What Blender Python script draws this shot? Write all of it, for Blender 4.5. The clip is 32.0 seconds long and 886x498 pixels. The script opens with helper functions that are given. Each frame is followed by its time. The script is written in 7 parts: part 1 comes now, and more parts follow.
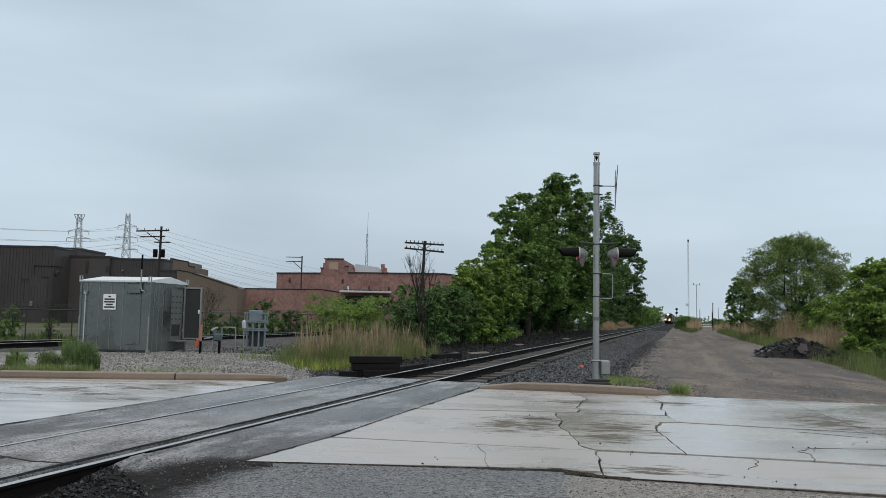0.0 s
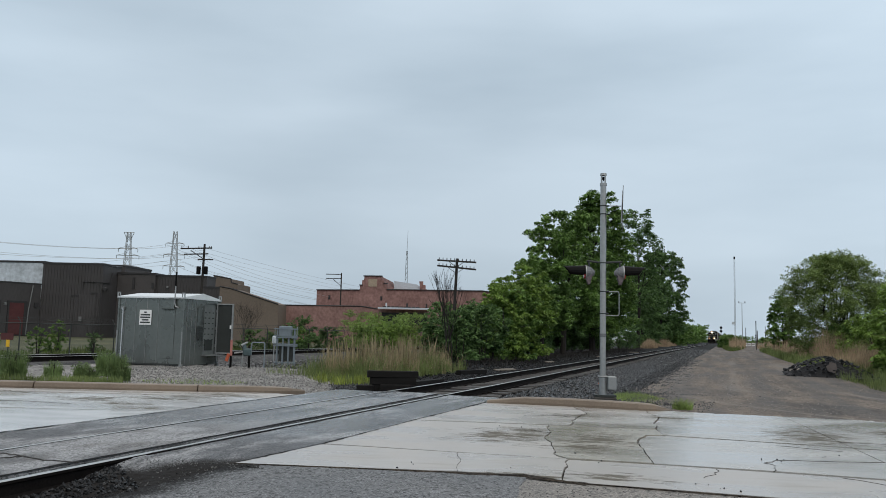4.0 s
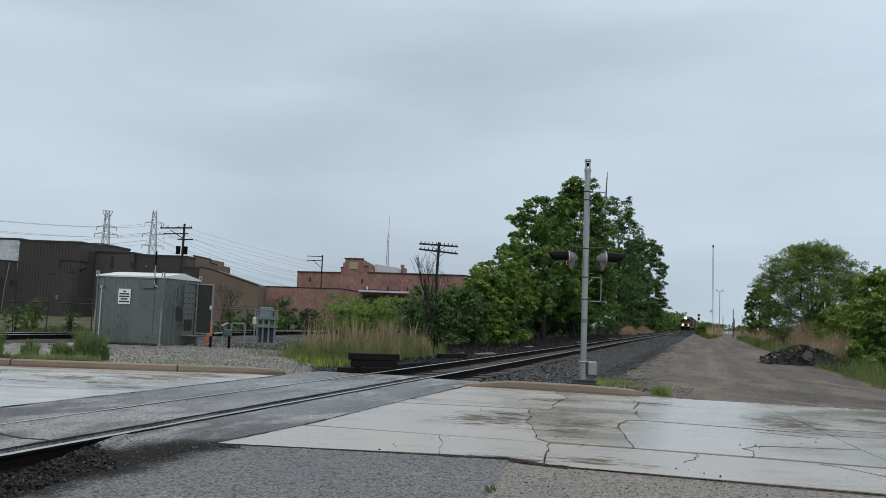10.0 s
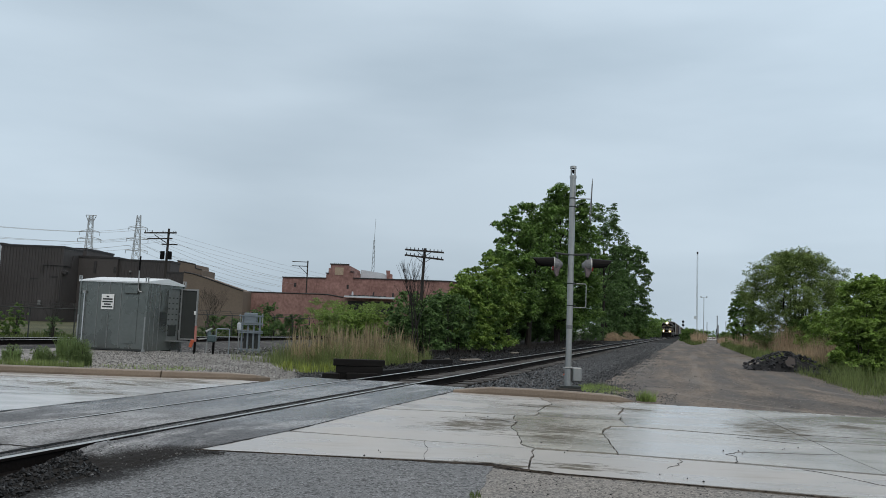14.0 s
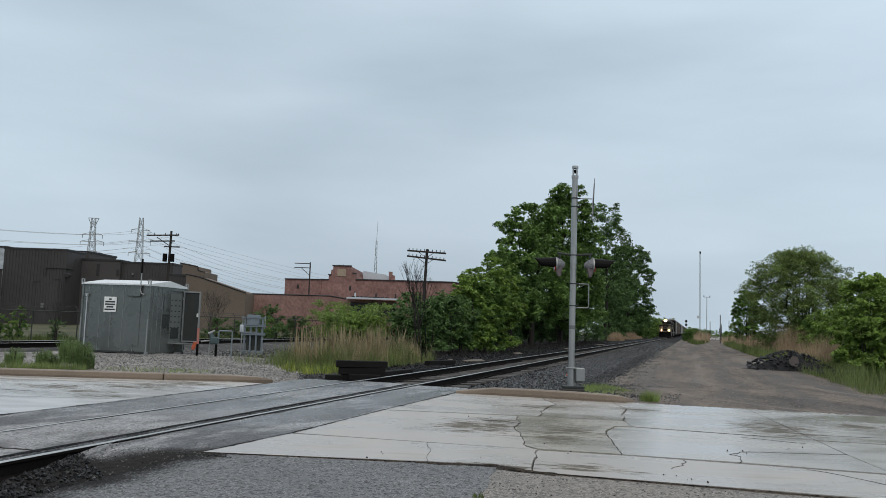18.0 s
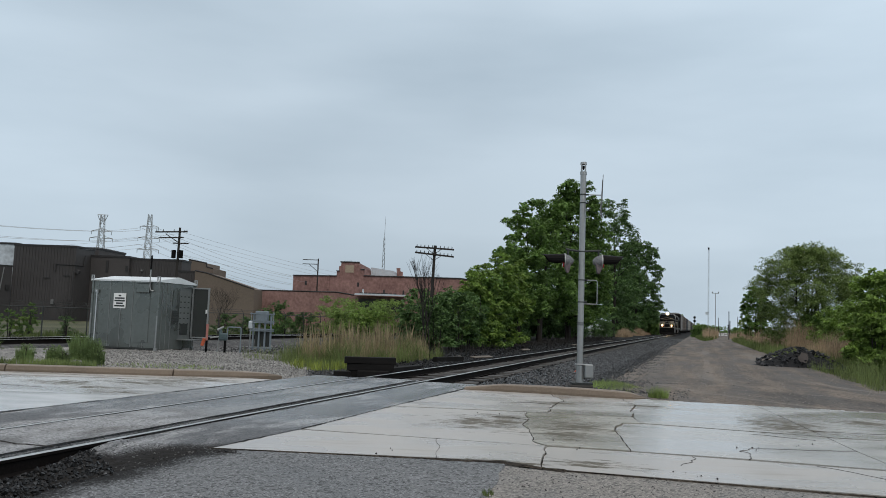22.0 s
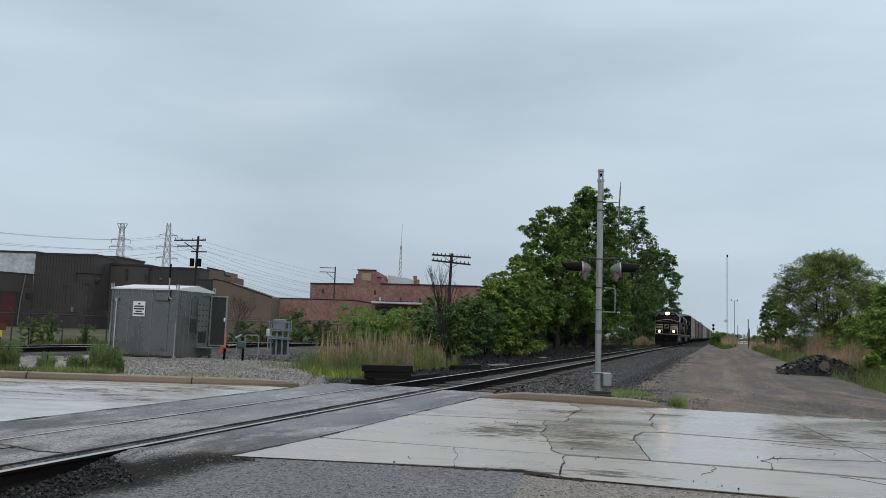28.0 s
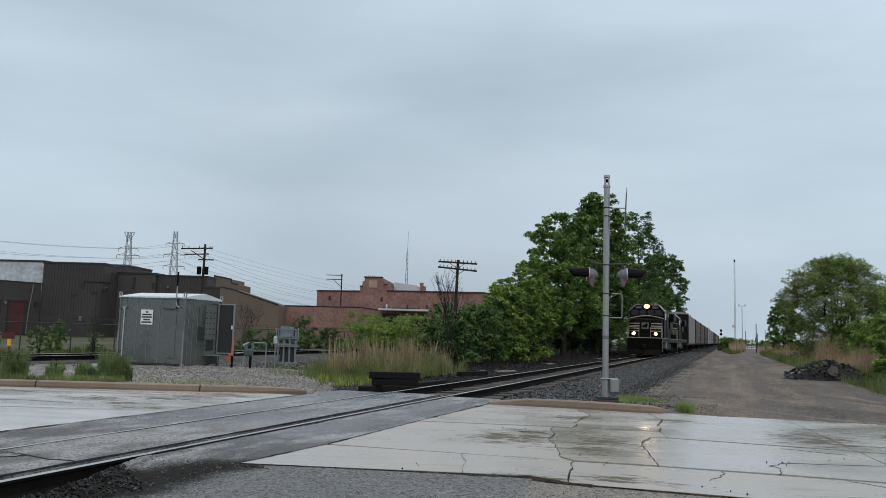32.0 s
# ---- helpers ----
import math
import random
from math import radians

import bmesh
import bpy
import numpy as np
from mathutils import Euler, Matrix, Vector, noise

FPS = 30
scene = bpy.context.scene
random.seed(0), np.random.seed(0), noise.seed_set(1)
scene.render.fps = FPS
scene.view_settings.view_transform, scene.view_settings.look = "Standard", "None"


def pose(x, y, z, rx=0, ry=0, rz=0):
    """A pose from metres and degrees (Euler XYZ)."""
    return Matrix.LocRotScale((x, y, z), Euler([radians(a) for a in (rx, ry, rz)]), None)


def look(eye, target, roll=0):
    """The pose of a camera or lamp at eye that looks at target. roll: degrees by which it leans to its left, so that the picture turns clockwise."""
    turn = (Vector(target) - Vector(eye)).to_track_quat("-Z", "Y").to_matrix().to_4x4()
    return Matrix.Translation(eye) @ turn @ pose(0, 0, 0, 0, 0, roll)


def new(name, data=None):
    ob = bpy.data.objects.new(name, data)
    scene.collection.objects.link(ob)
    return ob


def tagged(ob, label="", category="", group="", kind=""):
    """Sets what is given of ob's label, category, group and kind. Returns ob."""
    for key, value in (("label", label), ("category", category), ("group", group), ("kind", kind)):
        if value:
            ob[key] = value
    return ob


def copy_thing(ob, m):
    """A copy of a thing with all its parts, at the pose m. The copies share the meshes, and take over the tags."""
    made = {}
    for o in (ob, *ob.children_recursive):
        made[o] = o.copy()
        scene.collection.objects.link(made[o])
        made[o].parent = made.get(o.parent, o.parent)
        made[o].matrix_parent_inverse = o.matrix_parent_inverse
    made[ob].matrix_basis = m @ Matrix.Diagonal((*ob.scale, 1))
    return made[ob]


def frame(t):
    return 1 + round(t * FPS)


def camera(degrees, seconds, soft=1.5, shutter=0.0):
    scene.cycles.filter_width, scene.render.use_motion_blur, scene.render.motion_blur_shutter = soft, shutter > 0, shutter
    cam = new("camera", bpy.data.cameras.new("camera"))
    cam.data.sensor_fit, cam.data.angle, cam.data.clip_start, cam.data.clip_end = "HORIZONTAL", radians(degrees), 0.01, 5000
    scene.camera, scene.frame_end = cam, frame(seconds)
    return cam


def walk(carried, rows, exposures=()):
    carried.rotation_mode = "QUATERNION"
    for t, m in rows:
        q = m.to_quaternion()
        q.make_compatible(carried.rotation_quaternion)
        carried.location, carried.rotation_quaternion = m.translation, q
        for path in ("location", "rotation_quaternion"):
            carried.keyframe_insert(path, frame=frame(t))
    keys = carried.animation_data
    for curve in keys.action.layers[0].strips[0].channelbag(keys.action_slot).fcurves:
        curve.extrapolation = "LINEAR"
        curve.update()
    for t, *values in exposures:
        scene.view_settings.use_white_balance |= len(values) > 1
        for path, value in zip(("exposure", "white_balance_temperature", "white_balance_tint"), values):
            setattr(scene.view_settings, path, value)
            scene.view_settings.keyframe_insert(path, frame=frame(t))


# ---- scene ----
cam = camera(58.0, 32.0, soft=0.6)
PATH = [
    (0, (-0.667, 0.328, 1.416), (-0.689, 2.32, 1.585), 1.1),
    (0.5, (-0.761, 0.211, 1.394), (-0.766, 2.203, 1.563), 0.9),
    (1, (-0.757, 0.112, 1.399), (-0.767, 2.105, 1.566), 1.0),
    (1.5, (-0.523, -0.02, 1.394), (-0.557, 1.972, 1.562), 1.2),
    (2, (-0.348, -0.066, 1.401), (-0.42, 1.925, 1.577), 1.5),
    (2.5, (-0.189, -0.068, 1.406), (-0.3, 1.921, 1.594), 1.6),
    (3, (-0.01, -0.164, 1.405), (-0.145, 1.822, 1.606), 1.5),
    (3.5, (0.073, -0.28, 1.405), (-0.066, 1.705, 1.614), 1.4),
    (5.5, (0.01, -0.26, 1.395), (-0.052, 1.728, 1.604), 1.6),
    (6, (0.02, -0.257, 1.394), (-0.032, 1.732, 1.597), 1.8),
    (6.5, (0.026, -0.255, 1.395), (-0.021, 1.735, 1.593), 1.9),
    (7, (0.026, -0.263, 1.399), (-0.02, 1.728, 1.592), 1.9),
    (7.5, (0.029, -0.261, 1.393), (-0.019, 1.729, 1.581), 1.8),
    (8, (0.028, -0.255, 1.389), (-0.025, 1.736, 1.573), 1.8),
    (8.5, (0.027, -0.251, 1.392), (-0.033, 1.74, 1.57), 1.7),
    (9, (0.023, -0.251, 1.393), (-0.045, 1.74, 1.568), 1.8),
    (9.5, (0.019, -0.239, 1.391), (-0.058, 1.752, 1.563), 2.0),
    (10, (0.016, -0.245, 1.391), (-0.066, 1.746, 1.562), 2.2),
    (10.5, (0.004, -0.255, 1.394), (-0.079, 1.736, 1.565), 2.4),
    (11, (0.004, -0.249, 1.395), (-0.076, 1.742, 1.569), 2.4),
    (11.5, (0.014, -0.256, 1.389), (-0.06, 1.735, 1.568), 2.4),
    (12, (0.016, -0.257, 1.396), (-0.052, 1.733, 1.58), 2.4),
    (12.5, (0.019, -0.274, 1.39), (-0.042, 1.716, 1.578), 2.4),
    (13, (0.016, -0.275, 1.391), (-0.039, 1.715, 1.582), 2.5),
    (13.5, (0.015, -0.277, 1.394), (-0.035, 1.714, 1.584), 2.4),
    (14, (0.018, -0.262, 1.391), (-0.029, 1.728, 1.578), 2.3),
    (14.5, (0.016, -0.256, 1.391), (-0.032, 1.735, 1.574), 2.2),
    (16.5, (0.02, -0.239, 1.394), (-0.031, 1.753, 1.568), 2.0),
    (17, (0.015, -0.249, 1.394), (-0.036, 1.742, 1.574), 2.0),
    (17.5, (0.016, -0.25, 1.393), (-0.035, 1.741, 1.578), 2.0),
    (18, (0.024, -0.234, 1.392), (-0.029, 1.756, 1.581), 2.0),
    (18.5, (0.026, -0.23, 1.393), (-0.028, 1.76, 1.584), 2.0),
    (19, (0.02, -0.229, 1.391), (-0.034, 1.761, 1.582), 2.0),
    (19.5, (0.015, -0.246, 1.396), (-0.039, 1.744, 1.586), 2.1),
    (20, (0.014, -0.245, 1.393), (-0.041, 1.745, 1.583), 2.1),
    (20.5, (0.011, -0.228, 1.392), (-0.045, 1.762, 1.58), 2.1),
    (21, (0.014, -0.243, 1.398), (-0.045, 1.748, 1.583), 2.0),
    (21.5, (0.012, -0.238, 1.396), (-0.053, 1.753, 1.578), 2.0),
    (22, (0.011, -0.24, 1.396), (-0.061, 1.751, 1.575), 2.0),
    (22.5, (0.004, -0.24, 1.392), (-0.074, 1.75, 1.57), 2.1),
    (23, (0.003, -0.236, 1.394), (-0.084, 1.754, 1.571), 2.1),
    (23.5, (0.002, -0.227, 1.396), (-0.096, 1.763, 1.572), 2.2),
    (24, (0.003, -0.225, 1.398), (-0.107, 1.764, 1.576), 2.2),
    (24.5, (-0.011, -0.249, 1.397), (-0.128, 1.74, 1.577), 2.2),
    (25, (-0.01, -0.258, 1.393), (-0.132, 1.73, 1.575), 2.1),
    (25.5, (0.004, -0.248, 1.393), (-0.118, 1.74, 1.576), 1.8),
    (27.5, (0.002, -0.236, 1.396), (-0.114, 1.751, 1.59), 1.8),
    (28, (0.001, -0.24, 1.399), (-0.113, 1.747, 1.596), 2.0),
    (28.5, (-0.001, -0.252, 1.396), (-0.114, 1.734, 1.601), 2.1),
    (29, (-0.004, -0.253, 1.395), (-0.116, 1.732, 1.606), 2.2),
    (29.5, (-0.009, -0.267, 1.397), (-0.122, 1.718, 1.614), 2.1),
    (30, (-0.008, -0.275, 1.396), (-0.121, 1.71, 1.616), 2.0),
    (30.5, (0.005, -0.268, 1.395), (-0.111, 1.716, 1.615), 1.9),
    (31, (0.0, -0.29, 1.396), (-0.118, 1.694, 1.615), 1.8),
    (31.5, (0.0, -0.263, 1.394), (-0.123, 1.721, 1.609), 1.8),
    (32, (-0.004, -0.271, 1.396), (-0.134, 1.713, 1.609), 1.7),
]
walk(cam, [(t, look(eye, target, roll)) for t, eye, target, roll in PATH], [(0, 0.04), (3.5, 0.03), (9, 0.0), (24, -0.02), (32, -0.05)])

# ---- world, sun, exposure ----
world = bpy.data.worlds.new("overcast")
scene.world = world
world.use_nodes = True
wn, wl = world.node_tree.nodes, world.node_tree.links
wn.clear()
w_out = wn.new("ShaderNodeOutputWorld")
w_bg = wn.new("ShaderNodeBackground")
w_sky = wn.new("ShaderNodeTexSky")
w_sky.sky_type = "NISHITA"
w_sky.sun_disc = False
w_sky.sun_elevation = radians(48)
w_sky.sun_rotation = radians(200)
w_sky.dust_density = 4.0
w_co = wn.new("ShaderNodeTexCoord")
w_map = wn.new("ShaderNodeMapping")
w_map.inputs["Scale"].default_value = (1.0, 1.0, 4.2)
w_map.inputs["Rotation"].default_value = (0.0, 0.10, 0.3)
w_noise = wn.new("ShaderNodeTexNoise")
w_noise.inputs["Scale"].default_value = 1.7
w_noise.inputs["Detail"].default_value = 5.0
w_noise.inputs["Roughness"].default_value = 0.45
w_ramp = wn.new("ShaderNodeValToRGB")
w_ramp.color_ramp.elements[0].position = 0.34
w_ramp.color_ramp.elements[0].color = (0.47, 0.578, 0.674, 1)
w_ramp.color_ramp.elements[1].position = 0.68
w_ramp.color_ramp.elements[1].color = (0.64, 0.758, 0.862, 1)
w_mix = wn.new("ShaderNodeMix")
w_mix.data_type = "RGBA"
w_mix.inputs["Factor"].default_value = 0.94
w_scale = wn.new("ShaderNodeVectorMath")
w_scale.operation = "SCALE"
w_scale.inputs["Scale"].default_value = 0.12
wl.new(w_co.outputs["Generated"], w_map.inputs["Vector"])
wl.new(w_map.outputs["Vector"], w_noise.inputs["Vector"])
wl.new(w_noise.outputs["Fac"], w_ramp.inputs["Fac"])
wl.new(w_sky.outputs["Color"], w_scale.inputs[0])
wl.new(w_scale.outputs["Vector"], w_mix.inputs["A"])
w_sep = wn.new("ShaderNodeSeparateXYZ")
w_side = wn.new("ShaderNodeMapRange")
w_side.inputs["From Min"].default_value, w_side.inputs["From Max"].default_value = 0.0, 0.6
w_side.inputs["To Min"].default_value, w_side.inputs["To Max"].default_value = 0.90, 1.12
w_lit = wn.new("ShaderNodeVectorMath")
w_lit.operation = "SCALE"
wl.new(w_co.outputs["Generated"], w_sep.inputs["Vector"])
wl.new(w_sep.outputs["X"], w_side.inputs["Value"])
w_low = wn.new("ShaderNodeMapRange")
w_low.interpolation_type = "SMOOTHSTEP"
w_low.inputs["From Min"].default_value, w_low.inputs["From Max"].default_value = 0.0, 0.42
w_low.inputs["To Min"].default_value, w_low.inputs["To Max"].default_value = 0.91, 1.06
w_fall = wn.new("ShaderNodeVectorMath")
w_fall.operation = "SCALE"
wl.new(w_sep.outputs["Z"], w_low.inputs["Value"])
wl.new(w_ramp.outputs["Color"], w_fall.inputs[0])
wl.new(w_low.outputs["Result"], w_fall.inputs["Scale"])
wl.new(w_fall.outputs["Vector"], w_lit.inputs[0])
w_slant = wn.new("ShaderNodeMath")
w_slant.operation = "MULTIPLY_ADD"
w_slant.inputs[1].default_value = 0.8
wl.new(w_sep.outputs["Z"], w_slant.inputs[0])
wl.new(w_sep.outputs["X"], w_slant.inputs[2])
w_left = wn.new("ShaderNodeMapRange")
w_left.interpolation_type = "SMOOTHSTEP"
w_left.inputs["From Min"].default_value, w_left.inputs["From Max"].default_value = -0.42, -0.08
w_left.inputs["To Min"].default_value, w_left.inputs["To Max"].default_value = 1.16, 1.0
wl.new(w_slant.outputs[0], w_left.inputs["Value"])
w_both = wn.new("ShaderNodeMath")
w_both.operation = "MULTIPLY"
wl.new(w_side.outputs["Result"], w_both.inputs[0])
wl.new(w_left.outputs["Result"], w_both.inputs[1])
wl.new(w_both.outputs[0], w_lit.inputs["Scale"])
w_up = wn.new("ShaderNodeMapRange")
w_up.interpolation_type = "SMOOTHSTEP"
w_up.inputs["From Min"].default_value, w_up.inputs["From Max"].default_value = 0.46, 0.95
w_zen = wn.new("ShaderNodeMix")
w_zen.data_type = "RGBA"
w_zen.inputs["B"].default_value = (1.20, 1.18, 1.17, 1)
wl.new(w_sep.outputs["Z"], w_up.inputs["Value"])
wl.new(w_up.outputs["Result"], w_zen.inputs["Factor"])
wl.new(w_lit.outputs["Vector"], w_zen.inputs["A"])
wl.new(w_zen.outputs["Result"], w_mix.inputs["B"])
wl.new(w_mix.outputs["Result"], w_bg.inputs["Color"])
w_bg.inputs["Strength"].default_value = 1.0
wl.new(w_bg.outputs["Background"], w_out.inputs["Surface"])

sun = new("sun", bpy.data.lights.new("sun", "SUN"))
sun.data.energy = 0.7
sun.data.angle = radians(25)
sun.data.color = (1.0, 0.92, 0.82)
sun.matrix_world = look((30, -40, 60), (0, 20, 0))

# ---- materials ----


def mat(name, base, rough=0.7, metal=0.0, var=0.25, scale=3.0, fine=40.0, bump=0.15, rand=0.0, island=0.0,
        rough_var=0.0, tint=None, stretch=(1, 1, 1), coat=0.0, dist=0.02, spec=None):
    """Principled surface: colour varied by a broad and a fine noise, and relief by the fine one."""
    m = bpy.data.materials.new(name)
    m.use_nodes = True
    n, l = m.node_tree.nodes, m.node_tree.links
    b = n["Principled BSDF"]
    b.inputs["Roughness"].default_value = rough
    b.inputs["Metallic"].default_value = metal
    b.inputs["Coat Weight"].default_value = coat
    b.inputs["Specular IOR Level"].default_value = spec if spec is not None else 0.5 if rough < 0.45 else 0.28
    co = n.new("ShaderNodeTexCoord")
    mp = n.new("ShaderNodeMapping")
    mp.inputs["Scale"].default_value = stretch
    l.new(co.outputs["Object"], mp.inputs["Vector"])
    big, small = n.new("ShaderNodeTexNoise"), n.new("ShaderNodeTexNoise")
    big.inputs["Scale"].default_value, big.inputs["Detail"].default_value = scale, 5
    small.inputs["Scale"].default_value, small.inputs["Detail"].default_value = fine, 4
    l.new(mp.outputs["Vector"], big.inputs["Vector"])
    l.new(mp.outputs["Vector"], small.inputs["Vector"])
    add = n.new("ShaderNodeMath")
    add.operation = "ADD"
    l.new(big.outputs["Fac"], add.inputs[0])
    l.new(small.outputs["Fac"], add.inputs[1])
    last = add.outputs[0]
    if rand or island:
        src = n.new("ShaderNodeObjectInfo") if rand else n.new("ShaderNodeNewGeometry")
        mul = n.new("ShaderNodeMath")
        mul.operation = "MULTIPLY_ADD"
        l.new(src.outputs["Random" if rand else "Random Per Island"], mul.inputs[0])
        mul.inputs[1].default_value = rand or island
        l.new(last, mul.inputs[2])
        shift = n.new("ShaderNodeMath")
        shift.operation = "SUBTRACT"
        l.new(mul.outputs[0], shift.inputs[0])
        shift.inputs[1].default_value = (rand or island) / 2
        last = shift.outputs[0]
    ramp = n.new("ShaderNodeValToRGB")
    ramp.color_ramp.elements[0].position, ramp.color_ramp.elements[1].position = 0.3, 0.7
    other = tint or base
    dark = [max(0.0, c * (1 - var)) for c in base]
    light = [min(0.95, c * (1 + var)) for c in other]
    ramp.color_ramp.elements[0].color, ramp.color_ramp.elements[1].color = (*dark, 1), (*light, 1)
    half = n.new("ShaderNodeMath")
    half.operation = "MULTIPLY"
    half.inputs[1].default_value = 0.5
    l.new(last, half.inputs[0])
    l.new(half.outputs[0], ramp.inputs["Fac"])
    l.new(ramp.outputs["Color"], b.inputs["Base Color"])
    if rough_var:
        rr = n.new("ShaderNodeMapRange")
        rr.inputs["From Min"].default_value, rr.inputs["From Max"].default_value = 0.35, 0.65
        rr.inputs["To Min"].default_value, rr.inputs["To Max"].default_value = max(0.03, rough - rough_var), min(1, rough + rough_var)
        l.new(big.outputs["Fac"], rr.inputs["Value"])
        l.new(rr.outputs["Result"], b.inputs["Roughness"])
    if bump:
        bp = n.new("ShaderNodeBump")
        bp.inputs["Strength"].default_value, bp.inputs["Distance"].default_value = bump, dist
        l.new(small.outputs["Fac"], bp.inputs["Height"])
        l.new(bp.outputs["Normal"], b.inputs["Normal"])
    return m


def wet_mat(name, dry, wet, dry_rough, wet_rough, scale, fine, bump, cover=0.5, stretch=(1, 1, 1), speck=0.0, stain=None, stain_at=(0.60, 0.72), stain_scale=0.45, spec=0.5, turn=0.0, spots=(), stain_stretch=(0.45, 3.2, 1), silt=(0.08, 0.07, 0.048), rand=0.0):
    """Rain-wet paving: a film of water lies in the low patches, with aggregate showing where the surface is rough."""
    m = bpy.data.materials.new(name)
    m.use_nodes = True
    n, l = m.node_tree.nodes, m.node_tree.links
    b = n["Principled BSDF"]
    b.inputs["Specular IOR Level"].default_value = spec
    co = n.new("ShaderNodeNewGeometry")
    mp = n.new("ShaderNodeMapping")
    mp.inputs["Scale"].default_value = stretch
    mt = n.new("ShaderNodeMapping")
    mt.inputs["Rotation"].default_value = (0, 0, radians(turn))
    l.new(co.outputs["Position"], mt.inputs["Vector"])
    l.new(mt.outputs["Vector"], mp.inputs["Vector"])
    big, small = n.new("ShaderNodeTexNoise"), n.new("ShaderNodeTexNoise")
    big.inputs["Scale"].default_value, big.inputs["Detail"].default_value = scale, 6
    small.inputs["Scale"].default_value, small.inputs["Detail"].default_value = fine, 5
    l.new(mp.outputs["Vector"], big.inputs["Vector"])
    l.new(co.outputs["Position"], small.inputs["Vector"])
    film = n.new("ShaderNodeMapRange")
    film.inputs["From Min"].default_value, film.inputs["From Max"].default_value = cover - 0.09, cover + 0.09
    l.new(big.outputs["Fac"], film.inputs["Value"])
    grain = n.new("ShaderNodeMix")
    grain.data_type = "RGBA"
    grain.inputs["A"].default_value, grain.inputs["B"].default_value = (*[c * 0.86 for c in dry], 1), (*[min(1, c * 1.12) for c in dry], 1)
    l.new(small.outputs["Fac"], grain.inputs["Factor"])
    colour = n.new("ShaderNodeMix")
    colour.data_type = "RGBA"
    l.new(film.outputs["Result"], colour.inputs["Factor"])
    l.new(grain.outputs["Result"], colour.inputs["A"])
    colour.inputs["B"].default_value = (*wet, 1)
    last = colour.outputs["Result"]
    if stain:
        sn, cl = n.new("ShaderNodeTexNoise"), n.new("ShaderNodeTexNoise")
        sn.inputs["Scale"].default_value, sn.inputs["Detail"].default_value = stain_scale, 6
        cl.inputs["Scale"].default_value, cl.inputs["Detail"].default_value = stain_scale * 0.17, 2
        sm = n.new("ShaderNodeMapping")
        sm.inputs["Scale"].default_value = stain_stretch
        sm.inputs["Location"].default_value = (3.1, 1.7, 0)
        l.new(mt.outputs["Vector"], sm.inputs["Vector"])
        l.new(sm.outputs["Vector"], sn.inputs["Vector"])
        l.new(co.outputs["Position"], cl.inputs["Vector"])
        both = n.new("ShaderNodeMath")
        both.operation = "MULTIPLY_ADD"
        both.inputs[1].default_value = 1.3
        l.new(cl.outputs["Fac"], both.inputs[0])
        l.new(sn.outputs["Fac"], both.inputs[2])
        sr = n.new("ShaderNodeMapRange")
        sr.inputs["From Min"].default_value, sr.inputs["From Max"].default_value = stain_at
        l.new(both.outputs[0], sr.inputs["Value"])
        sx = n.new("ShaderNodeMix")
        sx.data_type = "RGBA"
        l.new(sr.outputs["Result"], sx.inputs["Factor"])
        l.new(last, sx.inputs["A"])
        sx.inputs["B"].default_value = (*stain, 1)
        last = sx.outputs["Result"]
    if spots:
        near = None
        for cx, cy, rx, ry in spots:
            sb = n.new("ShaderNodeMapping")
            sb.vector_type = "TEXTURE"
            sb.inputs["Location"].default_value = (cx, cy, 0)
            sb.inputs["Rotation"].default_value = (0, 0, radians(-12))
            sb.inputs["Scale"].default_value = (rx, ry, 50)
            l.new(co.outputs["Position"], sb.inputs["Vector"])
            ln = n.new("ShaderNodeVectorMath")
            ln.operation = "LENGTH"
            l.new(sb.outputs["Vector"], ln.inputs[0])
            if near is None:
                near = ln.outputs["Value"]
            else:
                mn = n.new("ShaderNodeMath")
                mn.operation = "MINIMUM"
                l.new(near, mn.inputs[0])
                l.new(ln.outputs["Value"], mn.inputs[1])
                near = mn.outputs[0]
        sg = n.new("ShaderNodeMapping")
        sg.inputs["Rotation"].default_value = (0, 0, radians(12))
        sg2 = n.new("ShaderNodeMapping")
        sg2.inputs["Scale"].default_value = (0.9, 3.6, 1)
        l.new(co.outputs["Position"], sg.inputs["Vector"])
        l.new(sg.outputs["Vector"], sg2.inputs["Vector"])
        st_ = n.new("ShaderNodeTexNoise")
        st_.inputs["Scale"].default_value, st_.inputs["Detail"].default_value = 2.3, 9
        st_.inputs["Roughness"].default_value = 0.76
        l.new(sg2.outputs["Vector"], st_.inputs["Vector"])
        dn = n.new("ShaderNodeMath")
        dn.operation = "MULTIPLY_ADD"
        dn.inputs[1].default_value = -0.15
        l.new(near, dn.inputs[0])
        l.new(st_.outputs["Fac"], dn.inputs[2])
        dr = n.new("ShaderNodeMapRange")
        dr.interpolation_type = "SMOOTHSTEP"
        dr.inputs["From Min"].default_value, dr.inputs["From Max"].default_value = 0.365, 0.48
        dr.inputs["To Max"].default_value = 0.9
        l.new(dn.outputs[0], dr.inputs["Value"])
        dx = n.new("ShaderNodeMix")
        dx.data_type = "RGBA"
        l.new(dr.outputs["Result"], dx.inputs["Factor"])
        l.new(last, dx.inputs["A"])
        dx.inputs["B"].default_value = (*silt, 1)
        last = dx.outputs["Result"]
        dull = n.new("ShaderNodeMapRange")
        dull.inputs["To Min"].default_value, dull.inputs["To Max"].default_value = spec, 0.08
        l.new(dr.outputs["Result"], dull.inputs["Value"])
        l.new(dull.outputs["Result"], b.inputs["Specular IOR Level"])
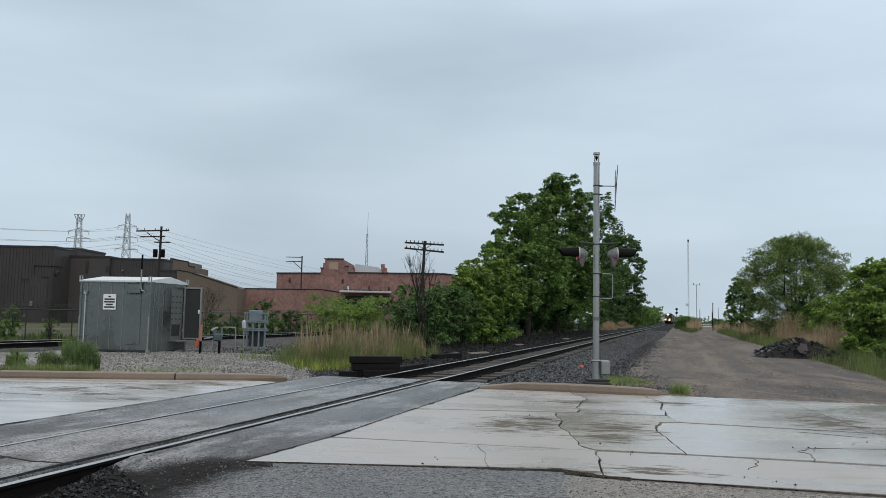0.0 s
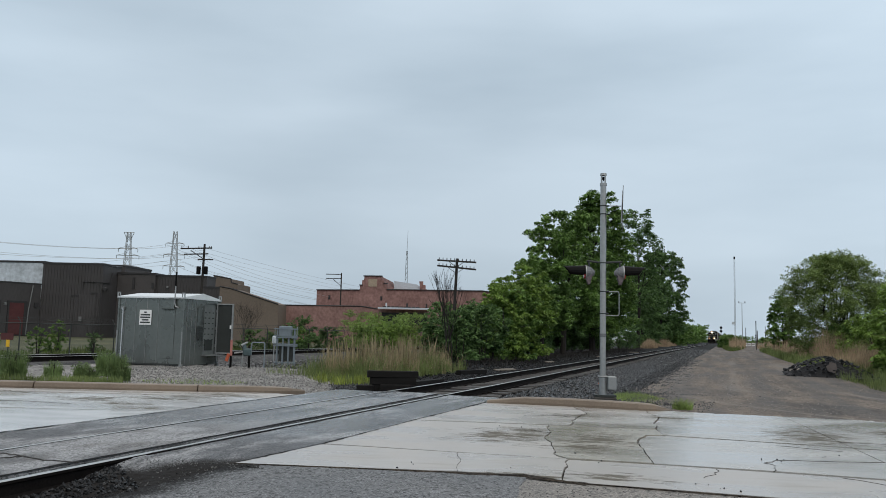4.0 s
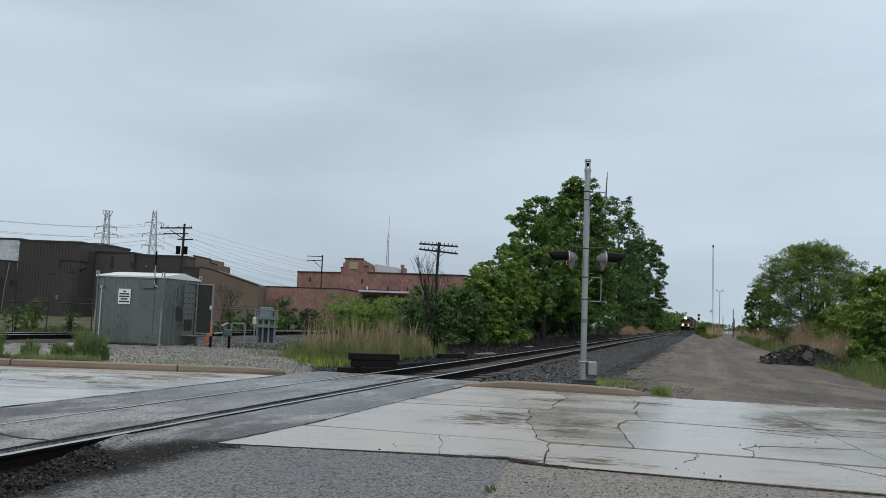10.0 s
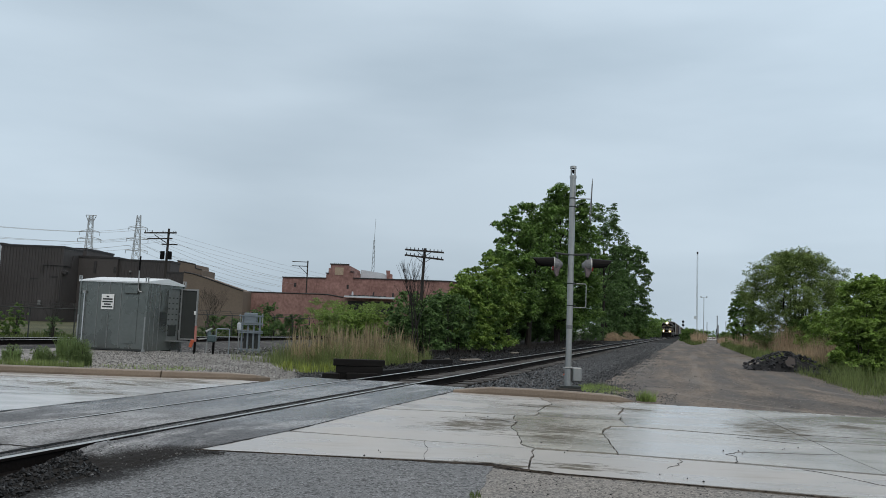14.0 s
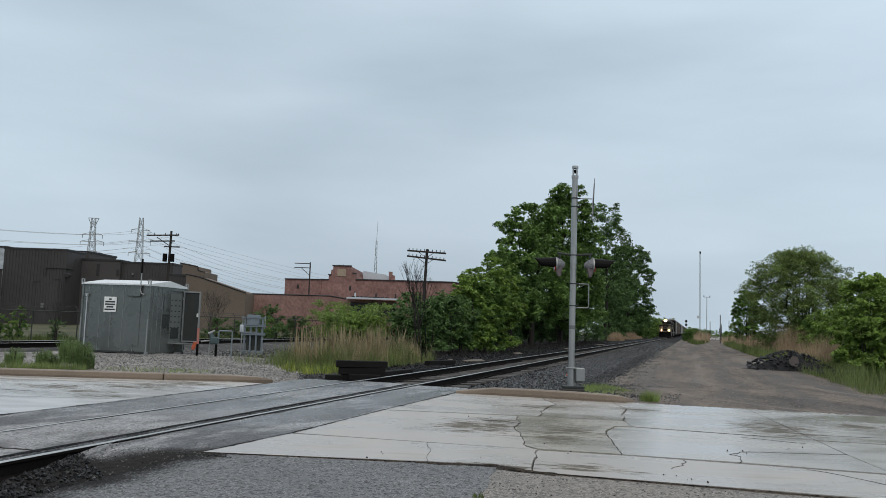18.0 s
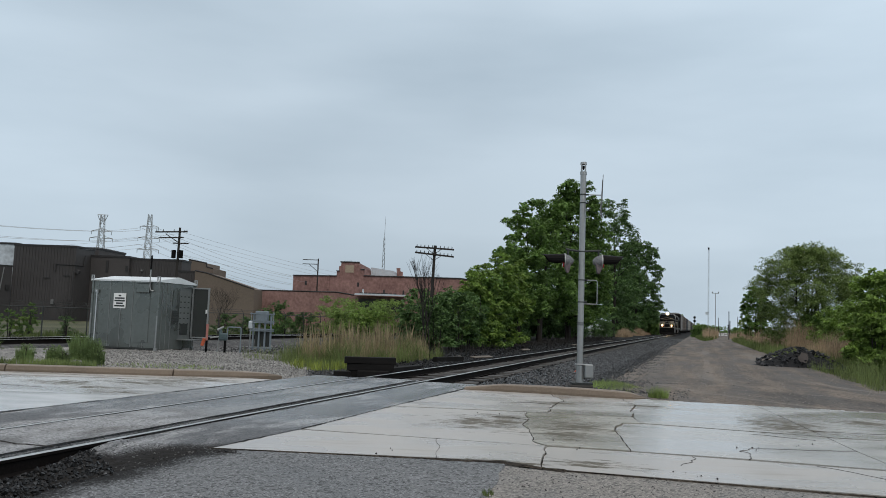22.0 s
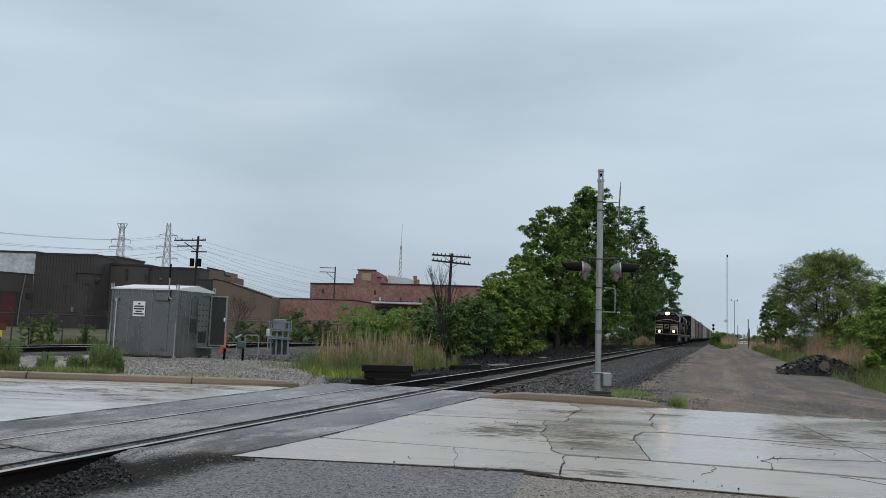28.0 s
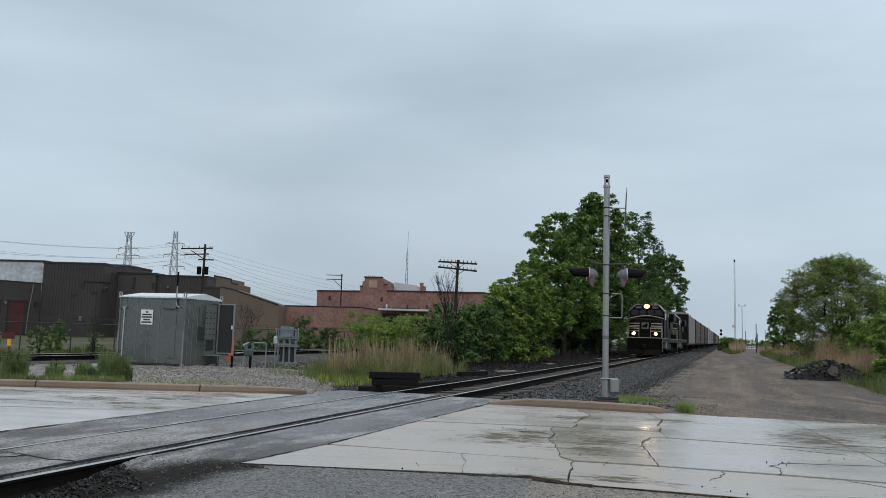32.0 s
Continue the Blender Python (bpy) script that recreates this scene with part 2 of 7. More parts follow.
    if rand:
        oi = n.new("ShaderNodeObjectInfo")
        om = n.new("ShaderNodeMapRange")
        om.inputs["To Min"].default_value, om.inputs["To Max"].default_value = 1 - rand, 1 + rand
        l.new(oi.outputs["Random"], om.inputs["Value"])
        ov = n.new("ShaderNodeVectorMath")
        ov.operation = "SCALE"
        l.new(last, ov.inputs[0])
        l.new(om.outputs["Result"], ov.inputs["Scale"])
        last = ov.outputs["Vector"]
    if speck:
        vo = n.new("ShaderNodeTexVoronoi")
        vo.inputs["Scale"].default_value = speck
        l.new(co.outputs["Position"], vo.inputs["Vector"])
        hs = n.new("ShaderNodeSeparateColor")
        l.new(vo.outputs["Color"], hs.inputs["Color"])
        mr = n.new("ShaderNodeValToRGB")
        mr.color_ramp.elements[0].position, mr.color_ramp.elements[0].color = 0.0, (0.05, 0.05, 0.05, 1)
        mr.color_ramp.elements[1].position, mr.color_ramp.elements[1].color = 1.0, (1.0, 1.0, 1.0, 1)
        for at_, v_ in ((0.09, 0.14), (0.17, 0.44), (0.78, 0.53), (0.9, 0.75)):
            e_ = mr.color_ramp.elements.new(at_)
            e_.color = (v_, v_, v_, 1)
        l.new(hs.outputs["Red"], mr.inputs["Fac"])
        db = n.new("ShaderNodeMath")
        db.operation = "MULTIPLY"
        db.inputs[1].default_value = 2.0
        l.new(mr.outputs["Color"], db.inputs[0])
        mm = n.new("ShaderNodeVectorMath")
        mm.operation = "SCALE"
        l.new(last, mm.inputs[0])
        l.new(db.outputs[0], mm.inputs["Scale"])
        last = mm.outputs["Vector"]
        if speck > 60:
            pit = n.new("ShaderNodeTexVoronoi")
            pit.inputs["Scale"].default_value = speck * 0.4
            l.new(co.outputs["Position"], pit.inputs["Vector"])
            deep = n.new("ShaderNodeSeparateColor")
            l.new(pit.outputs["Color"], deep.inputs["Color"])
            hole = n.new("ShaderNodeMapRange")
            hole.inputs["From Min"].default_value, hole.inputs["From Max"].default_value = 0.1, 0.24
            hole.inputs["To Min"].default_value, hole.inputs["To Max"].default_value = 0.45, 1.05
            l.new(deep.outputs["Green"], hole.inputs["Value"])
            dk = n.new("ShaderNodeVectorMath")
            dk.operation = "SCALE"
            l.new(last, dk.inputs[0])
            l.new(hole.outputs["Result"], dk.inputs["Scale"])
            last = dk.outputs["Vector"]
    l.new(last, b.inputs["Base Color"])
    rg = n.new("ShaderNodeMapRange")
    rg.inputs["To Min"].default_value, rg.inputs["To Max"].default_value = dry_rough, wet_rough
    l.new(film.outputs["Result"], rg.inputs["Value"])
    l.new(rg.outputs["Result"], b.inputs["Roughness"])
    if spots:
        mr_ = n.new("ShaderNodeMix")
        l.new(dr.outputs["Result"], mr_.inputs["Factor"])
        l.new(rg.outputs["Result"], mr_.inputs["A"])
        mr_.inputs["B"].default_value = 0.7
        l.new(mr_.outputs["Result"], b.inputs["Roughness"])
    bp = n.new("ShaderNodeBump")
    bp.inputs["Strength"].default_value, bp.inputs["Distance"].default_value = bump, 0.01
    l.new(small.outputs["Fac"], bp.inputs["Height"])
    l.new(bp.outputs["Normal"], b.inputs["Normal"])
    return m


def dirt_over(m, dirt, along, across, rest, soft, limit=None, dull=(0.8, 0.08)):
    """Crumbled dirt over a paving, or a dull worn face with no dirt: thick where along * s + across * u + rest is above 0, in track terms."""
    n, l = m.node_tree.nodes, m.node_tree.links
    b = n["Principled BSDF"]
    geo = n.new("ShaderNodeNewGeometry")
    a = radians(15.75)
    d, r = (math.sin(a), math.cos(a), 0), (math.cos(a), -math.sin(a), 0)

    def line(ks, ku, kc, width):
        dot = n.new("ShaderNodeVectorMath")
        dot.operation = "DOT_PRODUCT"
        dot.inputs[1].default_value = tuple(ks * d[i] + ku * r[i] for i in range(3))
        l.new(geo.outputs["Position"], dot.inputs[0])
        big, fine = n.new("ShaderNodeTexNoise"), n.new("ShaderNodeTexNoise")
        big.inputs["Scale"].default_value, big.inputs["Detail"].default_value = 2.2, 8
        fine.inputs["Scale"].default_value, fine.inputs["Detail"].default_value = 60, 4
        last = dot.outputs["Value"]
        for tex, amp in ((big, 1.2), (fine, 2.2)):
            l.new(geo.outputs["Position"], tex.inputs["Vector"])
            f = n.new("ShaderNodeMath")
            f.operation = "MULTIPLY_ADD"
            f.inputs[1].default_value = amp * width
            l.new(tex.outputs["Fac"], f.inputs[0])
            l.new(last, f.inputs[2])
            last = f.outputs[0]
        step = n.new("ShaderNodeMapRange")
        step.interpolation_type = "SMOOTHSTEP"
        mid = 1.7 * width - kc - ku * 6.71
        step.inputs["From Min"].default_value, step.inputs["From Max"].default_value = mid - width / 2, mid + width / 2
        l.new(last, step.inputs["Value"])
        return step.outputs["Result"]

    fac = line(along, across, rest, soft)
    if limit:
        mul = n.new("ShaderNodeMath")
        mul.operation = "MULTIPLY"
        l.new(fac, mul.inputs[0])
        l.new(line(*limit), mul.inputs[1])
        fac = mul.outputs[0]
    if dirt:
        old = b.inputs["Base Color"].links[0].from_socket
        mix = n.new("ShaderNodeMix")
        mix.data_type = "RGBA"
        l.new(fac, mix.inputs["Factor"])
        l.new(old, mix.inputs["A"])
        mix.inputs["B"].default_value = (*dirt, 1)
        l.new(mix.outputs["Result"], b.inputs["Base Color"])
    for key, worth in (("Roughness", dull[0]), ("Specular IOR Level", dull[1])):
        plug = b.inputs[key]
        rm = n.new("ShaderNodeMix")
        l.new(fac, rm.inputs["Factor"])
        rm.inputs["A"].default_value = plug.default_value
        if plug.links:
            l.new(plug.links[0].from_socket, rm.inputs["A"])
        rm.inputs["B"].default_value = worth
        l.new(rm.outputs["Result"], plug)
    return m


def ruts(m, turn_at, pivot):
    """Wheel ruts along the track's direction, which swing off round a pivot before turn_at."""
    n, l = m.node_tree.nodes, m.node_tree.links
    b = n["Principled BSDF"]
    geo = n.new("ShaderNodeNewGeometry")
    a = radians(15.75)

    def math_node(kind, first, second):
        f = n.new("ShaderNodeMath")
        f.operation = kind
        for plug, worth in zip(f.inputs, (first, second)):
            if isinstance(worth, float):
                plug.default_value = worth
            else:
                l.new(worth, plug)
        return f.outputs[0]

    def along(v):
        dot = n.new("ShaderNodeVectorMath")
        dot.operation = "DOT_PRODUCT"
        dot.inputs[1].default_value = v
        l.new(geo.outputs["Position"], dot.inputs[0])
        return dot.outputs["Value"]

    s_ = along((math.sin(a), math.cos(a), 0))
    ds = math_node("MINIMUM", math_node("SUBTRACT", s_, turn_at), 0.0)
    du = math_node("SUBTRACT", along((math.cos(a), -math.sin(a), 0)), pivot - 6.71)
    radius = math_node("SQRT", math_node("ADD", math_node("MULTIPLY", ds, ds), math_node("MULTIPLY", du, du)), 0.0)
    put = n.new("ShaderNodeCombineXYZ")
    l.new(math_node("MULTIPLY", radius, 1.5), put.inputs["X"])
    l.new(math_node("MULTIPLY", s_, 0.05), put.inputs["Y"])
    tex, patch_ = n.new("ShaderNodeTexNoise"), n.new("ShaderNodeTexNoise")
    tex.inputs["Scale"].default_value, tex.inputs["Detail"].default_value = 1.0, 5
    patch_.inputs["Scale"].default_value, patch_.inputs["Detail"].default_value = 0.22, 4
    l.new(put.outputs["Vector"], tex.inputs["Vector"])
    l.new(geo.outputs["Position"], patch_.inputs["Vector"])
    for low, high, most, tone in ((0.5, 0.66, 1.1, (0.058, 0.049, 0.042)), (0.47, 0.32, 0.9, (0.205, 0.178, 0.15))):
        ramp = n.new("ShaderNodeMapRange")
        ramp.interpolation_type = "SMOOTHSTEP"
        ramp.inputs["From Min"].default_value, ramp.inputs["From Max"].default_value = low, high
        l.new(tex.outputs["Fac"], ramp.inputs["Value"])
        mix = n.new("ShaderNodeMix")
        mix.data_type = "RGBA"
        l.new(math_node("MULTIPLY", math_node("MULTIPLY", ramp.outputs["Result"], patch_.outputs["Fac"]), most), mix.inputs["Factor"])
        l.new(b.inputs["Base Color"].links[0].from_socket, mix.inputs["A"])
        mix.inputs["B"].default_value = (*tone, 1)
        l.new(mix.outputs["Result"], b.inputs["Base Color"])


def glow(name, colour, power):
    m = bpy.data.materials.new(name)
    m.use_nodes = True
    b = m.node_tree.nodes["Principled BSDF"]
    b.inputs["Base Color"].default_value = (*colour, 1)
    b.inputs["Emission Color"].default_value = (*colour, 1)
    b.inputs["Emission Strength"].default_value = power
    return m


SILT_SPOTS = ((1.5, 11.0, 0.75, 1.1), (1.2, 10.2, 0.6, 0.5), (0.55, 11.9, 0.5, 0.35), (4.8, 11.9, 0.8, 1.1), (0.2, 11.2, 0.7, 0.9), (6.3, 13.0, 0.9, 0.7), (1.6, 14.3, 0.8, 0.5), (1.4, 8.1, 0.5, 0.22), (3.2, 14.4, 0.6, 0.4), (-7.6, 14.7, 1.1, 0.7), (-6.0, 15.7, 0.9, 0.4), (-9.8, 15.7, 1.4, 0.3), (0.55, 7.95, 0.5, 0.22), (1.25, 8.02, 0.55, 0.2), (4.9, 12.4, 0.75, 1.2), (0.5, 11.2, 0.55, 0.9), (-6.3, 15.2, 1.3, 0.55), (-5.6, 16.4, 1.0, 0.4), (-6.6, 14.0, 0.8, 0.35), (-5.9, 13.3, 0.6, 0.25))
CONCRETE = wet_mat("wet_concrete", (0.368, 0.350, 0.324), (0.333, 0.319, 0.30), 0.28, 0.13, 0.7, 45, 0.12, 0.5, (0.7, 1.3, 1), stain=(0.25, 0.235, 0.2), stain_at=(1.30, 1.6), stain_scale=2.6, spots=SILT_SPOTS, rand=0.05)
# Lighter copy of the wet concrete, with reflected sky put into its colour.
CONCRETE_SHEEN = wet_mat("sky_sheen_wet_concrete", (0.50, 0.50, 0.495), (0.455, 0.458, 0.458), 0.26, 0.11, 0.6, 45, 0.12, 0.5, (0.6, 1.4, 1), stain=(0.27, 0.255, 0.22), stain_at=(1.26, 1.55), stain_scale=2.2, spots=SILT_SPOTS, rand=0.05)
CONCRETE_WARM = wet_mat("damp_beige_concrete", (0.395, 0.368, 0.338), (0.352, 0.333, 0.312), 0.38, 0.24, 0.9, 45, 0.15, 0.5, (0.7, 1.3, 1), stain=(0.28, 0.25, 0.21), stain_at=(1.28, 1.6), stain_scale=2.6, spots=SILT_SPOTS, rand=0.04)
CONCRETE_TAN = wet_mat("silted_concrete", (0.345, 0.322, 0.277), (0.30, 0.282, 0.246), 0.30, 0.16, 0.9, 45, 0.12, 0.5, (0.7, 1.3, 1), stain=(0.22, 0.195, 0.15), stain_at=(1.15, 1.5), stain_scale=2.6, spots=SILT_SPOTS, rand=0.04)
WORN = (None, -1.0, 0.0, 9.3, 2.2, None, (0.62, 0.3))
ASPHALT_X = dirt_over(wet_mat("crossing_asphalt", (0.172, 0.166, 0.161), (0.1, 0.102, 0.106), 0.32, 0.15, 0.45, 120, 0.7, 0.46, (1.3, 0.4, 1), turn=15.75, stain_stretch=(1.5, 0.5, 1), speck=95, spec=0.9, stain=(0.27, 0.27, 0.272), stain_at=(1.14, 1.34), stain_scale=2.2), *WORN)
ASPHALT = dirt_over(wet_mat("old_asphalt", (0.158, 0.162, 0.166), (0.125, 0.129, 0.133), 0.75, 0.55, 0.8, 110, 1.0, 0.55, speck=85, spec=0.3, stain=(0.28, 0.288, 0.293), stain_stretch=(1, 1.5, 1), stain_at=(1.3, 1.55), stain_scale=4.0), (0.017, 0.016, 0.0155), 0.0, -1.0, 2.25, 0.4, (-1.0, 0.0, 7.1, 0.4))
SHOULDER = dirt_over(dirt_over(wet_mat("crumbling_asphalt", (0.165, 0.159, 0.154), (0.096, 0.098, 0.102), 0.32, 0.15, 0.45, 120, 0.7, 0.46, (1.3, 0.4, 1), turn=15.75, stain_stretch=(1.5, 0.5, 1), speck=95, spec=0.9, stain=(0.27, 0.27, 0.272), stain_at=(1.14, 1.34), stain_scale=2.2), *WORN), (0.021, 0.0195, 0.0185), -1.0, 0.8, 5.85, 0.5)
OLD_PAVE = wet_mat("worn_pavement", (0.20, 0.184, 0.165), (0.162, 0.15, 0.135), 0.75, 0.55, 0.9, 90, 0.6, 0.55, speck=85)
GRAVEL = wet_mat("gravel_lot", (0.152, 0.122, 0.096), (0.07, 0.057, 0.047), 0.95, 0.75, 0.8, 22, 0.9, 0.5, (1.5, 0.14, 1), turn=15.75, stain_stretch=(1.3, 0.35, 1), speck=30, stain=(0.052, 0.044, 0.038), stain_at=(1.2, 1.42), stain_scale=1.1)
PAD = wet_mat("crushed_limestone", (0.235, 0.223, 0.207), (0.15, 0.142, 0.131), 0.95, 0.85, 0.5, 18, 0.8, 0.5, speck=16)
BALLAST = wet_mat("ballast_bed", (0.022, 0.0215, 0.021), (0.010, 0.010, 0.010), 0.9, 0.8, 0.6, 20, 1.0, 0.5, speck=9, spec=0.12)
BALLAST_GREY = wet_mat("grey_ballast_bed", (0.085, 0.082, 0.08), (0.04, 0.039, 0.039), 0.9, 0.8, 0.6, 20, 1.0, 0.5, speck=12, spec=0.15)
ruts(GRAVEL, 27.0, 17.5)
DIRT = wet_mat("black_dirt", (0.017, 0.0155, 0.0145), (0.008, 0.0076, 0.0073), 0.9, 0.7, 1.6, 60, 1.0, 0.5, speck=45, spec=0.1)
# Brown dirt tone that also draws the shadow line of the slab edge.
EDGE_DIRT_SHADE = wet_mat("brown_edge_dirt_and_shade", (0.05, 0.041, 0.032), (0.022, 0.018, 0.015), 0.9, 0.7, 1.6, 60, 1.0, 0.5, speck=45, spec=0.1)
GROUND = mat("grass_ground", (0.042, 0.05, 0.022), 0.95, var=0.45, scale=0.12, fine=3, bump=0.6, tint=(0.085, 0.085, 0.046))
CRUMB = mat("asphalt_crumb", (0.07, 0.068, 0.066), 0.6, var=0.8, scale=9, fine=60, island=1.8, spec=0.2)
FRONT_STONE = mat("black_ballast_stone", (0.014, 0.014, 0.0145), 0.45, var=0.8, scale=9, fine=60, island=1.8, spec=0.16)
STONE = mat("ballast_stone", (0.037, 0.0365, 0.037), 0.36, var=0.8, scale=9, fine=60, island=1.9, spec=0.4)
PADSTONE = mat("limestone_chip", (0.225, 0.217, 0.206), 0.85, var=0.5, scale=9, fine=60, island=1.4)
# Near-black ground colour that carries the shade below the tree crowns.
TREE_SHADE = mat("painted_tree_shade", (0.014, 0.0125, 0.010), 0.9, var=0.5, scale=1.2, fine=25, bump=0.8, spec=0.1)
LANESTONE = mat("lane_stone", (0.24, 0.222, 0.2), 0.8, var=0.5, scale=9, fine=60, island=1.6)
KERB_TOP = mat("kerb_top_concrete", (0.205, 0.165, 0.13), 0.5, var=0.25, scale=1.5, fine=30, bump=0.25)
KERB = mat("kerb_concrete", (0.165, 0.127, 0.094), 0.55, var=0.25, scale=1.5, fine=30, bump=0.25)
CRACK = mat("crack_dirt", (0.05, 0.046, 0.042), 0.85, var=0.3)
STEEL = mat("rail_side", (0.0095, 0.008, 0.0075), 0.8, 0.0, var=0.45, scale=4, spec=0.06)
RAILTOP = mat("rail_head", (0.55, 0.53, 0.50), 0.32, 1.0, var=0.1, scale=3, bump=0.02)
TIE = mat("creosote_tie", (0.056, 0.051, 0.047), 0.6, var=0.6, scale=3, fine=25, rand=0.5, stretch=(1, 6, 6))
TIMBER = mat("black_timber", (0.011, 0.010, 0.0095), 0.75, var=0.4, scale=3, fine=30, stretch=(1, 5, 5), spec=0.12)
GALV = mat("galvanised_steel", (0.335, 0.34, 0.335), 0.42, 0.75, var=0.12, scale=2, fine=14, bump=0.04, rough_var=0.08)
HUTSTEEL = mat("hut_aluminium", (0.172, 0.186, 0.176), 0.29, 0.7, var=0.16, scale=1.1, fine=9, bump=0.03, rough_var=0.12)
HUTROOF = mat("hut_roof", (0.72, 0.74, 0.74), 0.4, 0.3, var=0.08)
DARKGREY = mat("dark_door_lining", (0.04, 0.044, 0.042), 0.6, 0.2, var=0.15)
WHITE = mat("white_paint", (0.78, 0.78, 0.76), 0.5, var=0.06, scale=5)
BLACK = mat("black_paint", (0.0048, 0.0043, 0.0042), 0.5, var=0.3, scale=2, bump=0.05, spec=0.07)
RED = mat("red_lens", (0.35, 0.02, 0.02), 0.25, var=0.15, bump=0.0)
PINKGREY = mat("weathered_grey_red", (0.12, 0.095, 0.1), 0.5, var=0.4, scale=14)
ORANGE = mat("orange_marker", (0.42, 0.095, 0.045), 0.5, var=0.25)
YELLOW = mat("yellow_tag", (0.7, 0.42, 0.03), 0.5, var=0.1)
WOODPOLE = mat("weathered_pole", (0.034, 0.03, 0.027), 0.9, var=0.3, stretch=(8, 8, 1))
SIDING = mat("brown_siding", (0.057, 0.052, 0.051), 0.6, var=0.18, scale=0.5, fine=5, bump=0.1, stretch=(1, 1, 0.3))
SIDING2 = mat("taupe_block", (0.068, 0.061, 0.059), 0.7, var=0.15, scale=0.4, fine=5)
TANWALL = mat("tan_stucco", (0.15, 0.119, 0.094), 0.8, var=0.15, scale=0.3, fine=4)
WHITEWALL = mat("patched_white_wall", (0.44, 0.475, 0.50), 0.6, var=0.5, scale=0.35, fine=2)
BRICKWALL = mat("red_brick", (0.185, 0.1, 0.086), 0.85, var=0.28, scale=0.7, fine=3.0, bump=0.15, tint=(0.275, 0.165, 0.145), stretch=(1, 1, 0.8))
ROOFEDGE = mat("roof_coping", (0.035, 0.033, 0.033), 0.6, var=0.2)
METALROOF = mat("pale_metal_roof", (0.55, 0.58, 0.60), 0.35, 0.4, var=0.1)
REDDOOR = mat("dull_red_door", (0.085, 0.028, 0.028), 0.6, var=0.2)
BARK = mat("bark", (0.034, 0.029, 0.025), 0.95, var=0.4, scale=3, fine=20, bump=0.8, stretch=(3, 3, 1))
DEADWOOD = mat("bare_twig", (0.026, 0.023, 0.021), 0.9, var=0.3)


def leaf_mat(name, base, tint, through_light=0.32):
    m = mat(name, base, 0.5, var=0.55, scale=0.8, fine=2.2, bump=0, island=0.28, tint=tint)
    n, l = m.node_tree.nodes, m.node_tree.links
    b = n["Principled BSDF"]
    b.inputs["Specular IOR Level"].default_value = 0.22
    tr = n.new("ShaderNodeBsdfTranslucent")
    l.new(b.inputs["Base Color"].links[0].from_socket, tr.inputs["Color"])
    mix = n.new("ShaderNodeMixShader")
    mix.inputs["Fac"].default_value = through_light
    l.new(b.outputs["BSDF"], mix.inputs[1])
    l.new(tr.outputs["BSDF"], mix.inputs[2])
    l.new(mix.outputs["Shader"], n["Material Output"].inputs["Surface"])
    return m


LEAF = leaf_mat("maple_leaves", (0.058, 0.115, 0.032), (0.155, 0.255, 0.064))
LEAF_DARK = leaf_mat("dark_leaves", (0.050, 0.1, 0.036), (0.112, 0.19, 0.062))
LEAF_BRIGHT = leaf_mat("bright_leaves", (0.096, 0.165, 0.037), (0.215, 0.318, 0.07))
SCRUB = leaf_mat("scrub_leaves", (0.12, 0.19, 0.052), (0.23, 0.32, 0.09), 0.42)
LEAF_WILLOW = leaf_mat("willow_leaves", (0.115, 0.17, 0.056), (0.205, 0.275, 0.088))
GRASS = leaf_mat("green_grass", (0.055, 0.08, 0.024), (0.12, 0.155, 0.05))
WEED = leaf_mat("weed_green", (0.085, 0.13, 0.05), (0.18, 0.25, 0.095))
REED = leaf_mat("dry_reed", (0.135, 0.108, 0.06), (0.33, 0.265, 0.16))
REED_FAR = leaf_mat("dry_reed_far", (0.235, 0.17, 0.105), (0.40, 0.295, 0.19))
FRESH = leaf_mat("fresh_grass", (0.13, 0.18, 0.05), (0.25, 0.33, 0.10), 0.4)
GRASS_LIGHT = leaf_mat("light_grass", (0.085, 0.115, 0.038), (0.17, 0.21, 0.075), 0.4)
FLOWER = leaf_mat("yellow_weed", (0.12, 0.165, 0.035), (0.25, 0.29, 0.06))

# ---- helpers for shapes ----


def thing(name, x=0, y=0, z=0, rz=0, label="", category="", group="", kind=""):
    ob = new(name)
    ob.matrix_basis = pose(x, y, z, 0, 0, rz)
    return tagged(ob, label, category, group, kind)


def part(name, bm, material, parent, label=""):
    me = bpy.data.meshes.new(name)
    bm.to_mesh(me)
    bm.free()
    me.materials.append(material)
    ob = new(name, me)
    ob.parent = parent
    if label:
        ob["label"] = label
    return ob


def again(ob, m, parent=None):
    """The same part once more at another pose: it shares the mesh."""
    c = ob.copy()
    scene.collection.objects.link(c)
    c.parent = parent or ob.parent
    c.matrix_basis = m
    return c


def box(bm, cx, cy, cz, sx, sy, sz, turn=None, bevel=0.0):
    m = Matrix.Translation((cx, cy, cz)) @ (turn or Matrix()) @ Matrix.Diagonal((sx, sy, sz, 1))
    vs = bmesh.ops.create_cube(bm, size=1.0, matrix=m)["verts"]
    if bevel:
        es = list({e for v in vs for e in v.link_edges})
        bmesh.ops.bevel(bm, geom=es, offset=bevel, segments=1, affect="EDGES")
    return bm


def boxed(*a, **k):
    return box(bmesh.new(), *a, **k)


def tube(bm, p, q, r0, r1=None, seg=8):
    p, q = Vector(p), Vector(q)
    r1 = r0 if r1 is None else r1
    way = q - p
    m = Matrix.Translation((p + q) / 2) @ way.to_track_quat("Z", "Y").to_matrix().to_4x4()
    bmesh.ops.create_cone(bm, cap_ends=True, segments=seg, radius1=r0, radius2=max(r1, 0.0005), depth=way.length, matrix=m)
    return bm


def tubed(*a, **k):
    return tube(bmesh.new(), *a, **k)


